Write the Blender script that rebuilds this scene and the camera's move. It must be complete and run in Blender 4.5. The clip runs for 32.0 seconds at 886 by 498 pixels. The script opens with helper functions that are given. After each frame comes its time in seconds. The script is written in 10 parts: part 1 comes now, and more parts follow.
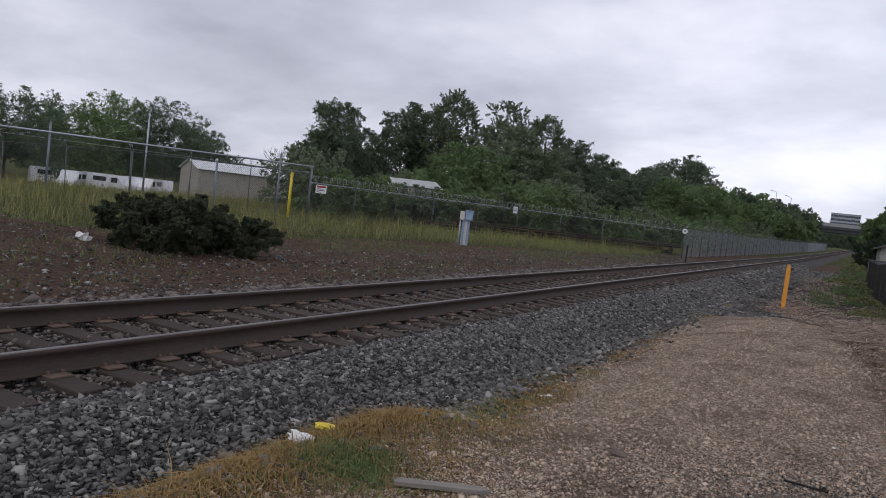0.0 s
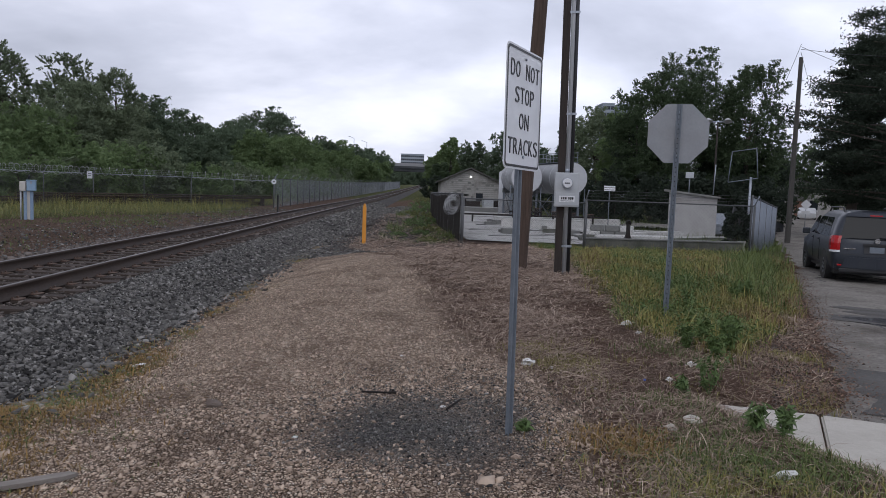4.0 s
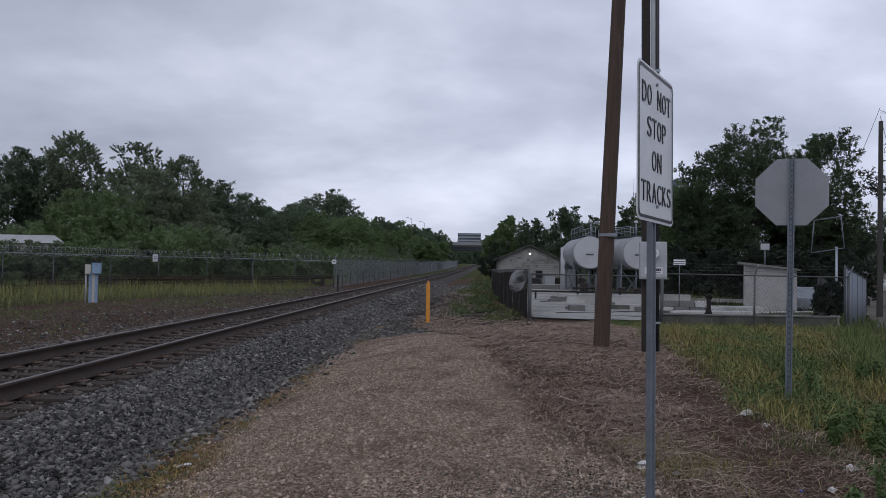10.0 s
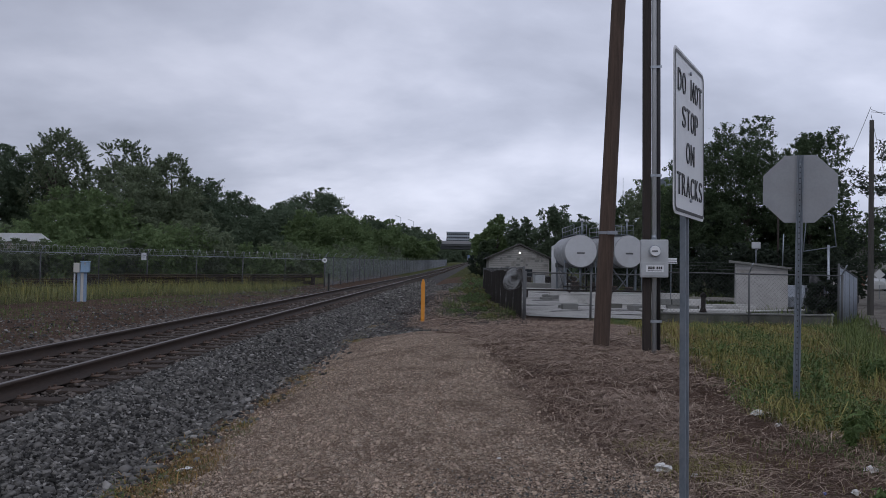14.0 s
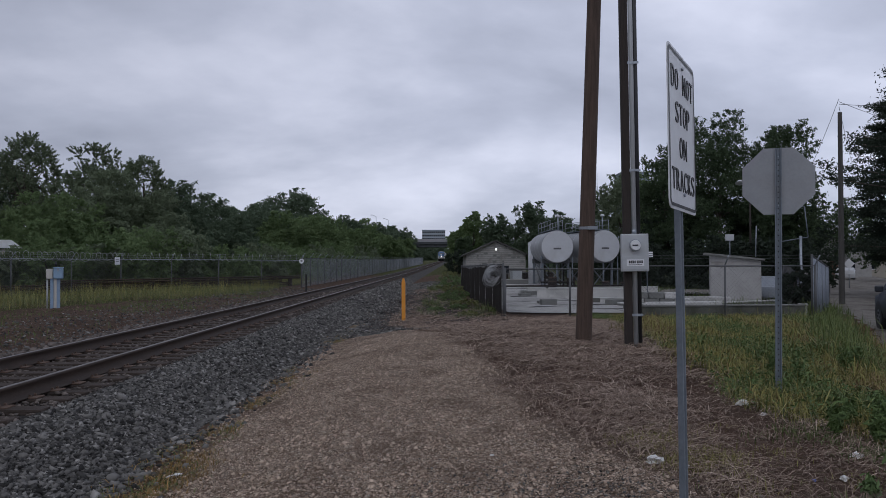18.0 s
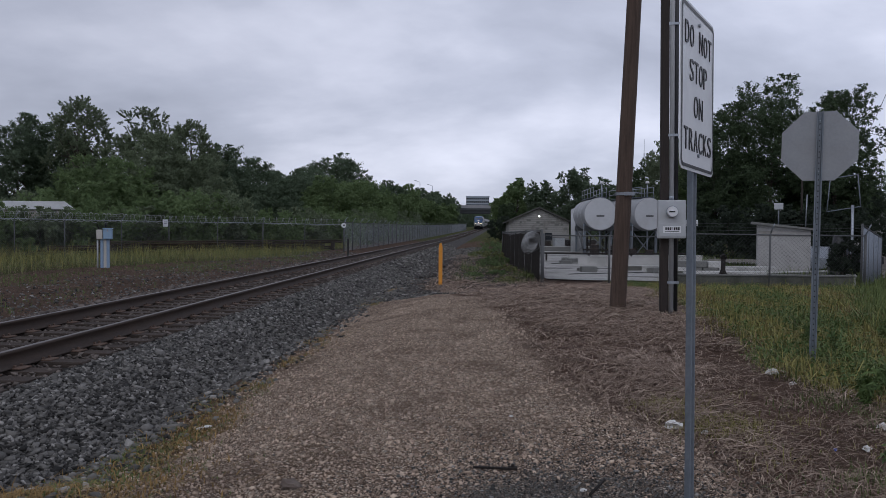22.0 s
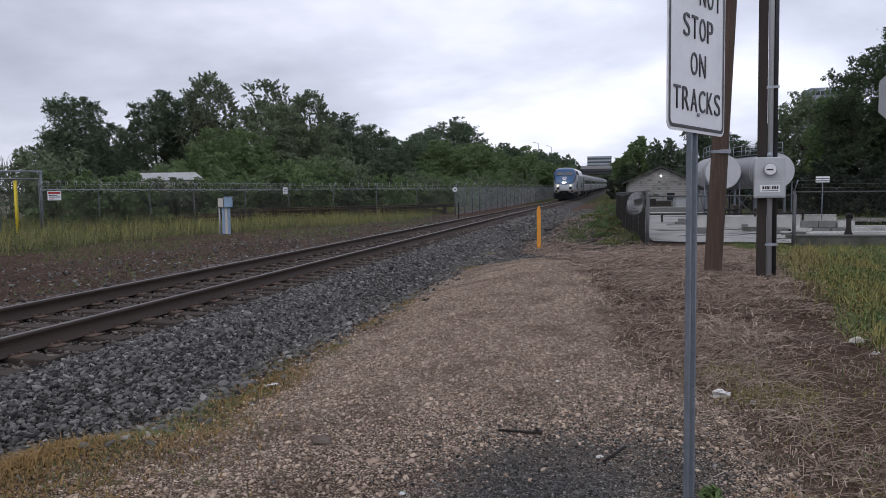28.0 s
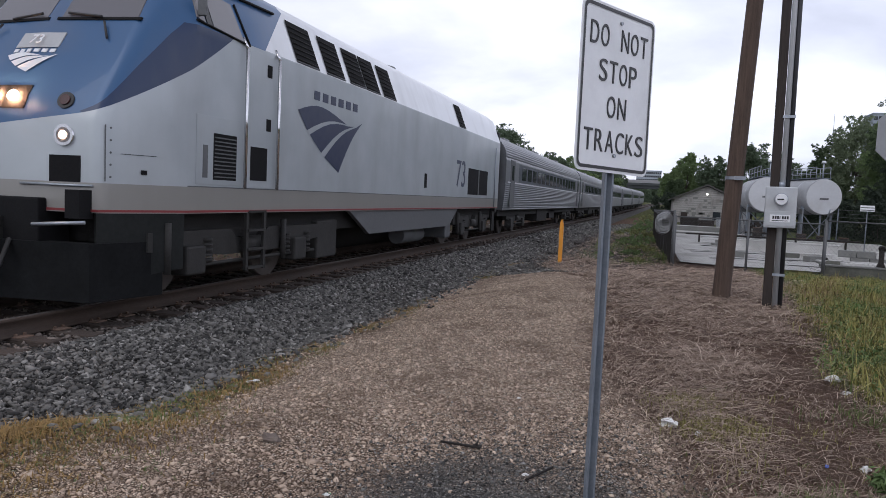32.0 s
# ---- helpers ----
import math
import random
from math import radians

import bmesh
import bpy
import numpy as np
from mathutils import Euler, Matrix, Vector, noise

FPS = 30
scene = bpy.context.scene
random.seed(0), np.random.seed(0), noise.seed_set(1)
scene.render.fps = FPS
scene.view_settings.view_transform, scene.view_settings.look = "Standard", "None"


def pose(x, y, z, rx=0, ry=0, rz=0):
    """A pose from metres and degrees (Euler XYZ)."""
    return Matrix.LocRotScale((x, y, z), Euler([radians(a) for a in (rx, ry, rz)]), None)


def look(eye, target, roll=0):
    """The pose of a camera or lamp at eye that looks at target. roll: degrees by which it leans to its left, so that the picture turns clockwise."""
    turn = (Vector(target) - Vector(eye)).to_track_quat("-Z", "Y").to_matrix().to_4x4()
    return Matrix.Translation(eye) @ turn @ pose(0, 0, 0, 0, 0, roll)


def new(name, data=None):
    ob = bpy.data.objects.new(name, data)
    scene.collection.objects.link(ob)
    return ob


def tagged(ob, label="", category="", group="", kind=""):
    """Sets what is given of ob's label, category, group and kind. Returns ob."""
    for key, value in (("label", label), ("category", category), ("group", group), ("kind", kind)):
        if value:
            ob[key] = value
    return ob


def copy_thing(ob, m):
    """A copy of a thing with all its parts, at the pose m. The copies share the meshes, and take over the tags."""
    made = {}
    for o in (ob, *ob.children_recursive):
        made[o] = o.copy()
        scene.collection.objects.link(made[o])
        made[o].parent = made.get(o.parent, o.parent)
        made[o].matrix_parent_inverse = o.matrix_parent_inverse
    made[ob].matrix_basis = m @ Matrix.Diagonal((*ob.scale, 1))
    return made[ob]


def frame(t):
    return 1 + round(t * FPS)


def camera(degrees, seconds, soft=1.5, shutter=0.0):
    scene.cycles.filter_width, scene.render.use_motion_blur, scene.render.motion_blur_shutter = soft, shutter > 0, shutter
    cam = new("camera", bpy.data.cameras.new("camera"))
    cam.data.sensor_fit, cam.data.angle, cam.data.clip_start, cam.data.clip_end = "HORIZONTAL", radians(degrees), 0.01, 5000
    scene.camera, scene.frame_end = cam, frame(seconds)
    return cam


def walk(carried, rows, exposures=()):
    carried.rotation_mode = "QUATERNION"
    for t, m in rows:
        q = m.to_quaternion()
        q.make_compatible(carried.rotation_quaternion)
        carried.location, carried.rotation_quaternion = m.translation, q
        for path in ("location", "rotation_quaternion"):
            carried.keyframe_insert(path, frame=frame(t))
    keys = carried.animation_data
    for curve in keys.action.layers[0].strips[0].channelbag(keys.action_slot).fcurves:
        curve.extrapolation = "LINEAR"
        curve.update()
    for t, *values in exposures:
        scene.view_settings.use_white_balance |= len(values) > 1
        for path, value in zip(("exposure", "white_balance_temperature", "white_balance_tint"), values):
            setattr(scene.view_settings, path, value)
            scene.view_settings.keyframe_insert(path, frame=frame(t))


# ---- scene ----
cam = camera(62.3, 32.0, soft=0.5)
PATH = [
    (0, (-0.856, -4.312, 1.505), (-1.818, -2.563, 1.381), 6.9),
    (0.1, (-0.825, -4.337, 1.528), (-1.678, -2.532, 1.413), 5.2),
    (0.2, (-0.775, -4.404, 1.55), (-1.504, -2.546, 1.435), 3.9),
    (0.3, (-0.734, -4.447, 1.524), (-1.328, -2.54, 1.421), 2.4),
    (0.4, (-0.696, -4.42, 1.526), (-1.146, -2.475, 1.414), 2.2),
    (0.5, (-0.709, -4.484, 1.522), (-1.108, -2.527, 1.414), 1.9),
    (1, (-0.635, -4.563, 1.524), (-0.964, -2.593, 1.415), 2.5),
    (1.5, (-0.603, -4.614, 1.508), (-0.796, -2.634, 1.3), 0.8),
    (2, (-0.627, -4.592, 1.506), (-0.696, -2.604, 1.3), -0.9),
    (2.5, (-0.761, -4.636, 1.53), (-0.703, -2.642, 1.385), 0.8),
    (3, (-0.774, -4.628, 1.538), (-0.675, -2.635, 1.403), 1.6),
    (3.5, (-0.766, -4.532, 1.539), (-0.705, -2.538, 1.406), 3.2),
    (4, (-0.631, -4.456, 1.519), (-0.56, -2.464, 1.354), 1.9),
    (4.5, (-0.615, -4.357, 1.525), (-0.328, -2.381, 1.404), 1.0),
    (6.5, (-0.369, -3.871, 1.532), (-0.087, -1.895, 1.414), 2.9),
    (7, (-0.456, -3.904, 1.517), (-0.237, -1.919, 1.412), 2.2),
    (7.5, (-0.559, -3.896, 1.514), (-0.466, -1.899, 1.469), 1.1),
    (8, (-0.598, -3.818, 1.507), (-0.619, -1.819, 1.514), 0.9),
    (8.5, (-0.652, -3.717, 1.482), (-0.768, -1.72, 1.499), 1.2),
    (9, (-0.756, -3.608, 1.463), (-0.828, -1.609, 1.471), 0.9),
    (9.5, (-0.893, -3.526, 1.471), (-0.902, -1.526, 1.48), 0.9),
    (10, (-0.87, -3.439, 1.423), (-0.96, -1.442, 1.469), 0.9),
    (10.5, (-0.876, -3.36, 1.432), (-0.956, -1.362, 1.431), 1.3),
    (11, (-0.932, -3.324, 1.424), (-1.029, -1.327, 1.436), 2.8),
    (11.5, (-0.986, -3.323, 1.416), (-1.068, -1.325, 1.386), 3.9),
    (12, (-1.052, -3.365, 1.435), (-1.159, -1.368, 1.441), 2.4),
    (12.5, (-1.108, -3.37, 1.413), (-1.15, -1.37, 1.419), 0.7),
    (13, (-1.103, -3.369, 1.424), (-1.134, -1.37, 1.451), 1.0),
    (13.5, (-1.067, -3.322, 1.401), (-1.119, -1.323, 1.423), 1.3),
    (14, (-1.05, -3.283, 1.41), (-1.109, -1.284, 1.453), 0.9),
    (14.5, (-1.137, -3.257, 1.415), (-1.179, -1.258, 1.47), -0.2),
    (16.5, (-1.153, -3.285, 1.414), (-1.192, -1.287, 1.476), -0.1),
    (17, (-1.161, -3.292, 1.414), (-1.192, -1.293, 1.484), -0.8),
    (17.5, (-1.159, -3.282, 1.414), (-1.184, -1.283, 1.462), -0.8),
    (18, (-1.153, -3.28, 1.413), (-1.146, -1.28, 1.451), -0.3),
    (18.5, (-1.147, -3.287, 1.413), (-1.126, -1.287, 1.449), -0.0),
    (19, (-1.155, -3.271, 1.408), (-1.183, -1.271, 1.431), 0.3),
    (19.5, (-1.17, -3.288, 1.411), (-1.233, -1.289, 1.452), 1.1),
    (20, (-1.18, -3.292, 1.405), (-1.276, -1.295, 1.423), 1.3),
    (20.5, (-1.197, -3.316, 1.406), (-1.327, -1.32, 1.44), 1.1),
    (21, (-1.193, -3.316, 1.406), (-1.309, -1.32, 1.44), 1.1),
    (21.5, (-1.093, -3.323, 1.387), (-1.253, -1.33, 1.393), -0.1),
    (22, (-0.98, -3.288, 1.379), (-1.092, -1.292, 1.325), 0.4),
    (22.5, (-0.823, -3.19, 1.369), (-1.002, -1.198, 1.33), 1.2),
    (23, (-0.656, -3.133, 1.381), (-0.807, -1.139, 1.345), 1.9),
    (23.5, (-0.491, -3.124, 1.393), (-0.679, -1.134, 1.326), 2.7),
    (24, (-0.463, -3.151, 1.419), (-0.659, -1.16, 1.419), 0.3),
    (24.5, (-0.49, -3.159, 1.395), (-0.708, -1.171, 1.381), 0.1),
    (26.5, (-0.532, -3.037, 1.436), (-0.876, -1.067, 1.413), 1.3),
    (27, (-0.505, -3.041, 1.394), (-0.92, -1.086, 1.322), 0.4),
    (27.5, (-0.429, -3.174, 1.397), (-0.893, -1.233, 1.265), -0.1),
    (28, (-0.37, -3.251, 1.401), (-0.806, -1.305, 1.247), -0.7),
    (28.5, (-0.215, -3.255, 1.438), (-0.735, -1.329, 1.289), 1.4),
    (29, (-0.109, -3.318, 1.505), (-0.627, -1.39, 1.382), 2.7),
    (29.5, (-0.051, -3.368, 1.514), (-0.611, -1.452, 1.389), 1.8),
    (30, (0.004, -3.422, 1.521), (-0.499, -1.496, 1.329), 4.1),
    (30.5, (0.074, -3.368, 1.52), (-0.421, -1.437, 1.357), 3.4),
    (31, (0.169, -3.302, 1.513), (-0.255, -1.354, 1.361), 2.4),
    (31.5, (0.224, -3.248, 1.506), (-0.179, -1.298, 1.327), 2.9),
    (32, (0.233, -3.303, 1.512), (-0.316, -1.385, 1.367), 2.6),
]
walk(cam, [(t, look(eye, target, roll)) for t, eye, target, roll in PATH],
     exposures=[(0, 0.16, 6400, 11), (1.0, 0.24, 6330, 11), (2.0, 0.44, 6260, 11), (3.0, 0.28, 6260, 11), (4.5, 0.2, 6230, 11), (6.5, 0.24, 6230, 11), (8.0, -0.08, 6130, 11), (9, -0.19, 6080, 11), (12.5, -0.21, 6060, 11), (19, -0.34, 6030, 11), (22, -0.22, 6080, 11), (24.5, -0.10, 6130, 11), (27, -0.06, 6180, 11), (28, 0.30, 6280, 11), (29.5, 0.36, 6280, 11), (32, 0.50, 6280, 11)])

# ---- daylight: a thick overcast with a little structure, and a very soft sun ----
world = bpy.data.worlds.new("overcast")
scene.world = world
world.use_nodes = True


def build_world(w):
    nt = w.node_tree
    nt.nodes.clear()
    N, L = nt.nodes.new, nt.links.new
    out, bg = N("ShaderNodeOutputWorld"), N("ShaderNodeBackground")
    sky = N("ShaderNodeTexSky")
    sky.sky_type, sky.sun_disc = "NISHITA", False
    sky.sun_elevation, sky.sun_rotation = radians(48), radians(200)
    tc, sep = N("ShaderNodeTexCoord"), N("ShaderNodeSeparateXYZ")
    L(tc.outputs["Generated"], sep.inputs[0])
    lift = N("ShaderNodeMath")
    lift.operation, lift.inputs[1].default_value = "MAXIMUM", 0.0
    L(sep.outputs[2], lift.inputs[0])
    add = N("ShaderNodeMath")
    add.operation, add.inputs[1].default_value = "ADD", 0.3
    L(lift.outputs[0], add.inputs[0])
    comb = N("ShaderNodeCombineXYZ")
    for n in (0, 1):
        d = N("ShaderNodeMath")
        d.operation = "DIVIDE"
        L(sep.outputs[n], d.inputs[0])
        L(add.outputs[0], d.inputs[1])
        L(d.outputs[0], comb.inputs[n])
    big, small = N("ShaderNodeTexNoise"), N("ShaderNodeTexNoise")
    big.inputs["Scale"].default_value, big.inputs["Detail"].default_value = 0.75, 7
    big.inputs["Roughness"].default_value, big.inputs["Distortion"].default_value = 0.5, 0.35
    small.inputs["Scale"].default_value, small.inputs["Detail"].default_value = 2.6, 5
    stretch = N("ShaderNodeMapping")
    stretch.inputs["Scale"].default_value = (1.15, 1.35, 1)
    stretch.inputs["Location"].default_value = (2.3, 0.7, 0)
    L(comb.outputs[0], stretch.inputs[0])
    for n in (big, small):
        L(stretch.outputs[0], n.inputs["Vector"])
    mix = N("ShaderNodeMix")
    mix.inputs[0].default_value = 0.22
    L(big.outputs[0], mix.inputs[2])
    L(small.outputs[0], mix.inputs[3])
    ramp = N("ShaderNodeValToRGB")
    e = ramp.color_ramp.elements
    e[0].position, e[0].color = 0.34, (0.40, 0.415, 0.49, 1)
    e[1].position, e[1].color = 0.66, (0.92, 0.92, 1.02, 1)
    mid = e.new(0.5)
    mid.color = (0.61, 0.625, 0.72, 1)
    L(mix.outputs[0], ramp.inputs[0])
    blend = N("ShaderNodeMix")
    blend.data_type = "RGBA"
    blend.inputs[0].default_value = 0.94
    dim = N("ShaderNodeVectorMath")
    dim.operation = "SCALE"
    dim.inputs["Scale"].default_value = 0.1
    L(sky.outputs[0], dim.inputs[0])
    L(dim.outputs[0], blend.inputs[6])
    L(ramp.outputs[0], blend.inputs[7])
    L(blend.outputs[2], bg.inputs[0])
    thick = N("ShaderNodeMapRange")
    thick.inputs[1].default_value, thick.inputs[2].default_value = 0.38, 0.85
    thick.inputs[3].default_value, thick.inputs[4].default_value = 1.0, 0.62
    L(sep.outputs[2], thick.inputs[0])
    side = N("ShaderNodeMapRange")
    side.interpolation_type = "SMOOTHSTEP"
    side.inputs[1].default_value, side.inputs[2].default_value = -0.75, 0.5
    side.inputs[3].default_value, side.inputs[4].default_value = 0.88, 1.18
    L(sep.outputs[0], side.inputs[0])
    both = N("ShaderNodeMath")
    both.operation = "MULTIPLY"
    L(thick.outputs[0], both.inputs[0])
    L(side.outputs[0], both.inputs[1])
    L(both.outputs[0], bg.inputs[1])
    L(bg.outputs[0], out.inputs[0])


build_world(world)
sun = new("sun", bpy.data.lights.new("sun", "SUN"))
sun.data.energy, sun.data.angle, sun.data.color = 0.5, radians(40), (1.0, 0.97, 0.92)
sun.matrix_basis = look((-20, -60, 70), (0, 0, 0))
scene.view_settings.exposure = 0.0


# ---- materials ----
def hexc(r, g, b):
    return (r, g, b, 1.0)


def material(name, a, b=None, scale=8.0, rough=0.8, metal=0.0, bump=0.15, bump_scale=None, fine=0.35, island=0.0, rand=0.0,
             coat=0.0, spec=0.5, coords="Object", stretch=None, dirt=None, dirt_amount=0.5, dirt_scale=1.5):
    """A surface of two near colours at two scales of noise, with relief, and optional stains and piece-by-piece variation."""
    m = bpy.data.materials.new(name)
    m.use_nodes = True
    nt = m.node_tree
    N, L = nt.nodes.new, nt.links.new
    bsdf = nt.nodes["Principled BSDF"]
    bsdf.inputs["Metallic"].default_value = metal
    bsdf.inputs["Coat Weight"].default_value = coat
    bsdf.inputs["Specular IOR Level"].default_value = spec
    b = b or tuple(c * 0.75 for c in a)
    tc = N("ShaderNodeTexCoord")
    vec = tc.outputs["Object"]
    if coords == "World":
        vec = N("ShaderNodeNewGeometry").outputs["Position"]
    if stretch:
        mp = N("ShaderNodeMapping")
        mp.inputs["Scale"].default_value = stretch
        L(vec, mp.inputs[0])
        vec = mp.outputs[0]
    n1, n2 = N("ShaderNodeTexNoise"), N("ShaderNodeTexNoise")
    for n, s, d in ((n1, scale, 4), (n2, scale * 7, 3)):
        n.inputs["Scale"].default_value, n.inputs["Detail"].default_value = s, d
        L(vec, n.inputs["Vector"])
    mix = N("ShaderNodeMix")
    mix.inputs[0].default_value = fine
    L(n1.outputs[0], mix.inputs[2])
    L(n2.outputs[0], mix.inputs[3])
    fac = mix.outputs[0]
    if island or rand:
        r = N("ShaderNodeNewGeometry").outputs["Random Per Island"] if island else N("ShaderNodeObjectInfo").outputs["Random"]
        m2 = N("ShaderNodeMix")
        m2.inputs[0].default_value = island or rand
        L(fac, m2.inputs[2])
        L(r, m2.inputs[3])
        fac = m2.outputs[0]
    ramp = N("ShaderNodeValToRGB")
    e = ramp.color_ramp.elements
    lo, hi = (0.1, 0.9) if (island or rand) else (0.32, 0.68)
    e[0].position, e[0].color = lo, hexc(*a)
    e[1].position, e[1].color = hi, hexc(*b)
    L(fac, ramp.inputs[0])
    col = ramp.outputs[0]
    if dirt:
        n3 = N("ShaderNodeTexNoise")
        n3.inputs["Scale"].default_value, n3.inputs["Detail"].default_value, n3.inputs["Roughness"].default_value = dirt_scale, 6, 0.65
        L(vec, n3.inputs["Vector"])
        r3 = N("ShaderNodeMapRange")
        r3.inputs[1].default_value, r3.inputs[2].default_value = 0.5, 0.72
        r3.inputs[4].default_value = dirt_amount
        L(n3.outputs[0], r3.inputs[0])
        mc = N("ShaderNodeMix")
        mc.data_type = "RGBA"
        mc.inputs[7].default_value = hexc(*dirt)
        L(r3.outputs[0], mc.inputs[0])
        L(col, mc.inputs[6])
        col = mc.outputs[2]
    L(col, bsdf.inputs["Base Color"])
    rr = N("ShaderNodeMapRange")
    rr.inputs[3].default_value, rr.inputs[4].default_value = max(rough - 0.12, 0.02), min(rough + 0.12, 1)
    L(n1.outputs[0], rr.inputs[0])
    L(rr.outputs[0], bsdf.inputs["Roughness"])
    if bump:
        bp = N("ShaderNodeBump")
        bp.inputs["Strength"].default_value, bp.inputs["Distance"].default_value = bump, 0.02
        if bump_scale:
            n4 = N("ShaderNodeTexNoise")
            n4.inputs["Scale"].default_value, n4.inputs["Detail"].default_value = bump_scale, 4
            L(vec, n4.inputs["Vector"])
            L(n4.outputs[0], bp.inputs["Height"])
        else:
            L(n2.outputs[0], bp.inputs["Height"])
        L(bp.outputs[0], bsdf.inputs["Normal"])
    return m


def foliage(name, a, b, scale, island=0.55):
    """Leaves: a matt surface that lets part of the light through."""
    m = material(name, a, b, scale, 0.75, 0, 0, island=island, coords="World", spec=0.25)
    nt = m.node_tree
    bsdf, out = nt.nodes["Principled BSDF"], nt.nodes["Material Output"]
    tr, mix = nt.nodes.new("ShaderNodeBsdfTranslucent"), nt.nodes.new("ShaderNodeMixShader")
    nt.links.new(bsdf.inputs["Base Color"].links[0].from_socket, tr.inputs[0])
    mix.inputs[0].default_value = 0.45
    nt.links.new(bsdf.outputs[0], mix.inputs[1])
    nt.links.new(tr.outputs[0], mix.inputs[2])
    nt.links.new(mix.outputs[0], out.inputs[0])
    return m


def glow(name, colour, strength):
    m = bpy.data.materials.new(name)
    m.use_nodes = True
    bsdf = m.node_tree.nodes["Principled BSDF"]
    bsdf.inputs["Base Color"].default_value = (0.8, 0.8, 0.75, 1)
    bsdf.inputs["Emission Color"].default_value, bsdf.inputs["Emission Strength"].default_value = (*colour, 1), strength
    return m


def glassy(name, colour, rough=0.05):
    m = bpy.data.materials.new(name)
    m.use_nodes = True
    bsdf = m.node_tree.nodes["Principled BSDF"]
    bsdf.inputs["Base Color"].default_value = (*colour, 1)
    bsdf.inputs["Roughness"].default_value = rough
    bsdf.inputs["Specular IOR Level"].default_value = 0.45
    return m


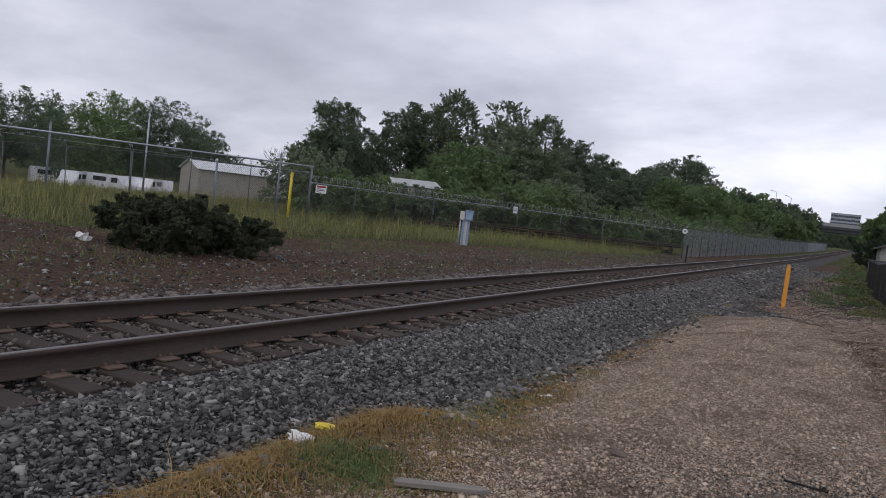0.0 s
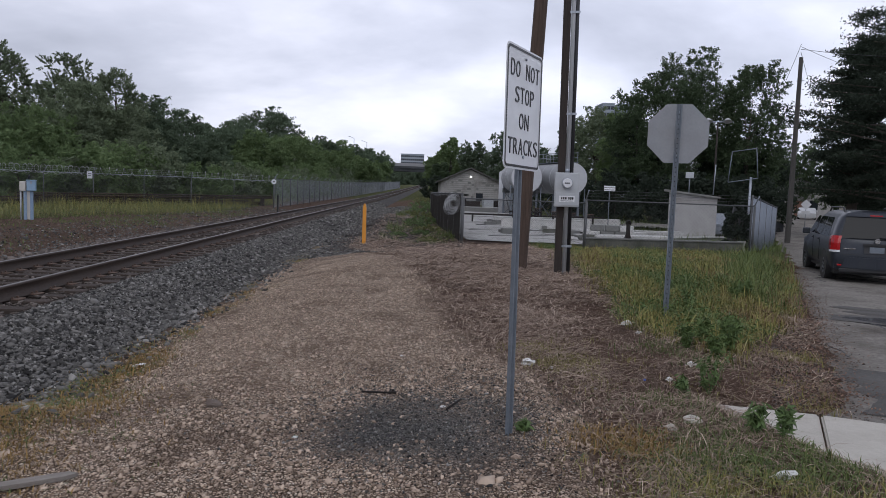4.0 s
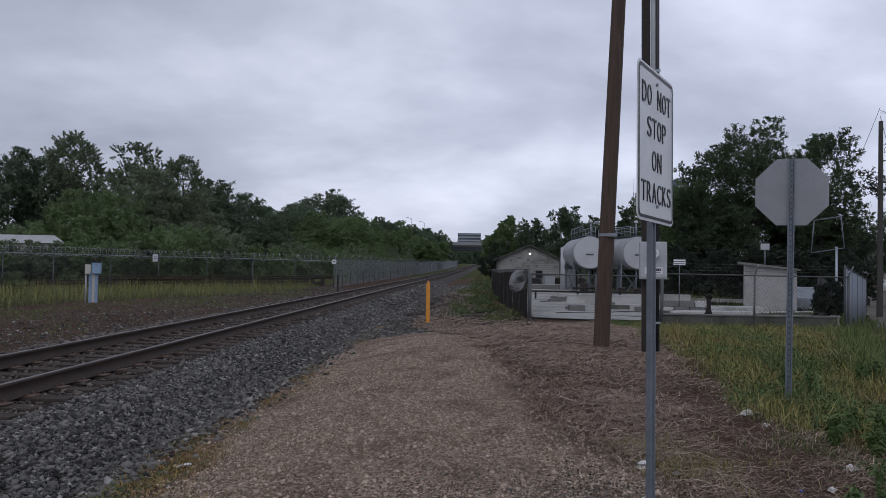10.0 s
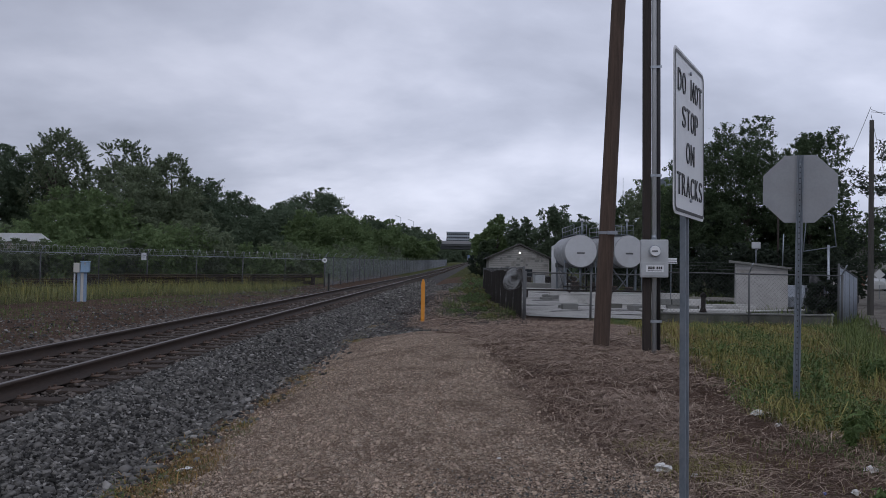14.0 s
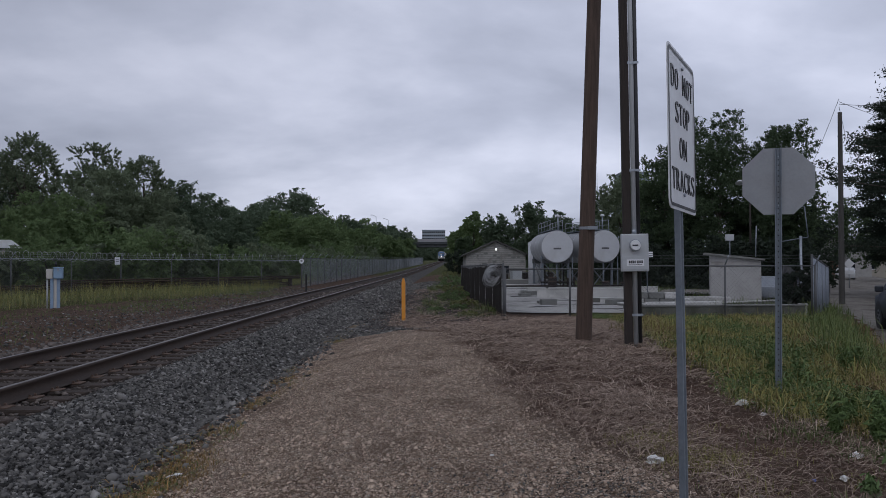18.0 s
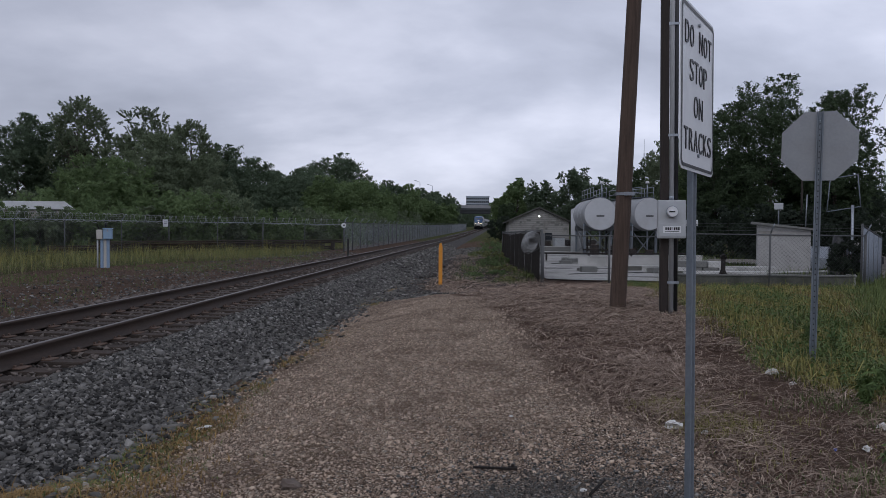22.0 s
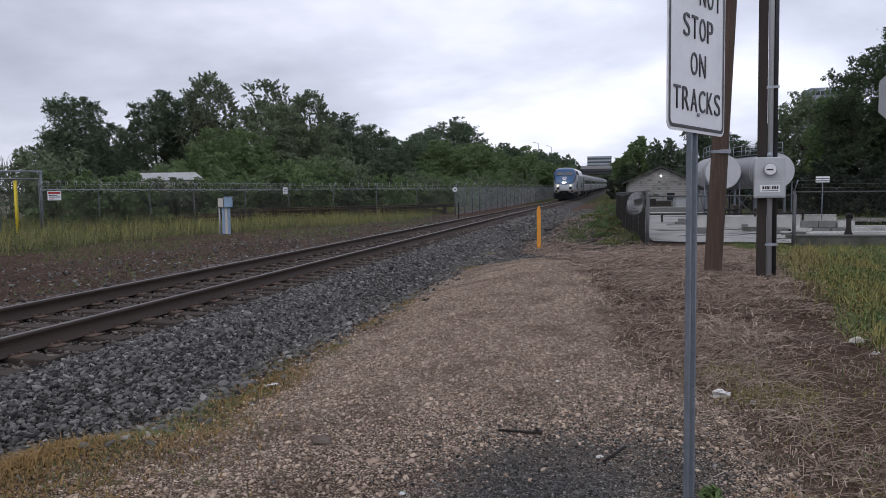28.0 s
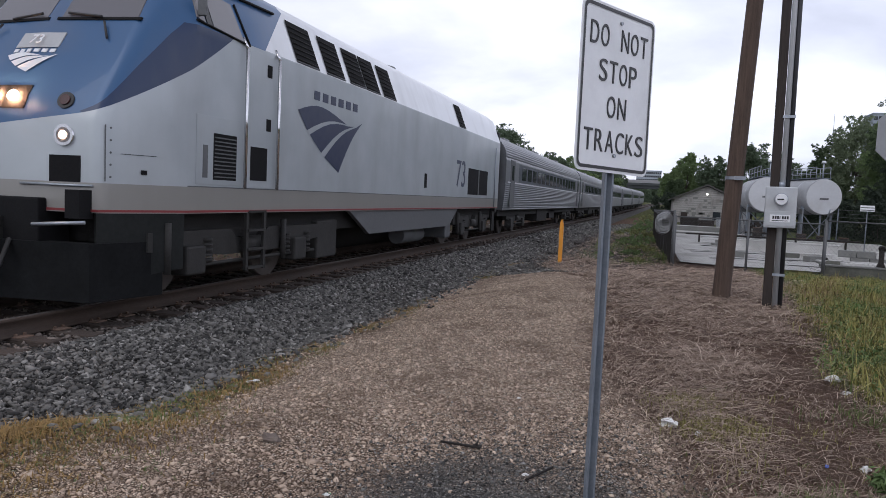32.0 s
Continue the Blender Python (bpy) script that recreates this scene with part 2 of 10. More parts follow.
M = {
    "galv": material("galvanised_steel", (0.30, 0.33, 0.37), (0.42, 0.45, 0.49), 14, 0.45, 0.75, 0.1, dirt=(0.2, 0.17, 0.14), dirt_amount=0.3),
    "galv_dull": material("weathered_galvanised_steel", (0.15, 0.178, 0.21), (0.235, 0.262, 0.295), 9, 0.6, 0.4, 0.1, dirt=(0.16, 0.12, 0.09), dirt_amount=0.4),
    "sign_white": material("white_sign_sheeting", (0.80, 0.81, 0.82), (0.74, 0.75, 0.77), 6, 0.35, 0, 0.03, dirt=(0.5, 0.5, 0.48), dirt_amount=0.3),
    "sign_black": material("black_sign_ink", (0.012, 0.012, 0.014), (0.02, 0.02, 0.022), 10, 0.4, 0, 0.02),
    "sign_back": material("bare_aluminium_sign_back", (0.27, 0.28, 0.295), (0.33, 0.34, 0.355), 5, 0.5, 0.35, 0.05, dirt=(0.3, 0.29, 0.28), dirt_amount=0.35),
    "red": material("red_enamel", (0.42, 0.03, 0.03), (0.36, 0.025, 0.03), 8, 0.4, 0, 0.03),
    "orange": material("orange_fibre_post", (0.78, 0.33, 0.035), (0.66, 0.27, 0.03), 9, 0.5, 0, 0.05, dirt=(0.35, 0.2, 0.08), dirt_amount=0.4),
    "yellow": material("yellow_bollard_paint", (0.70, 0.55, 0.03), (0.6, 0.46, 0.03), 7, 0.5, 0, 0.05),
    "wood_pole": material("creosoted_pole_wood", (0.05, 0.032, 0.024), (0.135, 0.092, 0.07), 5, 0.85, 0, 0.5, stretch=(6, 6, 0.35), dirt=(0.06, 0.04, 0.03), dirt_amount=0.5),
    "wood_dark": material("dark_treated_post_wood", (0.022, 0.017, 0.015), (0.05, 0.038, 0.032), 6, 0.85, 0, 0.4, stretch=(6, 6, 0.4)),
    "wood_grey": material("grey_weathered_pole_wood", (0.045, 0.042, 0.038), (0.085, 0.08, 0.073), 6, 0.9, 0, 0.4, stretch=(6, 6, 0.4)),
    "conduit": material("grey_plastic_conduit", (0.42, 0.43, 0.44), (0.36, 0.37, 0.38), 6, 0.5, 0, 0.05),
    "conduit_dark": material("black_plastic_conduit", (0.02, 0.02, 0.022), (0.035, 0.035, 0.04), 6, 0.5, 0, 0.05),
    "box_grey": material("grey_enamelled_meter_box", (0.44, 0.46, 0.48), (0.50, 0.52, 0.54), 7, 0.45, 0.1, 0.03, dirt=(0.3, 0.28, 0.25), dirt_amount=0.3),
    "box_blue": material("pale_blue_painted_steel", (0.22, 0.34, 0.48), (0.28, 0.40, 0.53), 7, 0.5, 0, 0.04, dirt=(0.3, 0.3, 0.3), dirt_amount=0.3),
    "post_blue": material("pale_blue_painted_post", (0.20, 0.28, 0.40), (0.26, 0.35, 0.46), 7, 0.55, 0, 0.04, dirt=(0.2, 0.18, 0.15), dirt_amount=0.3),
    "box_cream": material("cream_enamelled_box", (0.55, 0.53, 0.48), (0.5, 0.48, 0.43), 7, 0.5, 0, 0.04),
    "concrete": material("pale_worn_concrete", (0.46, 0.43, 0.38), (0.56, 0.53, 0.47), 3, 0.88, 0, 0.35, bump_scale=60, dirt=(0.27, 0.24, 0.20), dirt_amount=0.55, coords="World"),
    "concrete_white": material("whitewashed_concrete", (0.44, 0.435, 0.42), (0.62, 0.61, 0.59), 2, 0.9, 0, 0.3, bump_scale=40, dirt=(0.11, 0.105, 0.09), dirt_amount=0.65, dirt_scale=0.7, coords="World"),
    "yard_floor": material("stained_pale_yard_concrete", (0.29, 0.284, 0.268), (0.48, 0.472, 0.45), 1.3, 0.92, 0, 0.3, bump_scale=40, fine=0.5, dirt=(0.115, 0.11, 0.098), dirt_amount=0.9, dirt_scale=0.3, coords="World"),
    "concrete_grey": material("grey_stained_concrete", (0.15, 0.155, 0.145), (0.24, 0.24, 0.228), 2, 0.9, 0, 0.3, bump_scale=40, dirt=(0.16, 0.15, 0.14), dirt_amount=0.6, coords="World"),
    "asphalt": material("old_bleached_asphalt", (0.15, 0.136, 0.118), (0.31, 0.287, 0.256), 2.2, 0.88, 0, 0.9, bump_scale=70, fine=0.6, dirt=(0.078, 0.064, 0.051), dirt_amount=0.9, dirt_scale=0.6, coords="World", spec=0.25),
    "asphalt_dark": material("damp_dark_asphalt_patch", (0.07, 0.066, 0.061), (0.12, 0.113, 0.105), 3, 0.85, 0, 0.5, bump_scale=90, coords="World"),
    "wet": material("shallow_rain_puddle", (0.055, 0.055, 0.06), (0.075, 0.075, 0.08), 2, 0.12, 0, 0.0, coords="World"),
    "rail_side": material("rusty_rail_steel", (0.038, 0.027, 0.021), (0.072, 0.05, 0.038), 9, 0.75, 0.2, 0.2, coords="World", stretch=(1, 0.2, 1)),
    "rail_top": material("polished_rail_head", (0.26, 0.24, 0.23), (0.19, 0.17, 0.16), 6, 0.45, 0.85, 0.02, coords="World", stretch=(4, 0.1, 1)),
    "tie": material("weathered_timber_sleeper", (0.032, 0.023, 0.018), (0.08, 0.06, 0.049), 3, 0.95, 0, 0.6, rand=0.4, stretch=(0.7, 6, 6)),
    "steel_plate": material("rusty_tie_plate", (0.11, 0.07, 0.05), (0.16, 0.11, 0.085), 9, 0.8, 0.2, 0.2),
    "ballast_bed": material("ballast_bed_dust", (0.017, 0.0155, 0.0138), (0.045, 0.041, 0.036), 22, 0.95, 0, 1.0, coords="World", fine=0.5, dirt=(0.085, 0.062, 0.047), dirt_amount=0.6, dirt_scale=0.9),
    "ballast": material("crushed_granite_ballast", (0.018, 0.0172, 0.016), (0.198, 0.189, 0.175), 12, 0.9, 0, 0.3, island=0.85, coords="World"),
    "ballast_rust": material("rust_dusted_ballast", (0.05, 0.041, 0.036), (0.22, 0.185, 0.162), 12, 0.9, 0, 0.3, island=0.75, coords="World"),
    "pebble": material("tan_pea_gravel", (0.22, 0.157, 0.112), (0.70, 0.55, 0.425), 12, 0.9, 0, 0.2, island=0.8, coords="World", dirt=(0.15, 0.108, 0.08), dirt_amount=0.6, dirt_scale=1.15),
    "straw": material("bleached_dead_grass", (0.095, 0.060, 0.044), (0.42, 0.315, 0.24), 5, 0.9, 0, 0, island=0.8, coords="World"),
    "litter_leaf": material("reddish_brown_dead_leaves", (0.085, 0.045, 0.031), (0.29, 0.172, 0.115), 5, 0.85, 0, 0, island=0.8, coords="World"),
    "brown_grass": material("dry_brown_grass", (0.125, 0.083, 0.04), (0.30, 0.205, 0.10), 5, 0.9, 0, 0, island=0.7, coords="World"),
    "rust_grass": material("orange_brown_dying_grass", (0.15, 0.092, 0.032), (0.37, 0.235, 0.085), 5, 0.9, 0, 0, island=0.7, coords="World"),
    "green_grass": material("green_grass_blades", (0.062, 0.095, 0.026), (0.168, 0.205, 0.06), 3, 0.8, 0, 0, island=0.6, coords="World"),
    "gold_grass": material("seeding_yellow_grass", (0.155, 0.14, 0.04), (0.35, 0.315, 0.10), 3, 0.85, 0, 0, island=0.7, coords="World"),
    "meadow": material("tall_meadow_grass", (0.12, 0.145, 0.05), (0.235, 0.235, 0.095), 0.25, 0.85, 0, 0, island=0.5, coords="World"),
    "weed_dark": material("dull_green_weed_leaves", (0.062, 0.105, 0.028), (0.125, 0.185, 0.052), 6, 0.75, 0, 0, island=0.6),
    "weed": material("fresh_weed_leaves", (0.075, 0.13, 0.037), (0.13, 0.19, 0.062), 6, 0.7, 0, 0, island=0.5),
    "leaf_a": foliage("dark_oak_foliage", (0.088, 0.126, 0.08), (0.18, 0.228, 0.145), 0.35, 0.35),
    "leaf_b": foliage("fresh_green_foliage", (0.12, 0.182, 0.08), (0.235, 0.305, 0.14), 0.35, 0.35),
    "leaf_c": foliage("olive_green_foliage", (0.135, 0.172, 0.105), (0.25, 0.295, 0.185), 0.35, 0.35),
    "leaf_d": foliage("deep_green_oak_foliage", (0.048, 0.075, 0.04), (0.118, 0.16, 0.083), 0.35, 0.35),
    # pine needles, and broad leaves whose colour holds the shade under the canopy
    "leaf_pine_and_shade": foliage("dark_pine_needles_and_shaded_leaves", (0.03, 0.042, 0.03), (0.062, 0.08, 0.055), 0.5, 0.4),
    "leaf_bush": foliage("dusty_dark_shrub_leaves", (0.048, 0.057, 0.034), (0.1, 0.112, 0.066), 1.2, 0.4),
    "bark": material("grey_brown_bark", (0.075, 0.06, 0.048), (0.14, 0.12, 0.10), 4, 0.95, 0, 0.6, stretch=(5, 5, 1)),
    "chain": material("chain_link_wire", (0.055, 0.058, 0.06), (0.085, 0.088, 0.09), 5, 0.6, 0.2, 0),
    "chain_pale": material("pale_chain_link_wire", (0.09, 0.092, 0.095), (0.13, 0.132, 0.135), 5, 0.5, 0.4, 0),
    "chain_blue": material("blue_grey_coated_wire", (0.27, 0.29, 0.32), (0.34, 0.36, 0.39), 5, 0.55, 0.2, 0),
    "razor": material("razor_wire_steel", (0.42, 0.43, 0.44), (0.52, 0.53, 0.54), 5, 0.4, 0.5, 0),
    "slat": material("blue_grey_privacy_slats", (0.15, 0.16, 0.18), (0.23, 0.24, 0.255), 0.8, 0.6, 0, 0, island=0.4, coords="World"),
    "slat_pale": material("pale_blue_privacy_slats", (0.22, 0.25, 0.295), (0.29, 0.325, 0.375), 0.8, 0.6, 0, 0, island=0.4, coords="World"),
    "tarp": material("dark_grey_weathered_screen", (0.018, 0.015, 0.013), (0.042, 0.036, 0.031), 4, 0.9, 0, 0.3, spec=0.1),
    "barn_wall": material("tan_metal_siding", (0.36, 0.33, 0.28), (0.42, 0.385, 0.33), 1.0, 0.6, 0.1, 0.05, dirt=(0.3, 0.26, 0.21), dirt_amount=0.3),
    "white_roof": material("white_metal_roofing", (0.74, 0.75, 0.76), (0.68, 0.69, 0.70), 1.0, 0.5, 0.1, 0.05, dirt=(0.5, 0.48, 0.45), dirt_amount=0.4),
    "house_white": material("flaking_white_block_wall", (0.40, 0.385, 0.37), (0.29, 0.278, 0.265), 0.9, 0.9, 0, 0.15, dirt=(0.15, 0.138, 0.125), dirt_amount=0.9, dirt_scale=0.8),
    "shed_wall": material("white_painted_block_shed", (0.44, 0.432, 0.423), (0.35, 0.342, 0.333), 1.5, 0.85, 0, 0.1, dirt=(0.24, 0.235, 0.225), dirt_amount=0.5, dirt_scale=2.2),
    "roof_dark": material("dark_felt_roofing", (0.06, 0.055, 0.055), (0.10, 0.095, 0.09), 3, 0.9, 0, 0.2),
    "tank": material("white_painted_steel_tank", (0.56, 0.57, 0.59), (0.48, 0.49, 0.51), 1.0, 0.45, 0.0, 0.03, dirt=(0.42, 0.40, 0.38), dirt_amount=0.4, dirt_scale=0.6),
    # the tank white again, darkened by the shade of the trees, with stains
    "tank_side_shaded": material("weathered_tank_paint_with_tree_shade", (0.30, 0.31, 0.325), (0.38, 0.39, 0.405), 1.0, 0.55, 0.0, 0.03, dirt=(0.2, 0.19, 0.18), dirt_amount=0.5, dirt_scale=0.7),
    "kerb": material("mossy_dark_concrete", (0.075, 0.078, 0.066), (0.15, 0.148, 0.13), 2.5, 0.92, 0, 0.3, bump_scale=40, dirt=(0.05, 0.055, 0.035), dirt_amount=0.7, coords="World"),
    "frame_steel": material("grey_painted_framework", (0.085, 0.088, 0.092), (0.135, 0.138, 0.142), 4, 0.6, 0.3, 0.05),
    "brick": material("dull_red_brickwork", (0.22, 0.12, 0.09), (0.28, 0.16, 0.12), 3, 0.9, 0, 0.1),
    "bridge": material("grey_bridge_concrete", (0.24, 0.24, 0.25), (0.30, 0.30, 0.31), 0.6, 0.9, 0, 0.05),
    "bridge_dark": material("dark_bridge_girder_paint", (0.05, 0.055, 0.06), (0.08, 0.085, 0.09), 0.6, 0.8, 0, 0.02),
    "office": material("grey_office_cladding", (0.27, 0.31, 0.36), (0.32, 0.36, 0.41), 0.4, 0.7, 0, 0),
    "window_dark": glassy("dark_window_glass", (0.03, 0.035, 0.042)),
    "window_car": glassy("tinted_vehicle_glass", (0.012, 0.013, 0.015)),
    # mauve-grey base colour paints a pale reflection into the glass
    "windscreen": glassy("pale_windscreen_with_painted_reflection", (0.145, 0.14, 0.15), 0.1),
    "van_white": material("white_van_paint", (0.72, 0.73, 0.75), (0.68, 0.69, 0.71), 2, 0.3, 0, 0, coat=0.5),
    "car_paint": material("dark_slate_metallic_paint", (0.03, 0.035, 0.045), (0.04, 0.046, 0.058), 30, 0.38, 0.25, 0.0, coat=0.25, spec=0.35, dirt=(0.11, 0.105, 0.10), dirt_amount=0.2),
    "black_plastic": material("black_moulded_plastic", (0.014, 0.014, 0.015), (0.024, 0.024, 0.026), 10, 0.5, 0, 0.05),
    "rubber": material("worn_black_rubber", (0.016, 0.016, 0.017), (0.03, 0.03, 0.03), 10, 0.8, 0, 0.1),
    "chrome": material("bright_chrome", (0.7, 0.7, 0.71), (0.62, 0.62, 0.63), 5, 0.15, 1.0, 0),
    "tail_red": glassy("red_tail_lamp_lens", (0.38, 0.012, 0.015), 0.15),
    "rock": material("dull_brown_stone", (0.13, 0.10, 0.085), (0.19, 0.155, 0.13), 14, 0.9, 0, 0.5),
    "rock_bits": material("brown_stone_bits", (0.065, 0.042, 0.032), (0.26, 0.178, 0.138), 12, 0.9, 0, 0.3, island=0.8, coords="World"),
    "iron": material("rusted_scrap_iron", (0.014, 0.012, 0.011), (0.035, 0.027, 0.023), 12, 0.8, 0.3, 0.3),
    "plank": material("grey_weathered_board", (0.20, 0.175, 0.15), (0.31, 0.28, 0.25), 6, 0.9, 0, 0.5, stretch=(0.6, 6, 6)),
    "paper": material("crumpled_white_paper", (0.78, 0.78, 0.76), (0.68, 0.67, 0.65), 12, 0.9, 0, 0.3),
    "wrapper_yellow": material("yellow_plastic_wrapper", (0.78, 0.62, 0.06), (0.7, 0.52, 0.05), 12, 0.4, 0, 0.2),
    "plastic_green": material("green_plastic_scrap", (0.05, 0.55, 0.30), (0.04, 0.48, 0.27), 12, 0.4, 0, 0.1),
    "plastic_blue": material("blue_plastic_scrap", (0.04, 0.10, 0.45), (0.04, 0.09, 0.38), 12, 0.4, 0, 0.1),
    "hill": material("far_wooded_hillside", (0.030, 0.050, 0.028), (0.065, 0.085, 0.05), 0.08, 0.95, 0, 0.6, bump_scale=0.4, coords="World"),
}


def pick_out(mat, colour, at):
    """Lets the last few pieces of a kind stand out in a colour of their own."""
    ramp = next(n for n in mat.node_tree.nodes if n.type == "VALTORGB")
    ramp.color_ramp.elements[1].position = at
    ramp.color_ramp.elements.new(min(at + 0.1, 1)).color = hexc(*colour)


pick_out(M["ballast"], (0.40, 0.385, 0.36), 0.83)
pick_out(M["straw"], (0.64, 0.52, 0.41), 0.8)
pick_out(M["pebble"], (0.74, 0.63, 0.50), 0.88)


def ground_material():
    """Earth whose cover (tan gravel, bleached straw, green and rusty turf) follows the zones stored on the ground's points."""
    m = bpy.data.materials.new("trackside_ground")
    m.use_nodes = True
    nt = m.node_tree
    N, L = nt.nodes.new, nt.links.new
    bsdf = nt.nodes["Principled BSDF"]
    bsdf.inputs["Roughness"].default_value = 0.95
    bsdf.inputs["Specular IOR Level"].default_value = 0.08
    pos = N("ShaderNodeNewGeometry").outputs["Position"]

    def noise_node(scale, detail=4, rough=0.6):
        n = N("ShaderNodeTexNoise")
        n.inputs["Scale"].default_value, n.inputs["Detail"].default_value, n.inputs["Roughness"].default_value = scale, detail, rough
        L(pos, n.inputs["Vector"])
        return n.outputs[0]

    def ramp(value, a, b, lo=0.3, hi=0.7):
        r = N("ShaderNodeValToRGB")
        r.color_ramp.elements[0].position, r.color_ramp.elements[0].color = lo, hexc(*a)
        r.color_ramp.elements[1].position, r.color_ramp.elements[1].color = hi, hexc(*b)
        L(value, r.inputs[0])
        return r.outputs[0]

    patch, grain, fine = noise_node(0.9, 5), noise_node(26, 3), noise_node(90, 2)
    mixg = N("ShaderNodeMix")
    mixg.inputs[0].default_value = 0.5
    L(grain, mixg.inputs[2])
    L(fine, mixg.inputs[3])
    mixh = N("ShaderNodeMix")
    mixh.inputs[0].default_value = 0.4
    L(mixg.outputs[0], mixh.inputs[2])
    L(noise_node(8, 5, 0.7), mixh.inputs[3])
    grit = mixh.outputs[0]
    col = ramp(grit, (0.062, 0.041, 0.03), (0.21, 0.145, 0.108))

    def pebbles(scale, stops, gap_colour, gap):
        """Packed stones: a colour for each cell, dark gaps between, and their height."""
        warp = N("ShaderNodeTexNoise")
        warp.inputs["Scale"].default_value, warp.inputs["Detail"].default_value = scale * 0.7, 2
        L(pos, warp.inputs["Vector"])
        push = N("ShaderNodeVectorMath")
        push.operation = "MULTIPLY_ADD"
        push.inputs[1].default_value = (0.7 / scale,) * 3
        L(warp.outputs["Color"], push.inputs[0])
        L(pos, push.inputs[2])
        cell, edge = N("ShaderNodeTexVoronoi"), N("ShaderNodeTexVoronoi")
        edge.feature = "DISTANCE_TO_EDGE"
        for v in (cell, edge):
            v.inputs["Scale"].default_value = scale
            L(push.outputs[0], v.inputs["Vector"])
        one = N("ShaderNodeSeparateColor")
        L(cell.outputs["Color"], one.inputs[0])
        r = N("ShaderNodeValToRGB")
        while len(r.color_ramp.elements) < len(stops):
            r.color_ramp.elements.new(0.5)
        for e, (at, c) in zip(r.color_ramp.elements, stops):
            e.position, e.color = at, hexc(*c)
        L(one.outputs[0], r.inputs[0])
        h = N("ShaderNodeMapRange")
        h.inputs[1].default_value, h.inputs[2].default_value = 0.0, gap
        L(edge.outputs["Distance"], h.inputs[0])
        mix = N("ShaderNodeMix")
        mix.data_type = "RGBA"
        mix.inputs[6].default_value = hexc(*gap_colour)
        L(h.outputs[0], mix.inputs[0])
        L(r.outputs[0], mix.inputs[7])
        return mix.outputs[2], h.outputs[0]

    tan, tan_height = pebbles(52, ((0.0, (0.25, 0.172, 0.122)), (0.2, (0.50, 0.368, 0.275)), (0.7, (0.73, 0.57, 0.44)), (1.0, (0.88, 0.76, 0.63))), (0.05, 0.033, 0.024), 0.2)
    chips, _ = pebbles(75, ((0.0, (0.085, 0.085, 0.086)), (0.6, (0.235, 0.232, 0.226)), (0.9, (0.36, 0.335, 0.305)), (1.0, (0.52, 0.45, 0.38))), (0.04, 0.037, 0.034), 0.17)
    worn = N("ShaderNodeMapRange")
    worn.inputs[1].default_value, worn.inputs[2].default_value, worn.inputs[4].default_value = 0.48, 0.64, 0.68
    L(noise_node(1.15, 6, 0.72), worn.inputs[0])
    lane = N("ShaderNodeMix")
    lane.data_type = "RGBA"
    lane.blend_type = "MIX"
    L(worn.outputs[0], lane.inputs[0])
    L(tan, lane.inputs[6])
    L(ramp(grit, (0.06, 0.041, 0.03), (0.29, 0.205, 0.152)), lane.inputs[7])
    attr = N("ShaderNodeAttribute")
    attr.attribute_name = "zones"
    sep = N("ShaderNodeSeparateColor")
    L(attr.outputs["Color"], sep.inputs[0])
    layers = (("Red", lane.outputs[2]),
              ("Blue", ramp(grit, (0.058, 0.035, 0.025), (0.225, 0.146, 0.107))),
              ("Green", ramp(grit, (0.04, 0.05, 0.02), (0.13, 0.135, 0.05))),
              ("Alpha", chips))
    for name, colour in layers:
        s = N("ShaderNodeMath")
        s.operation = "MULTIPLY_ADD"
        s.inputs[1].default_value, s.inputs[2].default_value = 0.9, -0.45
        L(patch, s.inputs[0])
        a = N("ShaderNodeMath")
        a.operation = "ADD"
        L(s.outputs[0], a.inputs[0])
        L(attr.outputs["Alpha"] if name == "Alpha" else sep.outputs[name], a.inputs[1])
        r = N("ShaderNodeMapRange")
        r.inputs[1].default_value, r.inputs[2].default_value = 0.25, 0.75
        L(a.outputs[0], r.inputs[0])
        mc = N("ShaderNodeMix")
        mc.data_type = "RGBA"
        L(r.outputs[0], mc.inputs[0])
        L(col, mc.inputs[6])
        L(colour, mc.inputs[7])
        col = mc.outputs[2]
    blot = N("ShaderNodeMapRange")
    blot.inputs[1].default_value, blot.inputs[2].default_value = 0.5, 0.7
    blot.inputs[4].default_value = 0.35
    L(noise_node(0.55, 6, 0.7), blot.inputs[0])
    mc = N("ShaderNodeMix")
    mc.data_type = "RGBA"
    mc.inputs[7].default_value = (0.085, 0.06, 0.048, 1)
    L(blot.outputs[0], mc.inputs[0])
    L(col, mc.inputs[6])
    L(mc.outputs[2], bsdf.inputs["Base Color"])
    bp = N("ShaderNodeBump")
    bp.inputs["Strength"].default_value, bp.inputs["Distance"].default_value = 1.0, 0.022
    both = N("ShaderNodeMath")
    both.operation = "ADD"
    L(grit, both.inputs[0])
    L(tan_height, both.inputs[1])
    L(both.outputs[0], bp.inputs["Height"])
    L(bp.outputs[0], bsdf.inputs["Normal"])
    return m


M["ground"] = ground_material()
M["window_car"].node_tree.nodes["Principled BSDF"].inputs["Specular IOR Level"].default_value = 0.2


# ---- mesh helpers ----
def part(name, geometry, mat, parent=None, label=""):
    """One mesh object from a bmesh or a mesh, under a thing or a part."""
    if isinstance(geometry, bmesh.types.BMesh):
        me = bpy.data.meshes.new(name)
        geometry.to_mesh(me)
        geometry.free()
    else:
        me = geometry
    if not me.materials:
        me.materials.append(mat)
    ob = new(name, me)
    if parent is not None:
        ob.parent = parent
    if label:
        ob["label"] = label
    return ob


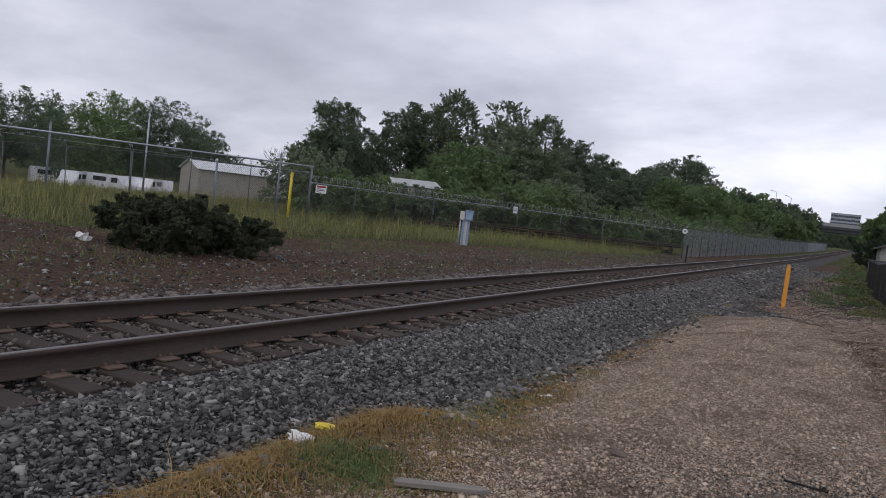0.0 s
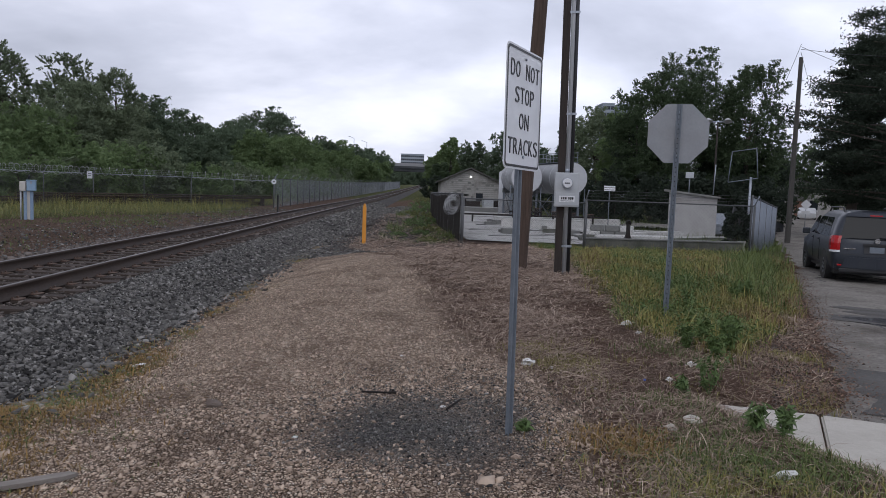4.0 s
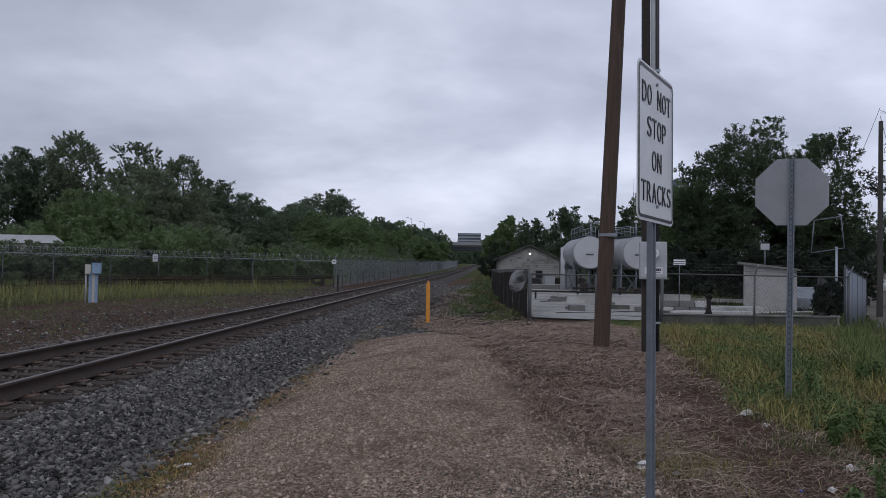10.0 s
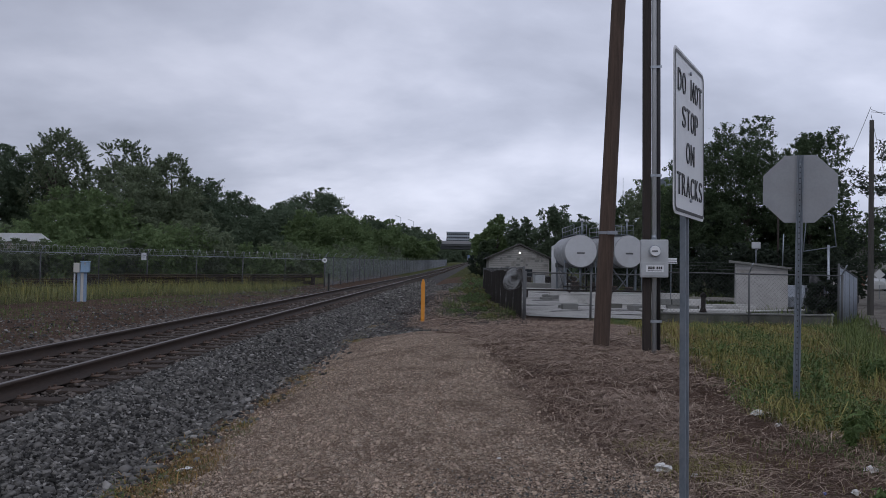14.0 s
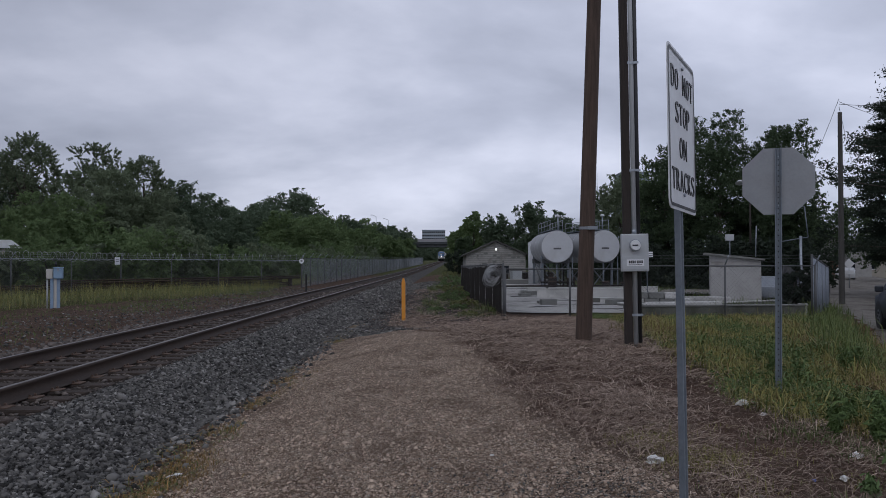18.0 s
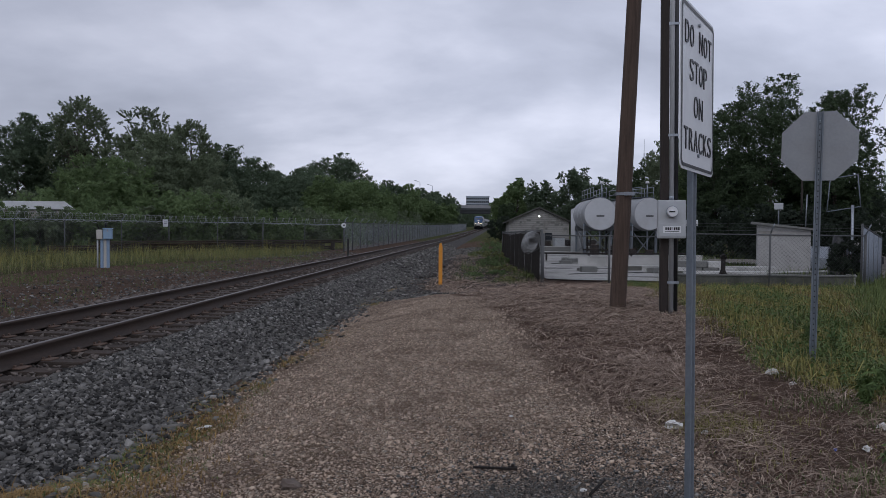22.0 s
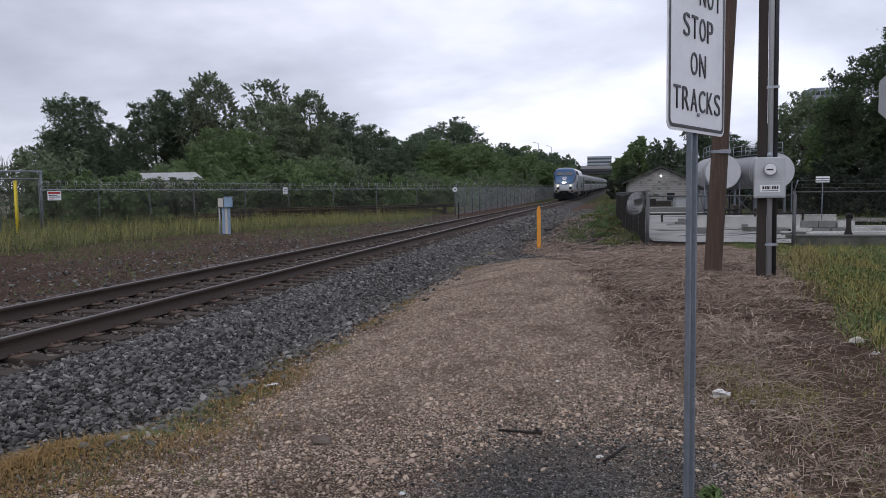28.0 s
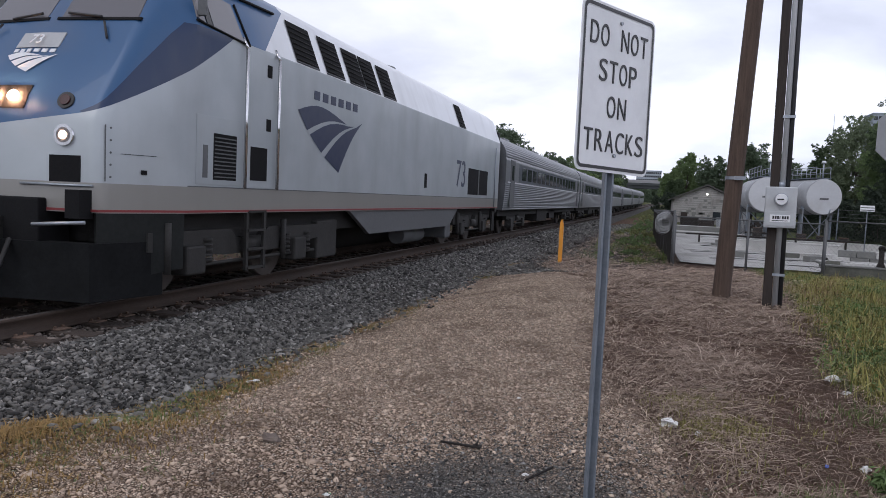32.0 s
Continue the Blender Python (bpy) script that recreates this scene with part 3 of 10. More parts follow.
def thing(name, m, label, category, group="", kind=""):
    ob = new(name)
    ob.empty_display_size = 0.2
    ob.matrix_basis = m
    return tagged(ob, label, category, group, kind)


def box(bm, x0, x1, y0, y1, z0, z1, bevel=0.0):
    r = bmesh.ops.create_cube(bm, size=1)
    vs = r["verts"]
    for v in vs:
        v.co = Vector((x0 + (v.co.x + 0.5) * (x1 - x0), y0 + (v.co.y + 0.5) * (y1 - y0), z0 + (v.co.z + 0.5) * (z1 - z0)))
    if bevel:
        es = list({e for v in vs for e in v.link_edges})
        bmesh.ops.bevel(bm, geom=es, offset=bevel, segments=2, profile=0.5, affect="EDGES")
    return bm


def boxed(x0, x1, y0, y1, z0, z1, bevel=0.0):
    return box(bmesh.new(), x0, x1, y0, y1, z0, z1, bevel)


def rod(bm, p, q, r, r2=None, n=10, cap=True):
    p, q = Vector(p), Vector(q)
    d = q - p
    res = bmesh.ops.create_cone(bm, cap_ends=cap, segments=n, radius1=r, radius2=r if r2 is None else r2, depth=d.length)
    m = Matrix.Translation((p + q) / 2) @ d.to_track_quat("Z", "Y").to_matrix().to_4x4()
    for v in res["verts"]:
        v.co = m @ v.co
    for f in {f for v in res["verts"] for f in v.link_faces}:
        if len(f.verts) == 4:
            f.smooth = True
    return bm


def rodded(p, q, r, r2=None, n=10):
    return rod(bmesh.new(), p, q, r, r2, n)


def prism(bm, outline, axis, a, b):
    """An outline in the two other axes, drawn out along axis from a to b."""
    def at(u, v, w):
        return {"x": (w, u, v), "y": (u, w, v), "z": (u, v, w)}[axis]
    lo, hi = [bm.verts.new(at(u, v, a)) for u, v in outline], [bm.verts.new(at(u, v, b)) for u, v in outline]
    n = len(outline)
    for i in range(n):
        bm.faces.new((lo[i], lo[(i + 1) % n], hi[(i + 1) % n], hi[i]))
    bm.faces.new(lo[::-1])
    bm.faces.new(hi)
    bmesh.ops.recalc_face_normals(bm, faces=bm.faces)
    return bm


def prismed(outline, axis, a, b):
    return prism(bmesh.new(), outline, axis, a, b)


def np_mesh(name, verts, faces, mat, smooth=False):
    """A mesh from arrays: verts (n, 3), faces (m, 3) or (m, 4)."""
    verts, faces = np.asarray(verts, np.float32), np.asarray(faces, np.int32)
    me = bpy.data.meshes.new(name)
    k = faces.shape[1]
    me.vertices.add(len(verts))
    me.vertices.foreach_set("co", verts.ravel())
    me.loops.add(faces.size)
    me.loops.foreach_set("vertex_index", faces.ravel())
    me.polygons.add(len(faces))
    me.polygons.foreach_set("loop_start", np.arange(0, faces.size, k, dtype=np.int32))
    me.polygons.foreach_set("loop_total", np.full(len(faces), k, np.int32))
    if smooth:
        me.polygons.foreach_set("use_smooth", np.ones(len(faces), bool))
    me.update(calc_edges=True)
    me.materials.append(mat)
    return me


def tubes(lines, r, n=3):
    """Arrays for thin tubes along lines (each an (m, 3) array)."""
    V, F, base = [], [], 0
    for line in lines:
        p = np.asarray(line, float)
        d = np.gradient(p, axis=0)
        d /= np.linalg.norm(d, axis=1, keepdims=True) + 1e-9
        ref = np.where(np.abs(d[:, 2:3]) > 0.9, [[1.0, 0, 0]], [[0, 0, 1.0]])
        u = np.cross(d, ref)
        u /= np.linalg.norm(u, axis=1, keepdims=True) + 1e-9
        w = np.cross(d, u)
        a = np.arange(n) * 2 * np.pi / n
        ring = p[:, None] + r * (np.cos(a)[None, :, None] * u[:, None] + np.sin(a)[None, :, None] * w[:, None])
        V.append(ring.reshape(-1, 3))
        i, j = np.meshgrid(np.arange(len(p) - 1), np.arange(n), indexing="ij")
        k = (j + 1) % n
        F.append(base + np.stack([i * n + j, i * n + k, (i + 1) * n + k, (i + 1) * n + j], -1).reshape(-1, 4))
        base += len(p) * n
    return np.concatenate(V), np.concatenate(F)


def text_mesh(word, height, width, mat, depth=0.002, thin=0.0):
    """Letters in the x-z plane, facing -y, centred on the origin, of the given cap height and overall width."""
    cu = bpy.data.curves.new("lettering", "FONT")
    cu.body, cu.extrude = word, depth
    cu.align_x, cu.offset = "CENTER", thin
    ob = new("lettering", cu)
    dg = bpy.context.evaluated_depsgraph_get()
    dg.update()
    me = bpy.data.meshes.new_from_object(ob.evaluated_get(dg))
    bpy.data.objects.remove(ob)
    co = np.empty(len(me.vertices) * 3, np.float32)
    me.vertices.foreach_get("co", co)
    co = co.reshape(-1, 3)
    lo, hi = co.min(0), co.max(0)
    out = np.empty_like(co)
    out[:, 0] = (co[:, 0] - (lo[0] + hi[0]) / 2) * width / (hi[0] - lo[0])
    out[:, 2] = (co[:, 1] - (lo[1] + hi[1]) / 2) * height / (hi[1] - lo[1])
    out[:, 1] = -(co[:, 2] - lo[2])
    me.vertices.foreach_set("co", out.ravel())
    me.update()
    me.materials.clear()
    me.materials.append(mat)
    return me


RNG = np.random.default_rng(7)

# ---- the lie of the land ----
TRACK_X, RAIL_Z = -6.62, 0.10
STREET_D = np.array([0.438, 0.899])     # the side street's heading
STREET_N = np.array([0.899, -0.438])    # across it


def bend(y):
    """How far the track swings to the right of its first straight line."""
    y = np.asarray(y, float)
    far = np.maximum(y - 380, 0)
    return 0.0225 * np.log1p(np.exp((y - 70) / 20.0)) * 20.0 + far * far / 2400.0


def rise(y):
    """How far the line has climbed on its way to the overpass."""
    y = np.minimum(np.asarray(y, float), 420)
    return 0.009 * np.log1p(np.exp((y - 90) / 15.0)) * 15.0


def step(v, a, b):
    s = np.clip((np.asarray(v, float) - a) / (b - a), 0, 1)
    return s * s * (3 - 2 * s)


def ripple(x, y):
    return (np.sin(1.9 * x + 0.6 * y) * np.sin(1.3 * y - 0.5 * x) + 0.6 * np.sin(4.1 * x - 2.3 * y + 1) * np.sin(3.3 * y + 1.7 * x)) * 0.5


def gutter_front(n):
    """How far along the street's heading the near edge of the gutter lies."""
    return np.interp(n, [1.0, 1.08, 1.42, 1.62, 1.83, 2.4, 3.2, 5], [2.0, 1.93, 1.6, 1.3, 1.06, 0.78, 0.62, 0.55])


def ground_z(x, y):
    x, y = np.asarray(x, float), np.asarray(y, float)
    u = x - TRACK_X - bend(y)
    z = np.interp(u, [-18, -9, -4.2, -2.2, -1.0, 1.0, 2.6, 3.3, 4.4, 5.6, 6.6, 9, 13], [-0.05, -0.1, -0.12, -0.32, -0.6, -0.6, -0.46, -0.36, -0.17, -0.13, -0.085, -0.07, -0.12])
    right = step(u, 4.0, 6.5)
    n = x * STREET_N[0] + y * STREET_N[1]
    z = z + right * (0.08 * step(y, 4, 9) * (1 - step(n, 0.5, 1.8)) - 0.1 * step(y, 10, 17) - 0.2 * step(y, 13, 19.2))
    z = z - (0.55 - 0.36 * (1 - step(x, 7.5, 10.0)) * (1 - step(y, 66, 84))) * step(u, 5.4, 7.2) * step(y, 20, 34)
    s = x * STREET_D[0] + y * STREET_D[1]
    level = -0.155 - 0.3 * np.clip((s - 3) / 13, 0, 1) - 0.12 * step(s, 18, 45)
    verge = step(n, 0.9, 1.7) * step(s, 1.9, 2.4) * (1 - step(y, 14, 18))
    z = z * (1 - verge) + (level + 0.006) * verge
    w = step(n, 2.05, 2.5) * (1 - step(n, 9.2, 10.5)) * (1 - step(y, 110, 130)) * step(n * 0 + x, 0.5, 1.5)
    z = z * (1 - w) + (-0.33 - 0.3 * np.clip((x * STREET_D[0] + y * STREET_D[1] - 3) / 13, 0, 1) - 0.12 * step(x * STREET_D[0] + y * STREET_D[1], 18, 45)) * w
    z = z - 1.0 * step(u, -26, -50) - 0.95 * step(u, -50, -70)
    mouth = step(n, 0.68, 0.98) * step(s - gutter_front(n), -0.32, -0.08) * (1 - step(s, 2.15, 2.6)) * (1 - step(n, 14, 15))
    z = z * (1 - mouth) + np.minimum(z, -0.175) * mouth
    mound = np.exp(-(((x + 14.5) / 3.2) ** 2 + ((y - 0.5) / 4.0) ** 2)) * 0.75
    quiet = step(np.abs(u), 1.6, 3.0) * (1 - step(n, 1.4, 2.0))
    shoulder = 0.27 * np.exp(-((u - 3.0) / 0.6) ** 2) * (1 - step(y, 0.2, 2.0))
    return z + shoulder + rise(y) * (1 - step(np.abs(u), 9, 26)) + mound + 0.03 * ripple(x, y) * quiet


def zone_values(x, y):
    """How much tan gravel (r), green turf (g) and dead straw (b) covers a place."""
    u = x - TRACK_X - bend(y)
    n = x * STREET_N[0] + y * STREET_N[1]
    wob = 0.35 * ripple(x * 0.7, y * 0.7)
    right = step(u, 2.6, 3.2)
    green_edge = np.interp(y, [0, 2.5, 4.2, 10.6, 15.9, 19, 60], [3.4, 2.7, 1.95, 2.5, 3.4, 3.0, 3.0]) + wob
    turf = step(x, green_edge - 0.3, green_edge + 0.4) * (1 - step(n, 0.95 + 0.65 * step(y, 2.2, 6.5) + 0.3 * step(y, 8, 11), 1.35 + 0.7 * step(y, 2.2, 6.5) + 0.3 * step(y, 8, 11)))
    lane = right * (1 - turf)
    straw_edge = np.interp(y, [-3, 1, 3, 6, 12, 17, 25], [0.6, 0.4, -0.1, -0.3, -1.0, -3, -4]) + wob
    straw = lane * step(x, straw_edge - 0.4, straw_edge + 0.5)
    bank = right * step(y, 15, 19) * (1 - step(x, 0.3, 0.9))
    foot = np.exp(-((u - 2.95) / (0.38 + 0.3 * (1 - step(y, -1, 5)))) ** 2) * (0.75 + 0.6 * ripple(x * 1.3, y * 0.6)) * (1 - step(y, 12, 18))
    edge = np.interp(y, [-10, 8, 16.6, 22, 27, 29, 33, 45, 60], [-16.5, -16.0, -15.6, -15.2, -14.2, -12.0, -11, -11.3, -11.5]) + 2 * wob
    meadow = (1 - step(x, edge - 0.8, edge + 0.5))
    g = np.maximum.reduce([turf, meadow, 0.25 * bank, (0.6 - 0.5 * step(y, 0, 4)) * np.clip(foot, 0, 1)])
    beyond = step(-u, 2.4, 3.2) * (1 - meadow) * (1 - step(y, 45, 60)) * (0.62 + 0.5 * ripple(x * 0.45, y * 0.4))
    r = np.maximum(lane * (1 - straw), 0.5 * beyond)
    straw = straw * (1 - 0.5 * step(x, 0.8, 1.5) * (1 - step(y, 4, 7)) * (0.75 + 0.5 * ripple(x * 1.2 + 2, y * 1.1)))
    b = np.maximum.reduce([straw, 0.8 * np.clip(foot, 0, 1), 0.75 * np.clip(beyond, 0, 1)])
    s = x * STREET_D[0] + y * STREET_D[1]
    paved = 1 - step(n, 1.0, 1.08) * step(s - gutter_front(n), -0.05, 0.0) * (1 - step(s, 2.0, 2.1))
    paved = paved * (1 - step(n, 1.9, 2.1) * step(s, 1.0, 1.1)) * (1 - step(n, 2.3, 2.6))
    r, g, b = r * paved, g * paved, b * paved
    far = step(np.hypot(x, y), 70, 110)
    chip = (0.85 + 0.35 * ripple(x * 2.1, y * 1.9)) * np.exp(-((x + 0.5) / 0.85) ** 2 - ((y - 0.45) / 0.9) ** 2) * paved
    return np.stack([r * (1 - far), np.maximum(g, far), b * (1 - far), chip], -1)


def build_ground():
    def axis(edges):
        return np.unique(np.concatenate([np.arange(a, b, s) for a, b, s in edges] + [[edges[-1][1]]]))
    xs = axis([(-3000, -400, 400), (-400, -100, 30), (-100, -32, 4), (-32, -10, 0.8), (-10, 8, 0.22), (8, 24, 0.8), (24, 100, 5), (100, 400, 30), (400, 3000, 400)])
    ys = axis([(-2000, -200, 300), (-200, -30, 15), (-30, -6, 1.5), (-6, 22, 0.25), (22, 60, 1.0), (60, 160, 5), (160, 500, 15), (500, 3500, 300)])
    X, Y = np.meshgrid(xs, ys, indexing="ij")
    V = np.stack([X, Y, ground_z(X, Y)], -1).reshape(-1, 3)
    i, j = np.meshgrid(np.arange(len(xs) - 1), np.arange(len(ys) - 1), indexing="ij")
    k = len(ys)
    F = np.stack([i * k + j, (i + 1) * k + j, (i + 1) * k + j + 1, i * k + j + 1], -1).reshape(-1, 4)
    me = np_mesh("ground", V, F, M["ground"], smooth=True)
    layer = me.color_attributes.new("zones", "FLOAT_COLOR", "POINT")
    layer.data.foreach_set("color", zone_values(V[:, 0], V[:, 1]).astype(np.float32).ravel())
    return tagged(new("ground", me), "gravelly trackside earth with straw and turf", "ground", kind="structure")


build_ground()


# ---- the railway ----
def along(ys, offset, z):
    ys = np.asarray(ys, float)
    return np.stack([TRACK_X + bend(ys) + offset, ys, z + rise(ys)], -1)


Y_RAIL = np.concatenate([np.arange(-120, 100, 10), np.arange(100, 1001, 12)])


def sweep(name, profile, ys, mat, closed=True):
    """A profile of (across, height) carried along the track."""
    ys = np.asarray(ys, float)
    prof = np.asarray(profile, float)
    c = TRACK_X + bend(ys)
    V = np.stack([c[:, None] + prof[None, :, 0], np.repeat(ys[:, None], len(prof), 1), prof[None, :, 1] + rise(ys)[:, None]], -1).reshape(-1, 3)
    n, m = len(prof), len(prof) if closed else len(prof) - 1
    i, j = np.meshgrid(np.arange(len(ys) - 1), np.arange(m), indexing="ij")
    k = (j + 1) % n
    F = np.stack([i * n + j, (i + 1) * n + j, (i + 1) * n + k, i * n + k], -1).reshape(-1, 4)
    return np_mesh(name, V, F[:, ::-1], mat)


track = thing("railway_track", pose(0, 0, 0), "single railway track on timber sleepers in ballast", "railway track", kind="structure")
for side in (-1, 1):
    c = side * 0.752
    prof = [(-0.076, -0.18), (0.076, -0.18), (0.074, -0.166), (0.012, -0.148), (0.009, -0.05), (0.034, -0.034), (0.036, -0.008), (0.026, -0.001),
            (-0.026, -0.001), (-0.036, -0.008), (-0.034, -0.034), (-0.009, -0.05), (-0.012, -0.148), (-0.074, -0.166)]
    rail = part("rail", sweep("rail", [(c + a, RAIL_Z + b) for a, b in prof], Y_RAIL, M["rail_side"]), M["rail_side"], track, "rust-brown steel rail")
    part("running_surface", sweep("running_surface", [(c - 0.027, RAIL_Z + 0.002), (c + 0.027, RAIL_Z + 0.002), (c + 0.027, RAIL_Z - 0.004), (c - 0.027, RAIL_Z - 0.004)], Y_RAIL, M["rail_top"]),
         M["rail_top"], rail, "wheel-polished top of the rail")

Y_BED = np.concatenate([np.arange(-120, -10, 10), np.arange(-10, 60, 1.0), np.arange(60, 1001, 12)])
bed = tagged(part("ballast_bed", sweep("ballast_bed", [(-2.75, -0.36), (-2.3, -0.2), (-1.55, -0.14), (1.3, -0.14), (1.42, -0.10), (1.85, -0.17), (2.35, -0.36), (2.75, -0.5)], Y_BED, M["ballast_bed"], closed=False), M["ballast_bed"]),
             "grey crushed-stone ballast bank under the track", "ballast", kind="structure")

# ---- signs and poles beside the crossing ----
def gz(x, y):
    return float(ground_z(x, y))


def rounded(w, h, r, n=5):
    pts = []
    for cx, cz, a0 in ((w / 2 - r, h / 2 - r, 0), (-w / 2 + r, h / 2 - r, 90), (-w / 2 + r, -h / 2 + r, 180), (w / 2 - r, -h / 2 + r, 270)):
        for i in range(n + 1):
            a = radians(a0 + 90 * i / n)
            pts.append((cx + r * math.cos(a), cz + r * math.sin(a)))
    return pts


def channel_post(height, top=0.0, holes=True):
    """A perforated steel U-channel post, standing on z = 0, its open side towards -y."""
    bm = bmesh.new()
    prism(bm, [(-0.036, 0), (-0.022, 0), (-0.014, 0.026), (0.014, 0.026), (0.022, 0), (0.036, 0), (0.036, 0.005), (0.026, 0.005), (0.017, 0.031), (-0.017, 0.031), (-0.026, 0.005), (-0.036, 0.005)], "z", -0.25, height)
    return bm


def do_not_stop_sign():
    heading = math.degrees(math.atan2(0.867, 0.498))
    t = thing("traffic_sign", pose(0.02, 0.235, gz(0.02, 0.235), 0, 0, heading) @ pose(0, 0, 0, -0.6, 0.8, 0),
              "white and black track warning sign on a grey channel post", "traffic sign")
    part("post", channel_post(2.46), M["galv_dull"], t, "weathered galvanised channel post")
    for k in range(24):
        z = 0.08 + k * 0.066
        part("bolt_hole", boxed(-0.006, 0.006, 0.0255, 0.0268, z, z + 0.012), M["sign_black"], t)
    cz = 2.115
    panel = part("panel", prismed([(x, z + cz) for x, z in rounded(0.61, 0.762, 0.04)], "y", -0.012, -0.008), M["sign_white"], t, "white reflective sign panel with rounded corners")
    bm = bmesh.new()
    out, inn = rounded(0.585, 0.737, 0.032), rounded(0.555, 0.707, 0.024)
    n = len(out)
    for a, b in ((-0.0145, -0.0122),):
        fo, fi = [bm.verts.new((x, a, z + cz)) for x, z in out], [bm.verts.new((x, a, z + cz)) for x, z in inn]
        for i in range(n):
            bm.faces.new((fo[i], fo[(i + 1) % n], fi[(i + 1) % n], fi[i]))
    part("border", bm, M["sign_black"], panel, "thin black border line")
    for word, z, w in (("DO NOT", 0.238, 0.478), ("STOP", 0.082, 0.312), ("ON", -0.078, 0.158), ("TRACKS", -0.238, 0.495)):
        slots = len(word) - 0.24
        for i, letter in enumerate(word):
            if letter != " ":
                wide = {"I": 0.2}.get(letter, 0.76) * w / slots
                ob = part("letter", text_mesh(letter, 0.1, wide, M["sign_black"], thin=-0.006), M["sign_black"], panel, "black capital " + letter)
                ob.matrix_basis = pose(-w / 2 + (i + 0.38) * w / slots, -0.0125, cz + z)
    for z in (0.315, -0.30):
        part("bolt", rodded((0, -0.013, cz + z), (0, -0.022, cz + z), 0.009, n=6), M["galv"], t)
    return t


do_not_stop_sign()


def stop_sign():
    a = math.degrees(math.atan2(-0.29, 0.715))
    t = thing("stop_sign", pose(2.70, 5.10, gz(2.70, 5.10), 0, 0, a) @ pose(0, 0, 0, 0.5, 0.6, 0), "octagonal stop sign on a steel post, bare grey back", "stop sign")
    base = gz(2.70, 5.10)
    part("post", channel_post(2.71 - base), M["galv_dull"], t, "perforated galvanised channel post")
    for k in range(42):
        z = 0.1 + k * 0.062
        part("bolt_hole", boxed(-0.006, 0.006, 0.0245, 0.0255, z, z + 0.014), M["sign_black"], t)
    R = 0.381 / math.cos(radians(22.5))
    cz = 2.33 - base
    octa = [(R * math.cos(radians(22.5 + 45 * i)), cz + R * math.sin(radians(22.5 + 45 * i))) for i in range(8)]
    part("panel", prismed(octa, "y", 0.033, 0.036), M["sign_back"], t, "bare aluminium back of the panel")
    part("face", prismed([(x * 0.99, cz + (z - cz) * 0.99) for x, z in octa], "y", 0.037, 0.0385), M["red"], t, "red front of the panel")
    for z in (0.28, -0.28):
        part("bolt", rodded((0, 0.02, cz + z), (0, 0.045, cz + z), 0.008, n=6), M["galv"], t)
    return t


stop_sign()


def utility_pole(x, y, height, r0, r1, lean_x, lean_y, label, wood="wood_pole"):
    t = thing("utility_pole", pose(x, y, gz(x, y) - 0.3), label, "utility pole")
    bm = bmesh.new()
    n = 16
    rows = 14
    rings = []
    for i in range(rows + 1):
        f = i / rows
        r = r0 + (r1 - r0) * f
        ring = []
        for k in range(n):
            a = 2 * math.pi * k / n
            rr = r * (1 + 0.03 * noise.noise((math.cos(a) * 2, math.sin(a) * 2, f * 9 + x)))
            ring.append(bm.verts.new((rr * math.cos(a) + lean_x * f * height, rr * math.sin(a) + lean_y * f * height, f * height)))
        rings.append(ring)
    for a, b in zip(rings, rings[1:]):
        for k in range(n):
            bm.faces.new((a[k], a[(k + 1) % n], b[(k + 1) % n], b[k])).smooth = True
    bm.faces.new(rings[-1])
    part("shaft", bm, M[wood], t)
    return t


wp = utility_pole(1.37, 9.77, 9.5, 0.145, 0.115, 0.040, 0.0, "brown creosoted wooden utility pole leaning slightly")
bm = bmesh.new()
z = 2.32
for k in range(20):
    a, b = 2 * math.pi * k / 20, 2 * math.pi * (k + 1) / 20
    cx = 0.04 * z
    for zz in (0,):
        v = [bm.verts.new((cx + 0.148 * math.cos(q), 0.148 * math.sin(q), z + h)) for q, h in ((a, -0.025), (b, -0.025), (b, 0.025), (a, 0.025))]
        bm.faces.new(v)
box(bm, 0.04 * z - 0.02, 0.04 * z + 0.15, -0.19, -0.14, z - 0.03, z + 0.03)
part("strap", bm, M["galv"], wp, "steel strap round the pole")

mp = thing("meter_post", pose(2.06, 8.95, gz(2.06, 8.95), 0, 0, -6) @ pose(0, 0, 0, 0, -0.5, 0), "dark square timber post carrying conduits and an electricity meter", "meter post")
part("timber", boxed(-0.14, -0.01, -0.06, 0.09, -0.3, 9.0, 0.012), M["wood_dark"], mp, "dark treated timber")
part("conduit", rodded((0.034, -0.045, -0.2), (0.034, -0.045, 9.0), 0.04, n=12), M["conduit"], mp, "pale grey conduit pipe")
part("conduit", rodded((0.105, -0.02, -0.2), (0.105, -0.02, 9.0), 0.036, n=12), M["conduit_dark"], mp, "black conduit pipe")
for k in range(4):
    zz = 0.5 + 2.1 * k + (0.3 if k == 1 else 0)
    part("clamp", boxed(-0.03, 0.15, -0.094, -0.087, zz, zz + 0.04), M["galv"], mp)
mb = part("meter_box", boxed(-0.20, 0.24, -0.20, -0.062, 1.24, 1.86, 0.015), M["box_grey"], mp, "grey enamelled meter cabinet")
part("lower_door", boxed(-0.175, 0.215, -0.212, -0.202, 1.27, 1.49, 0.004), M["box_grey"], mb)
part("number_plate", boxed(-0.12, 0.16, -0.217, -0.213, 1.33, 1.44), M["sign_white"], mb, "white label plate")
bm = bmesh.new()
for k, w in enumerate((0.025, 0.025, 0.025, 0.012, 0.025, 0.025, 0.025)):
    x = -0.085 + k * 0.033
    box(bm, x, x + w, -0.2185, -0.2172, 1.375, 1.42)
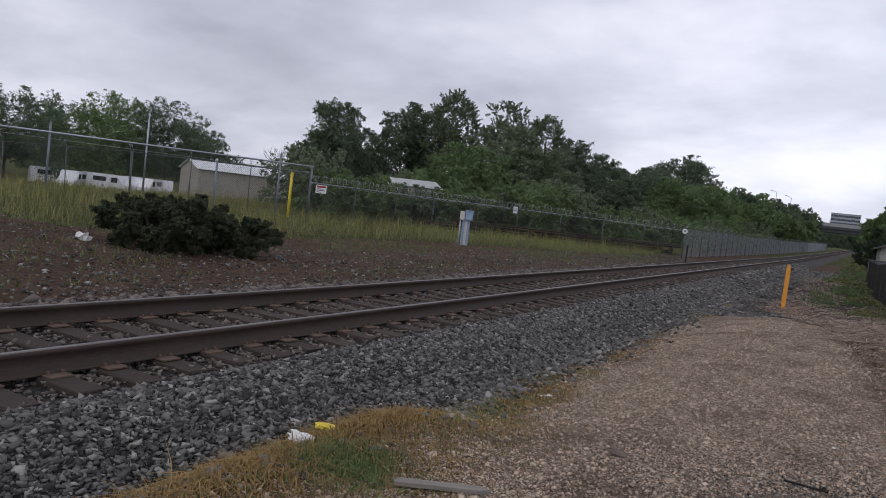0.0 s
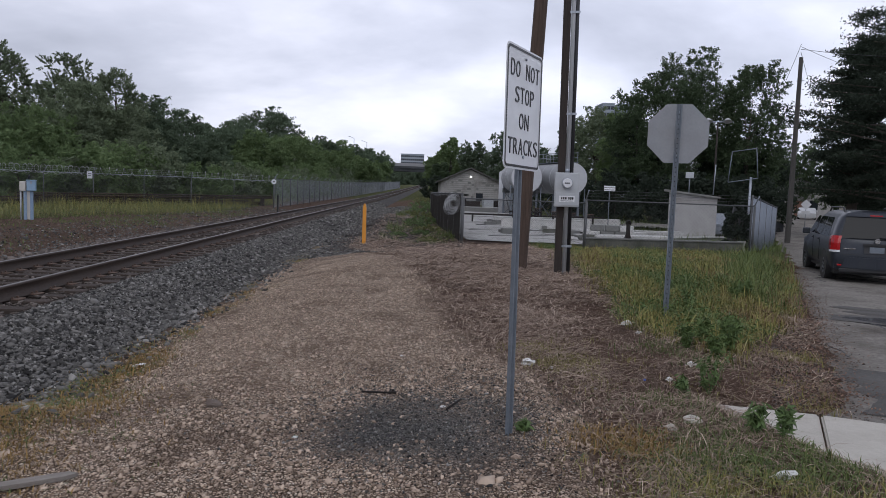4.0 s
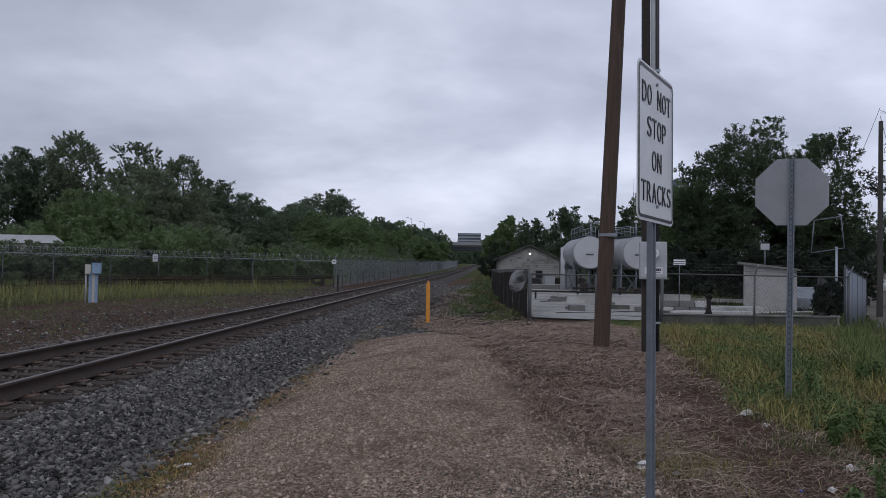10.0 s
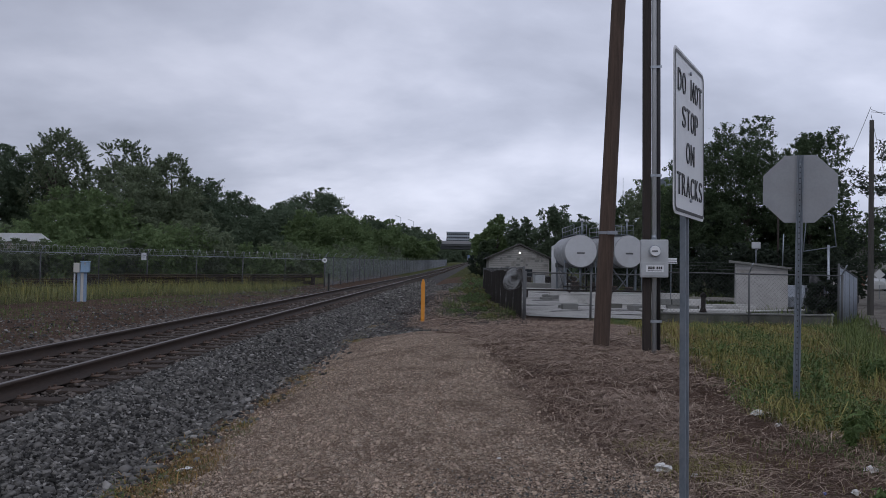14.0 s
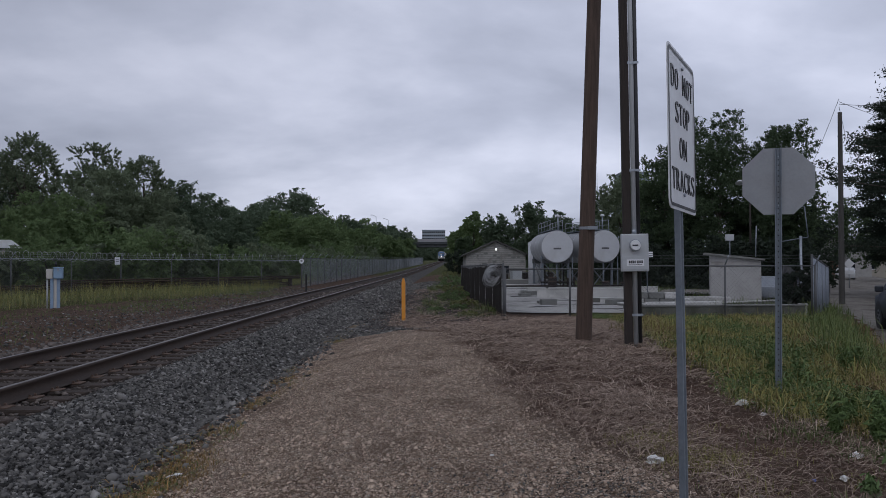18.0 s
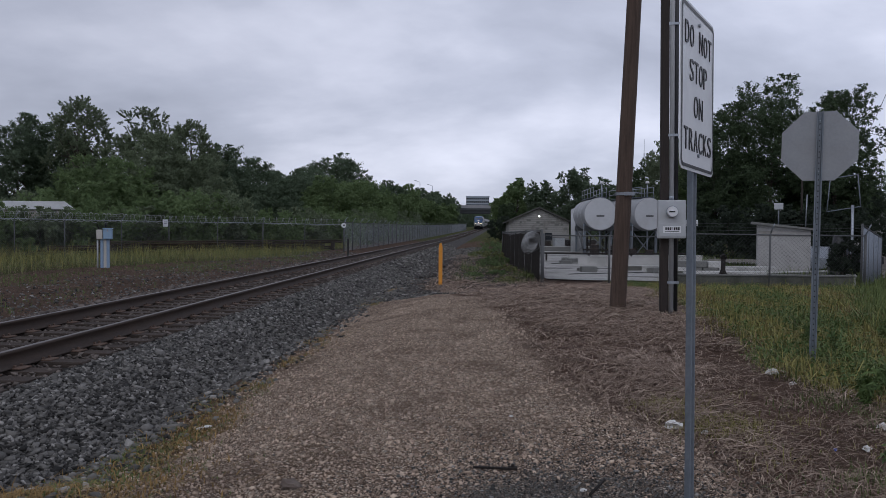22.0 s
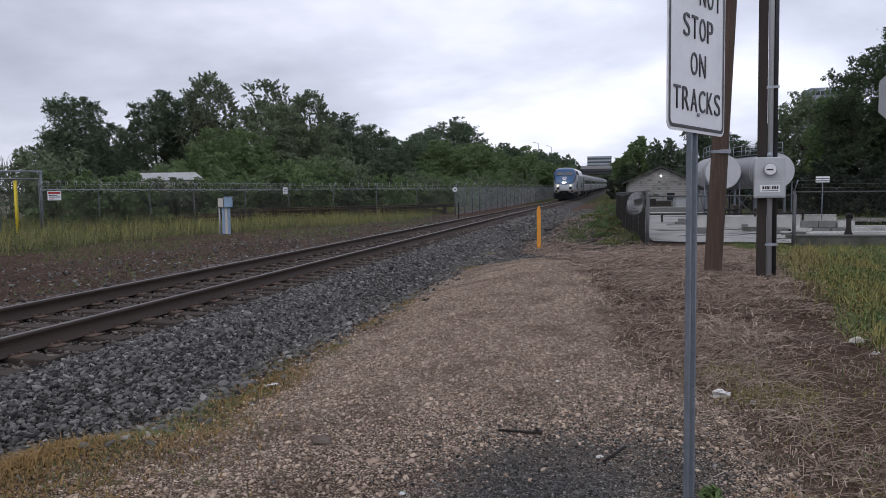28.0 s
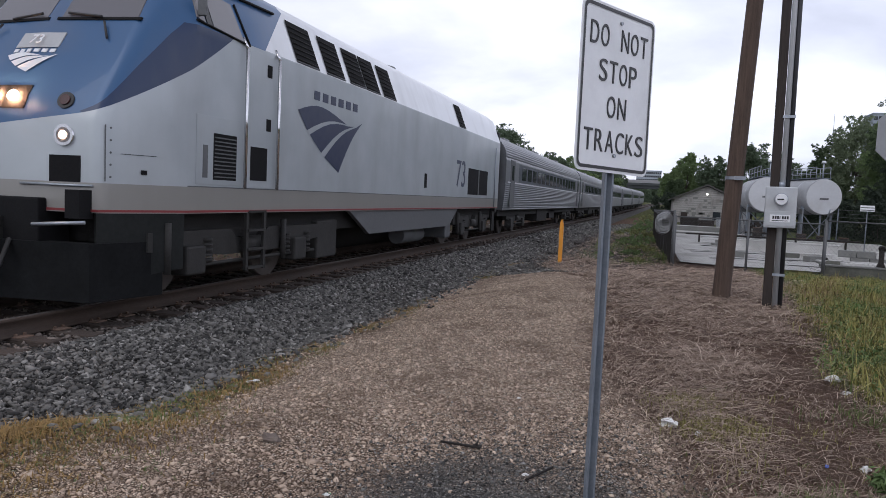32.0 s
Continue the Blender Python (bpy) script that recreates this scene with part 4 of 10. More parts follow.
box(bm, -0.09, 0.13, -0.2185, -0.2172, 1.345, 1.355)
part("label_bars", bm, M["sign_black"], mb)
part("meter_ring", rodded((0.02, -0.20, 1.67), (0.02, -0.235, 1.67), 0.098, n=24), M["galv"], mb, "steel meter ring")
part("meter_glass", rodded((0.02, -0.235, 1.67), (0.02, -0.30, 1.67), 0.088, 0.078, 24), M["sign_white"], mb, "round glass meter cover")
part("meter_dial", boxed(-0.035, 0.055, -0.306, -0.301, 1.66, 1.68), M["sign_black"], mb)
part("top_hub", rodded((0.02, -0.12, 1.86), (0.02, -0.12, 1.93), 0.04, n=12), M["galv"], mb)


def marker_post(x, y, height, w, mat, label, name="marker_post"):
    t = thing(name, pose(x, y, gz(x, y)), label, "marker post")
    h = height
    part("post", prismed([(-w, -0.3), (w, -0.3), (w, h - 0.12), (w * 0.35, h), (-w * 0.35, h), (-w, h - 0.12)], "y", -w * 0.8, w * 0.8), mat, t)
    return t


op = marker_post(-2.16, 16.6, 1.01 - gz(-2.16, 16.6), 0.05, M["orange"], "flat-topped orange utility marker post in gravel")
part("base_pad", boxed(-0.16, 0.16, -0.12, 0.12, -0.05, 0.012, 0.006), M["rock"], op)

# ---- the side street, its concrete gutter and the parked car ----
def street_xy(n, s):
    p = STREET_N * n + STREET_D * s
    return float(p[0]), float(p[1])


def ribbon(name, n0, n1, s0, s1, z, mat, label, cat, ns=8, ss=40, seed=1, ragged=0.25):
    """A sheet lying in the street's own directions, with a ragged left edge."""
    V, F = [], []
    for i in range(ss + 1):
        s = s0 + (s1 - s0) * i / ss
        for j in range(ns + 1):
            f = j / ns
            a = n0 + ragged * noise.noise((s * 0.9, seed, 0)) + 0.5 * ragged * noise.noise((s * 3.1, seed, 5))
            n = a + (n1 - a) * max(f - 1 / ns, 0) / (1 - 1 / ns) - (0.12 if j == 0 else 0)
            x, y = street_xy(n, s)
            V.append((x, y, (z if isinstance(z, float) else z(n, s)) - (0.14 if j == 0 else 0)))
    k = ns + 1
    for i in range(ss):
        for j in range(ns):
            F.append((i * k + j, i * k + j + 1, (i + 1) * k + j + 1, (i + 1) * k + j))
    return tagged(new(name, np_mesh(name, V, F, mat, smooth=True)), label, cat, kind="structure")


def street_z(n, s):
    return -0.155 - 0.03 * min(max((n - 2) / 3, 0), 1) - 0.3 * min(max((s - 3) / 13, 0), 1) - 0.12 * float(step(s, 18, 45))


ribbon("road", 2.0, 9.3, 2.05, 130.0, street_z, M["asphalt"], "cracked bleached asphalt side street", "road", 10, 260, 3, 0.5)
ribbon("road_main", 2.4, 40.0, -14.0, 0.52, -0.17, M["asphalt"], "asphalt road leading over the crossing", "road", 12, 12, 9, 0.1)
ribbon("road_patch", 5.3, 8.4, 6.5, 12.5, lambda n, s: street_z(n, s) + 0.006, M["asphalt_dark"], "darker relaid patch of asphalt", "road", 4, 30, 5, 0.7)
ribbon("road_stain", 2.15, 3.6, 2.3, 4.2, lambda n, s: street_z(n, s) + 0.005, M["asphalt_dark"], "dark gravelly asphalt at the street mouth", "road", 4, 20, 6, 0.5)

ribbon("road_patch_near", 2.5, 6.2, 8.2, 10.4, lambda n, s: street_z(n, s) + 0.007, M["asphalt_dark"], "damp dark patch of worn asphalt", "road", 4, 24, 15, 0.9)
gut = thing("gutter", pose(0, 0, 0), "pale concrete gutter slab across the street mouth", "gutter", kind="structure")
for outline in (((1.08, 1.93), (1.42, 1.6), (1.62, 1.3), (1.83, 1.06), (1.83, 2.04)), ((1.845, 1.05), (2.4, 0.78), (3.2, 0.62), (4.9, 0.55), (4.9, 2.08), (1.845, 2.04)),
                ((4.915, 0.55), (7.9, 0.55), (7.9, 2.08), (4.915, 2.08)), ((7.915, 0.55), (10.9, 0.55), (10.9, 2.08), (7.915, 2.08)), ((10.915, 0.55), (14.0, 0.55), (14.0, 2.08), (10.915, 2.08))):
    bm = prismed([street_xy(a, b) for a, b in outline], "z", -0.32, -0.14)
    bmesh.ops.bevel(bm, geom=list(bm.edges), offset=0.014, segments=2, affect="EDGES")
    part("slab", bm, M["concrete"], gut)
for k, (n, s, rn, rs) in enumerate(((5.0, 6.3, 1.0, 0.28), (4.9, 4.7, 0.25, 0.12), (3.3, 8.4, 0.9, 0.5), (7.3, 5.6, 0.8, 0.2))):
    bm = bmesh.new()
    vs = []
    for i in range(36):
        a = 2 * math.pi * i / 36
        r = 1 + 0.35 * noise.noise((math.cos(a) * 1.5 + k * 7, math.sin(a) * 1.5, 2))
        x, y = street_xy(n + rn * r * math.cos(a), s + rs * r * math.sin(a))
        vs.append(bm.verts.new((x, y, street_z(n, s) + 0.011)))
    bm.faces.new(vs)
    tagged(part("puddle", bm, M["wet"]), "shallow dark rain puddle on the asphalt", "puddle", "puddles in the street")

# cracks that wander over the bleached asphalt
rng_c = np.random.default_rng(61)
lines = []
for k in range(46):
    n, s, a = rng_c.uniform(2.2, 9.0), rng_c.uniform(2.3, 26), rng_c.choice([0.0, 1.57]) + rng_c.normal() * 0.35
    run = []
    for i in range(int(rng_c.uniform(8, 26))):
        if 2.1 < n < 9.2 and s > 2.15:
            x, y = street_xy(n, s)
            run.append((x, y, street_z(n, s) + 0.001))
        a += rng_c.normal() * 0.35
        n, s = n + 0.13 * math.cos(a), s + 0.13 * math.sin(a)
    if len(run) > 3:
        lines.append(run)
V, F = tubes(lines, 0.009, 4)
tagged(part("road_crack", np_mesh("road_crack", V, F, M["conduit_dark"]), M["conduit_dark"]), "dark cracks wandering over the asphalt", "crack", kind="stuff")


def minivan():
    t = thing("minivan", pose(10.5, 12.9, street_z(3.5, 16.5) + 0.004, 0, 0, -20), "dark slate minivan parked at the street's edge, seen from behind", "car")

    def rear(z):
        """How far forward the sloping tailgate lies at a height."""
        return 0.03 * max(0.62 - z, 0) + 0.42 * max(z - 0.98, 0) + 0.5 * max(z - 1.55, 0) + 0.06 * max(0.95 - abs(z - 0.55) * 3, 0) * -1

    def side(z):
        """Half the width at a height."""
        return float(np.interp(z, [0.26, 0.4, 0.62, 0.9, 1.05, 1.35, 1.6, 1.7, 1.76], [0.84, 0.93, 0.968, 0.972, 0.955, 0.86, 0.765, 0.66, 0.44]))

    roof = lambda y: float(np.interp(y, [0, 0.5, 1.3, 2.5, 3.1, 3.95, 4.6, 5.0, 5.12], [1.72, 1.755, 1.775, 1.74, 1.62, 1.10, 0.98, 0.78, 0.6]))
    heights = [0.26, 0.4, 0.62, 0.8, 0.95, 1.05, 1.2, 1.35, 1.5, 1.6, 1.7, 1.76]
    stations = [0.0, 0.04, 0.14, 0.4, 0.8, 1.4, 2.0, 2.6, 3.1, 3.5, 3.95, 4.4, 4.8, 5.05, 5.12]
    bm = bmesh.new()
    rings = []
    for y in stations:
        nip = 1 - 0.10 * max(1 - y / 0.14, 0) ** 2 - 0.22 * max((y - 4.4) / 0.72, 0) ** 2
        top = roof(y)
        half = []
        for z in heights:
            zz = z if top > 1.7 else 0.26 + (z - 0.26) * (top - 0.26) / 1.5
            wide = side(z if top > 1.3 else min(z, 1.0) if z < 1.6 else 1.62) * nip
            back = rear(zz) * max(1 - y / 1.6, 0)
            half.append((wide, y + back, zz))
        ring = [(0, half[0][1] - 0.02, 0.26)] + half + [(0, half[-1][1], half[-1][2] + 0.012)] + [(-a, b, c) for a, b, c in half[::-1]]
        bow = 0.05 * max(1 - y / 0.4, 0)
        rings.append([bm.verts.new((a, b - bow * (1 - (a / 0.98) ** 2), c)) for a, b, c in ring])
    m = len(rings[0])
    for a, b in zip(rings, rings[1:]):
        for i in range(m):
            bm.faces.new((a[i], a[(i + 1) % m], b[(i + 1) % m], b[i])).smooth = True
    half = len(heights)
    for ring in (rings[0], rings[-1]):
        for i in range(1, half):
            bm.faces.new((ring[i], ring[i + 1], ring[m - i - 1], ring[m - i])).smooth = True
        bm.faces.new((ring[half], ring[half + 1], ring[half + 2]))
        bm.faces.new((ring[0], ring[1], ring[m - 1]))
    bmesh.ops.recalc_face_normals(bm, faces=bm.faces)
    part("body", bm, M["car_paint"], t, "dark slate metallic bodywork")

    def on_tail(x, z, out):
        return (x, rear(z) - 0.05 * (1 - (x / 0.98) ** 2) - out, z)

    def tail_sheet(outline, out, n=8):
        """A bowed sheet on the tailgate between two edges given as (half width, height)."""
        (w0, z0), (w1, z1) = outline
        b = bmesh.new()
        g = [[b.verts.new(on_tail((2 * i / n - 1) * (w0 + (w1 - w0) * j / 3), z0 + (z1 - z0) * j / 3, out)) for j in range(4)] for i in range(n + 1)]
        for i in range(n):
            for j in range(3):
                b.faces.new((g[i][j], g[i + 1][j], g[i + 1][j + 1], g[i][j + 1])).smooth = True
        return b

    part("rear_window", tail_sheet(((0.80, 1.10), (0.655, 1.615)), 0.012), M["window_car"], t, "dark tinted rear window")
    part("spoiler", tail_sheet(((0.665, 1.63), (0.62, 1.70)), 0.05), M["car_paint"], t, "tailgate spoiler lip")
    part("brake_light", tail_sheet(((0.14, 1.645), (0.14, 1.67)), 0.056, 2), M["tail_red"], t, "high red brake lamp")
    part("tailgate_seam", tail_sheet(((0.80, 0.70), (0.80, 0.71)), 0.004), M["black_plastic"], t)
    part("wiper", rodded(on_tail(0.05, 1.13, 0.03), on_tail(0.55, 1.12, 0.03), 0.012, n=6), M["black_plastic"], t)
    b = bmesh.new()
    b.faces.new([b.verts.new(on_tail(x, z, 0.016)) for x, z in ((0.50, 1.42), (0.60, 1.41), (0.59, 1.54), (0.51, 1.55))])
    part("sticker", b, M["sign_white"], t, "white paper sticker in the rear window")
    for sx in (-1, 1):
        ring = [(0.80, -0.05), (0.87, -0.052), (0.945, -0.022), (0.992, 0.06), (0.997, 0.24), (0.90, 0.24), (0.80, 0.12)]
        b = bmesh.new()
        rows = [[b.verts.new((sx * (x - tuck), y + fore, z)) for x, y in ring] for z, fore, tuck in ((0.80, 0.0, 0.0), (0.97, 0.0, 0.0), (1.06, 0.03, 0.012), (1.15, 0.07, 0.045))]
        for lo, hi in zip(rows, rows[1:]):
            for i in range(7):
                b.faces.new((lo[i], lo[(i + 1) % 7], hi[(i + 1) % 7], hi[i]))
        b.faces.new(rows[0])
        b.faces.new(rows[-1])
        bmesh.ops.recalc_face_normals(b, faces=b.faces)
        lamp = part("tail_lamp", b, M["tail_red"], t, "red wrap-round tail lamp")
        part("clear_lens", prismed([(sx * x, y - 0.003) for x, y in ring], "z", 0.75, 0.798), M["sign_white"], lamp, "pale lower lens")
        for y0, y1, cut in ((0.62, 1.72, 0.34), (1.80, 2.72, 0.0), (2.80, 3.62, -0.42)):
            b = bmesh.new()
            q = []
            for yy, zz in ((y0, 1.09), (y1, 1.09), (y1 + min(cut, 0), 1.575), (y0 + max(cut, 0), 1.575)):
                q.append(b.verts.new((sx * (side(zz) + 0.008), yy, zz)))
            b.faces.new(q)
            part("side_window", b, M["window_car"], t, "tinted side window")
        for yy in (1.76, 2.76):
            part("door_seam", boxed(sx * 0.968 - 0.008, sx * 0.968 + 0.008, yy - 0.006, yy + 0.006, 0.42, 1.02), M["black_plastic"], t)
        for yy in (1.95, 2.9):
            part("door_handle", boxed(sx * 0.972 - 0.02, sx * 0.972 + 0.02, yy, yy + 0.16, 0.96, 0.99, 0.006), M["black_plastic"], t)
        V, F = tubes([np.array([(sx * 0.63, y, z) for y, z in ((0.65, 1.74), (0.75, 1.83), (1.5, 1.845), (2.3, 1.83), (2.5, 1.73))])], 0.022, 6)
        part("roof_rail", np_mesh("roof_rail", V, F, M["black_plastic"]), M["black_plastic"], t, "black arched roof rail")
        part("mirror", boxed(sx * 1.06 - 0.11, sx * 1.06 + 0.09, 3.30, 3.44, 1.04, 1.21, 0.03), M["car_paint"], t)
        for yy in (0.98, 4.0):
            wheel = part("wheel", rodded((sx * 0.74, yy, 0.335), (sx * 0.955, yy, 0.335), 0.335, n=28), M["rubber"], t, "black tyre")
            part("rim", rodded((sx * 0.95, yy, 0.335), (sx * 0.972, yy, 0.335), 0.23, 0.2, 20), M["galv"], wheel, "grey alloy rim")
            for k in range(6):
                a = k * math.pi / 3
                part("spoke_gap", rodded((sx * 0.972, yy + 0.12 * math.cos(a), 0.335 + 0.12 * math.sin(a)), (sx * 0.976, yy + 0.12 * math.cos(a), 0.335 + 0.12 * math.sin(a)), 0.04, n=6), M["rubber"], wheel)
            part("wheel_arch", rodded((sx * 0.70, yy, 0.37), (sx * 0.972, yy, 0.37), 0.40, n=28), M["black_plastic"], t)
        part("reflector", boxed(sx * 0.80 - 0.05, sx * 0.80 + 0.05, -0.10, -0.07, 0.42, 0.46, 0.006), M["tail_red"], t)
    b = bmesh.new()
    prism(b, [(-0.95, 0.12), (-0.90, 0.0), (-0.6, -0.07), (0, -0.105), (0.6, -0.07), (0.90, 0.0), (0.95, 0.12), (0.9, 0.2), (-0.9, 0.2)], "z", 0.34, 0.66)
    bmesh.ops.bevel(b, geom=list(b.edges), offset=0.03, segments=2, affect="EDGES")
    part("bumper", b, M["car_paint"], t, "painted rear bumper")
    part("bumper_foot", boxed(-0.8, 0.8, -0.06, 0.2, 0.26, 0.36, 0.02), M["black_plastic"], t)
    part("exhaust", rodded((0.62, -0.06, 0.27), (0.62, 0.3, 0.27), 0.035, n=12), M["galv"], t)
    part("plate_recess", tail_sheet(((0.28, 0.74), (0.28, 0.93)), 0.006, 4), M["black_plastic"], t)
    part("plate", boxed(-0.16, 0.16, -0.075, -0.062, 0.755, 0.90, 0.004), M["galv_dull"], t, "grey licence plate without lettering")
    part("plate_garnish", tail_sheet(((0.31, 0.93), (0.31, 0.985)), 0.02, 4), M["black_plastic"], t)
    part("badge", rodded((0, -0.045, 1.045), (0, -0.065, 1.045), 0.06, n=20), M["chrome"], t, "round chrome badge")
    for x0, x1 in ((-0.72, -0.46), (0.50, 0.70)):
        part("badge_bar", boxed(x0, x1, -0.045, -0.03, 0.83, 0.855), M["chrome"], t)
    part("underbody", boxed(-0.85, 0.85, 0.2, 4.9, 0.2, 0.34), M["black_plastic"], t)
    return t


minivan()

# ---- trees ----
def leaves(centres, normals_bias, size, aspect=0.6, rng=RNG, up=0.0):
    """Quads, one a leaf spray, at the given places: arrays of verts and faces."""
    n = len(centres)
    d = rng.normal(size=(n, 3)) * 0.8 + normals_bias
    d[:, 2] += up
    d /= np.linalg.norm(d, axis=1, keepdims=True) + 1e-9
    r = rng.normal(size=(n, 3))
    u = np.cross(d, r)
    u /= np.linalg.norm(u, axis=1, keepdims=True) + 1e-9
    w = np.cross(d, u)
    s = size * rng.uniform(0.6, 1.35, (n, 1))
    u, w = u * s, w * s * aspect
    bend_up = d * s * 0.18
    V = np.stack([centres - u, centres + w * 0.9 + bend_up, centres + u, centres - w * 0.9 + bend_up], 1).reshape(-1, 3)
    F = np.arange(4 * n).reshape(-1, 4)
    return V, F


def sprays(centres, bias, size, rng, up=0.5):
    """Slender three-cornered leaf sprays: arrays of verts and faces."""
    n = len(centres)
    d = rng.normal(size=(n, 3)) * 0.7 + bias
    d[:, 2] += up
    d /= np.linalg.norm(d, axis=1, keepdims=True) + 1e-9
    u = np.cross(d, rng.normal(size=(n, 3)))
    u /= np.linalg.norm(u, axis=1, keepdims=True) + 1e-9
    w = np.cross(d, u)
    s = (size * rng.uniform(0.6, 1.4, n))[:, None]
    V = np.stack([centres - u * s * 1.15, centres + (u * 0.7 + w * 0.5) * s, centres + (u * 0.5 - w * 0.45) * s + d * s * 0.2], 1).reshape(-1, 3)
    return V, np.arange(3 * n).reshape(-1, 3)


def crown_points(count, R, H, base, clumps, rng, gap=0.0, shape=1.0):
    """Places of leaf sprays: rounded boughs filling an uneven crown of radius R from height base to H, each bough a cluster of small leafy twigs."""
    airy = gap > 0.3
    boughs = max(40, clumps // 4)
    k = np.arange(boughs) + rng.uniform(0.2, 0.8)
    up = 1 - 2 * (k + 0.5) / (boughs + 1)
    turn = k * 2.39996 + rng.normal(size=boughs) * 0.35
    flat = np.sqrt(np.clip(1 - up * up, 0, 1))
    d = np.stack([flat * np.cos(turn), flat * np.sin(turn), up], -1)
    mid, half = (base + H) / 2, (H - base) / 2
    lump = 0.95 + 0.10 * np.sin(2 * turn + rng.uniform(0, 6)) * flat + rng.normal(size=boughs) * 0.07
    f = rng.uniform(0.80, 1.0, boughs) * lump
    inner = rng.permutation(boughs)[:boughs // 3]
    f[inner] *= rng.uniform(0.4, 0.8, len(inner))
    c = d * f[:, None] * [R, R, half]
    c[:, :2] *= 1 - 0.30 * shape * np.clip(c[:, 2:3] / half, -0.7, 1)
    rb = rng.uniform(0.15, 0.30, boughs) * min(R, half) * (0.85 if airy else 1.0)
    twigs = 30 if airy else 16
    e = rng.normal(size=(boughs, twigs, 3)) + d[:, None] * 0.5 + [0, 0, 0.35]
    e /= np.linalg.norm(e, axis=-1, keepdims=True)
    spread = rng.uniform(0.45, 1.5 if airy else 1.1, (boughs, twigs, 1))
    tw = c[:, None] + e * spread * rb[:, None, None] * [1.15, 1.15, 0.9]
    rt = rb[:, None] * rng.uniform(0.2, 0.42, (boughs, twigs)) * (0.8 if airy else 1.0)
    keep = rng.uniform(0, 1, (boughs, twigs)) > (0.12 if airy else 0.05)
    weights = (rt ** 1.6 * keep).ravel()
    pick = rng.choice(boughs * twigs, count, p=weights / weights.sum())
    g = rng.normal(size=(count, 3))
    g /= np.linalg.norm(g, axis=1, keepdims=True)
    q = np.clip(np.abs(rng.normal(size=(count, 1))) * 0.45 + 0.15, 0, 1.1)
    reach = rng.uniform(-0.7, 1.5, (count, 1)) * rt.ravel()[pick, None] * (1.5 if airy else 0.7)
    p = tw.reshape(-1, 3)[pick] + g * q * rt.ravel()[pick, None] * [1.2, 1.2, 0.8] * (0.55 if airy else 0.85) + e.reshape(-1, 3)[pick] * reach
    core = rng.uniform(0, 1, count) < (0.0 if airy else 0.34)
    p[core] = c[pick[core] // twigs] * 0.9 + np.clip(rng.normal(size=(core.sum(), 3)), -1.3, 1.3) * rb[pick[core] // twigs, None] * 0.55
    p[:, :2] *= R / np.percentile(np.hypot(p[:, 0], p[:, 1]), 98.5)
    p[:, 2] *= half / np.percentile(p[:, 2], 99.8)
    far = np.hypot(p[:, 0], p[:, 1]) > 1.12 * R
    p[far, :2] *= 0.8
    p[:, 2] = np.minimum(p[:, 2], half * 1.01)
    return p + [0, 0, mid], g * 0.7 + e.reshape(-1, 3)[pick] * 0.5 + [0, 0, 0.1], c + [0, 0, mid]


def trunk_mesh(H, base, r, R, tips, rng, limbs=7):
    bm = bmesh.new()
    top = base + (H - base) * 0.62
    pts = [Vector((rng.normal() * 0.02 * H * (i > 0) * 0.6, rng.normal() * 0.02 * H * (i > 0) * 0.6, top * i / 5 - (0.3 if i == 0 else 0))) for i in range(6)]
    for i in range(5):
        rod(bm, pts[i], pts[i + 1], r * (1 - 0.16 * i) * (1.25 if i == 0 else 1), r * (1 - 0.16 * (i + 1)), 8, False)
    order = rng.permutation(len(tips))[:limbs]
    for k in order:
        p = pts[min(2 + int(k) % 3, 4)]
        q = Vector(tips[k]) * 0.92
        mid = (p + q) / 2 + Vector((0, 0, 0.06 * H))
        rod(bm, p, mid, r * 0.42, r * 0.25, 6, False)
        rod(bm, mid, q, r * 0.25, r * 0.06, 5, False)
    return bm


def tree(x, y, H, R, mat, label, base=None, count=3500, size=0.3, clumps=46, gap=0.0, seed=0, shape=1.0, group="trackside trees", trunk=0.2, name="tree", cat="tree"):
    rng = np.random.default_rng(seed + 1000)
    base = H * 0.22 if base is None else base
    t = thing(name, pose(x, y, gz(x, y)), label, cat, group)
    p, bias, tips = crown_points(count, R, H, base, clumps, rng, gap, shape)
    inner = rng.uniform(0, 1, count) < 0.16
    V, F = sprays(p, bias, np.where(inner, size * 0.95, size * 0.58), rng, 0.25)
    part("trunk", trunk_mesh(H, base, trunk, R, tips, rng, 22 if gap > 0.3 else 9), M["bark"], t, "grey-brown trunk and limbs")
    part("crown", np_mesh("crown", V, F, mat), mat, t, "leafy crown")
    return t


SURVEY = (-0.75, -3.6, 1.45)


def by_bearing(az, dist):
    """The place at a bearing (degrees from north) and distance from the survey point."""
    return SURVEY[0] + dist * math.sin(radians(az)), SURVEY[1] + dist * math.cos(radians(az))


def tree_toward(az, dist, top, width, mat, label, seed, **more):
    """A tree in the direction az, at dist, its top at the elevation top, its crown as wide as width (degrees)."""
    x, y = by_bearing(az, dist)
    H = dist * math.tan(radians(top)) + SURVEY[2] - gz(x, y)
    R = dist * math.tan(radians(width / 2))
    more.setdefault("size", (0.0016 * dist + 0.05) * (0.66 if more.get("gap", 0) > 0.3 else 1.0))
    return tree(x, y, H, R, M[mat], label, seed=seed, **more)


OAK, MAPLE, ELM = "dark leafy broadleaf tree behind the fence", "fresh green leafy tree beside the line", "tall loose-crowned tree with open sprays"
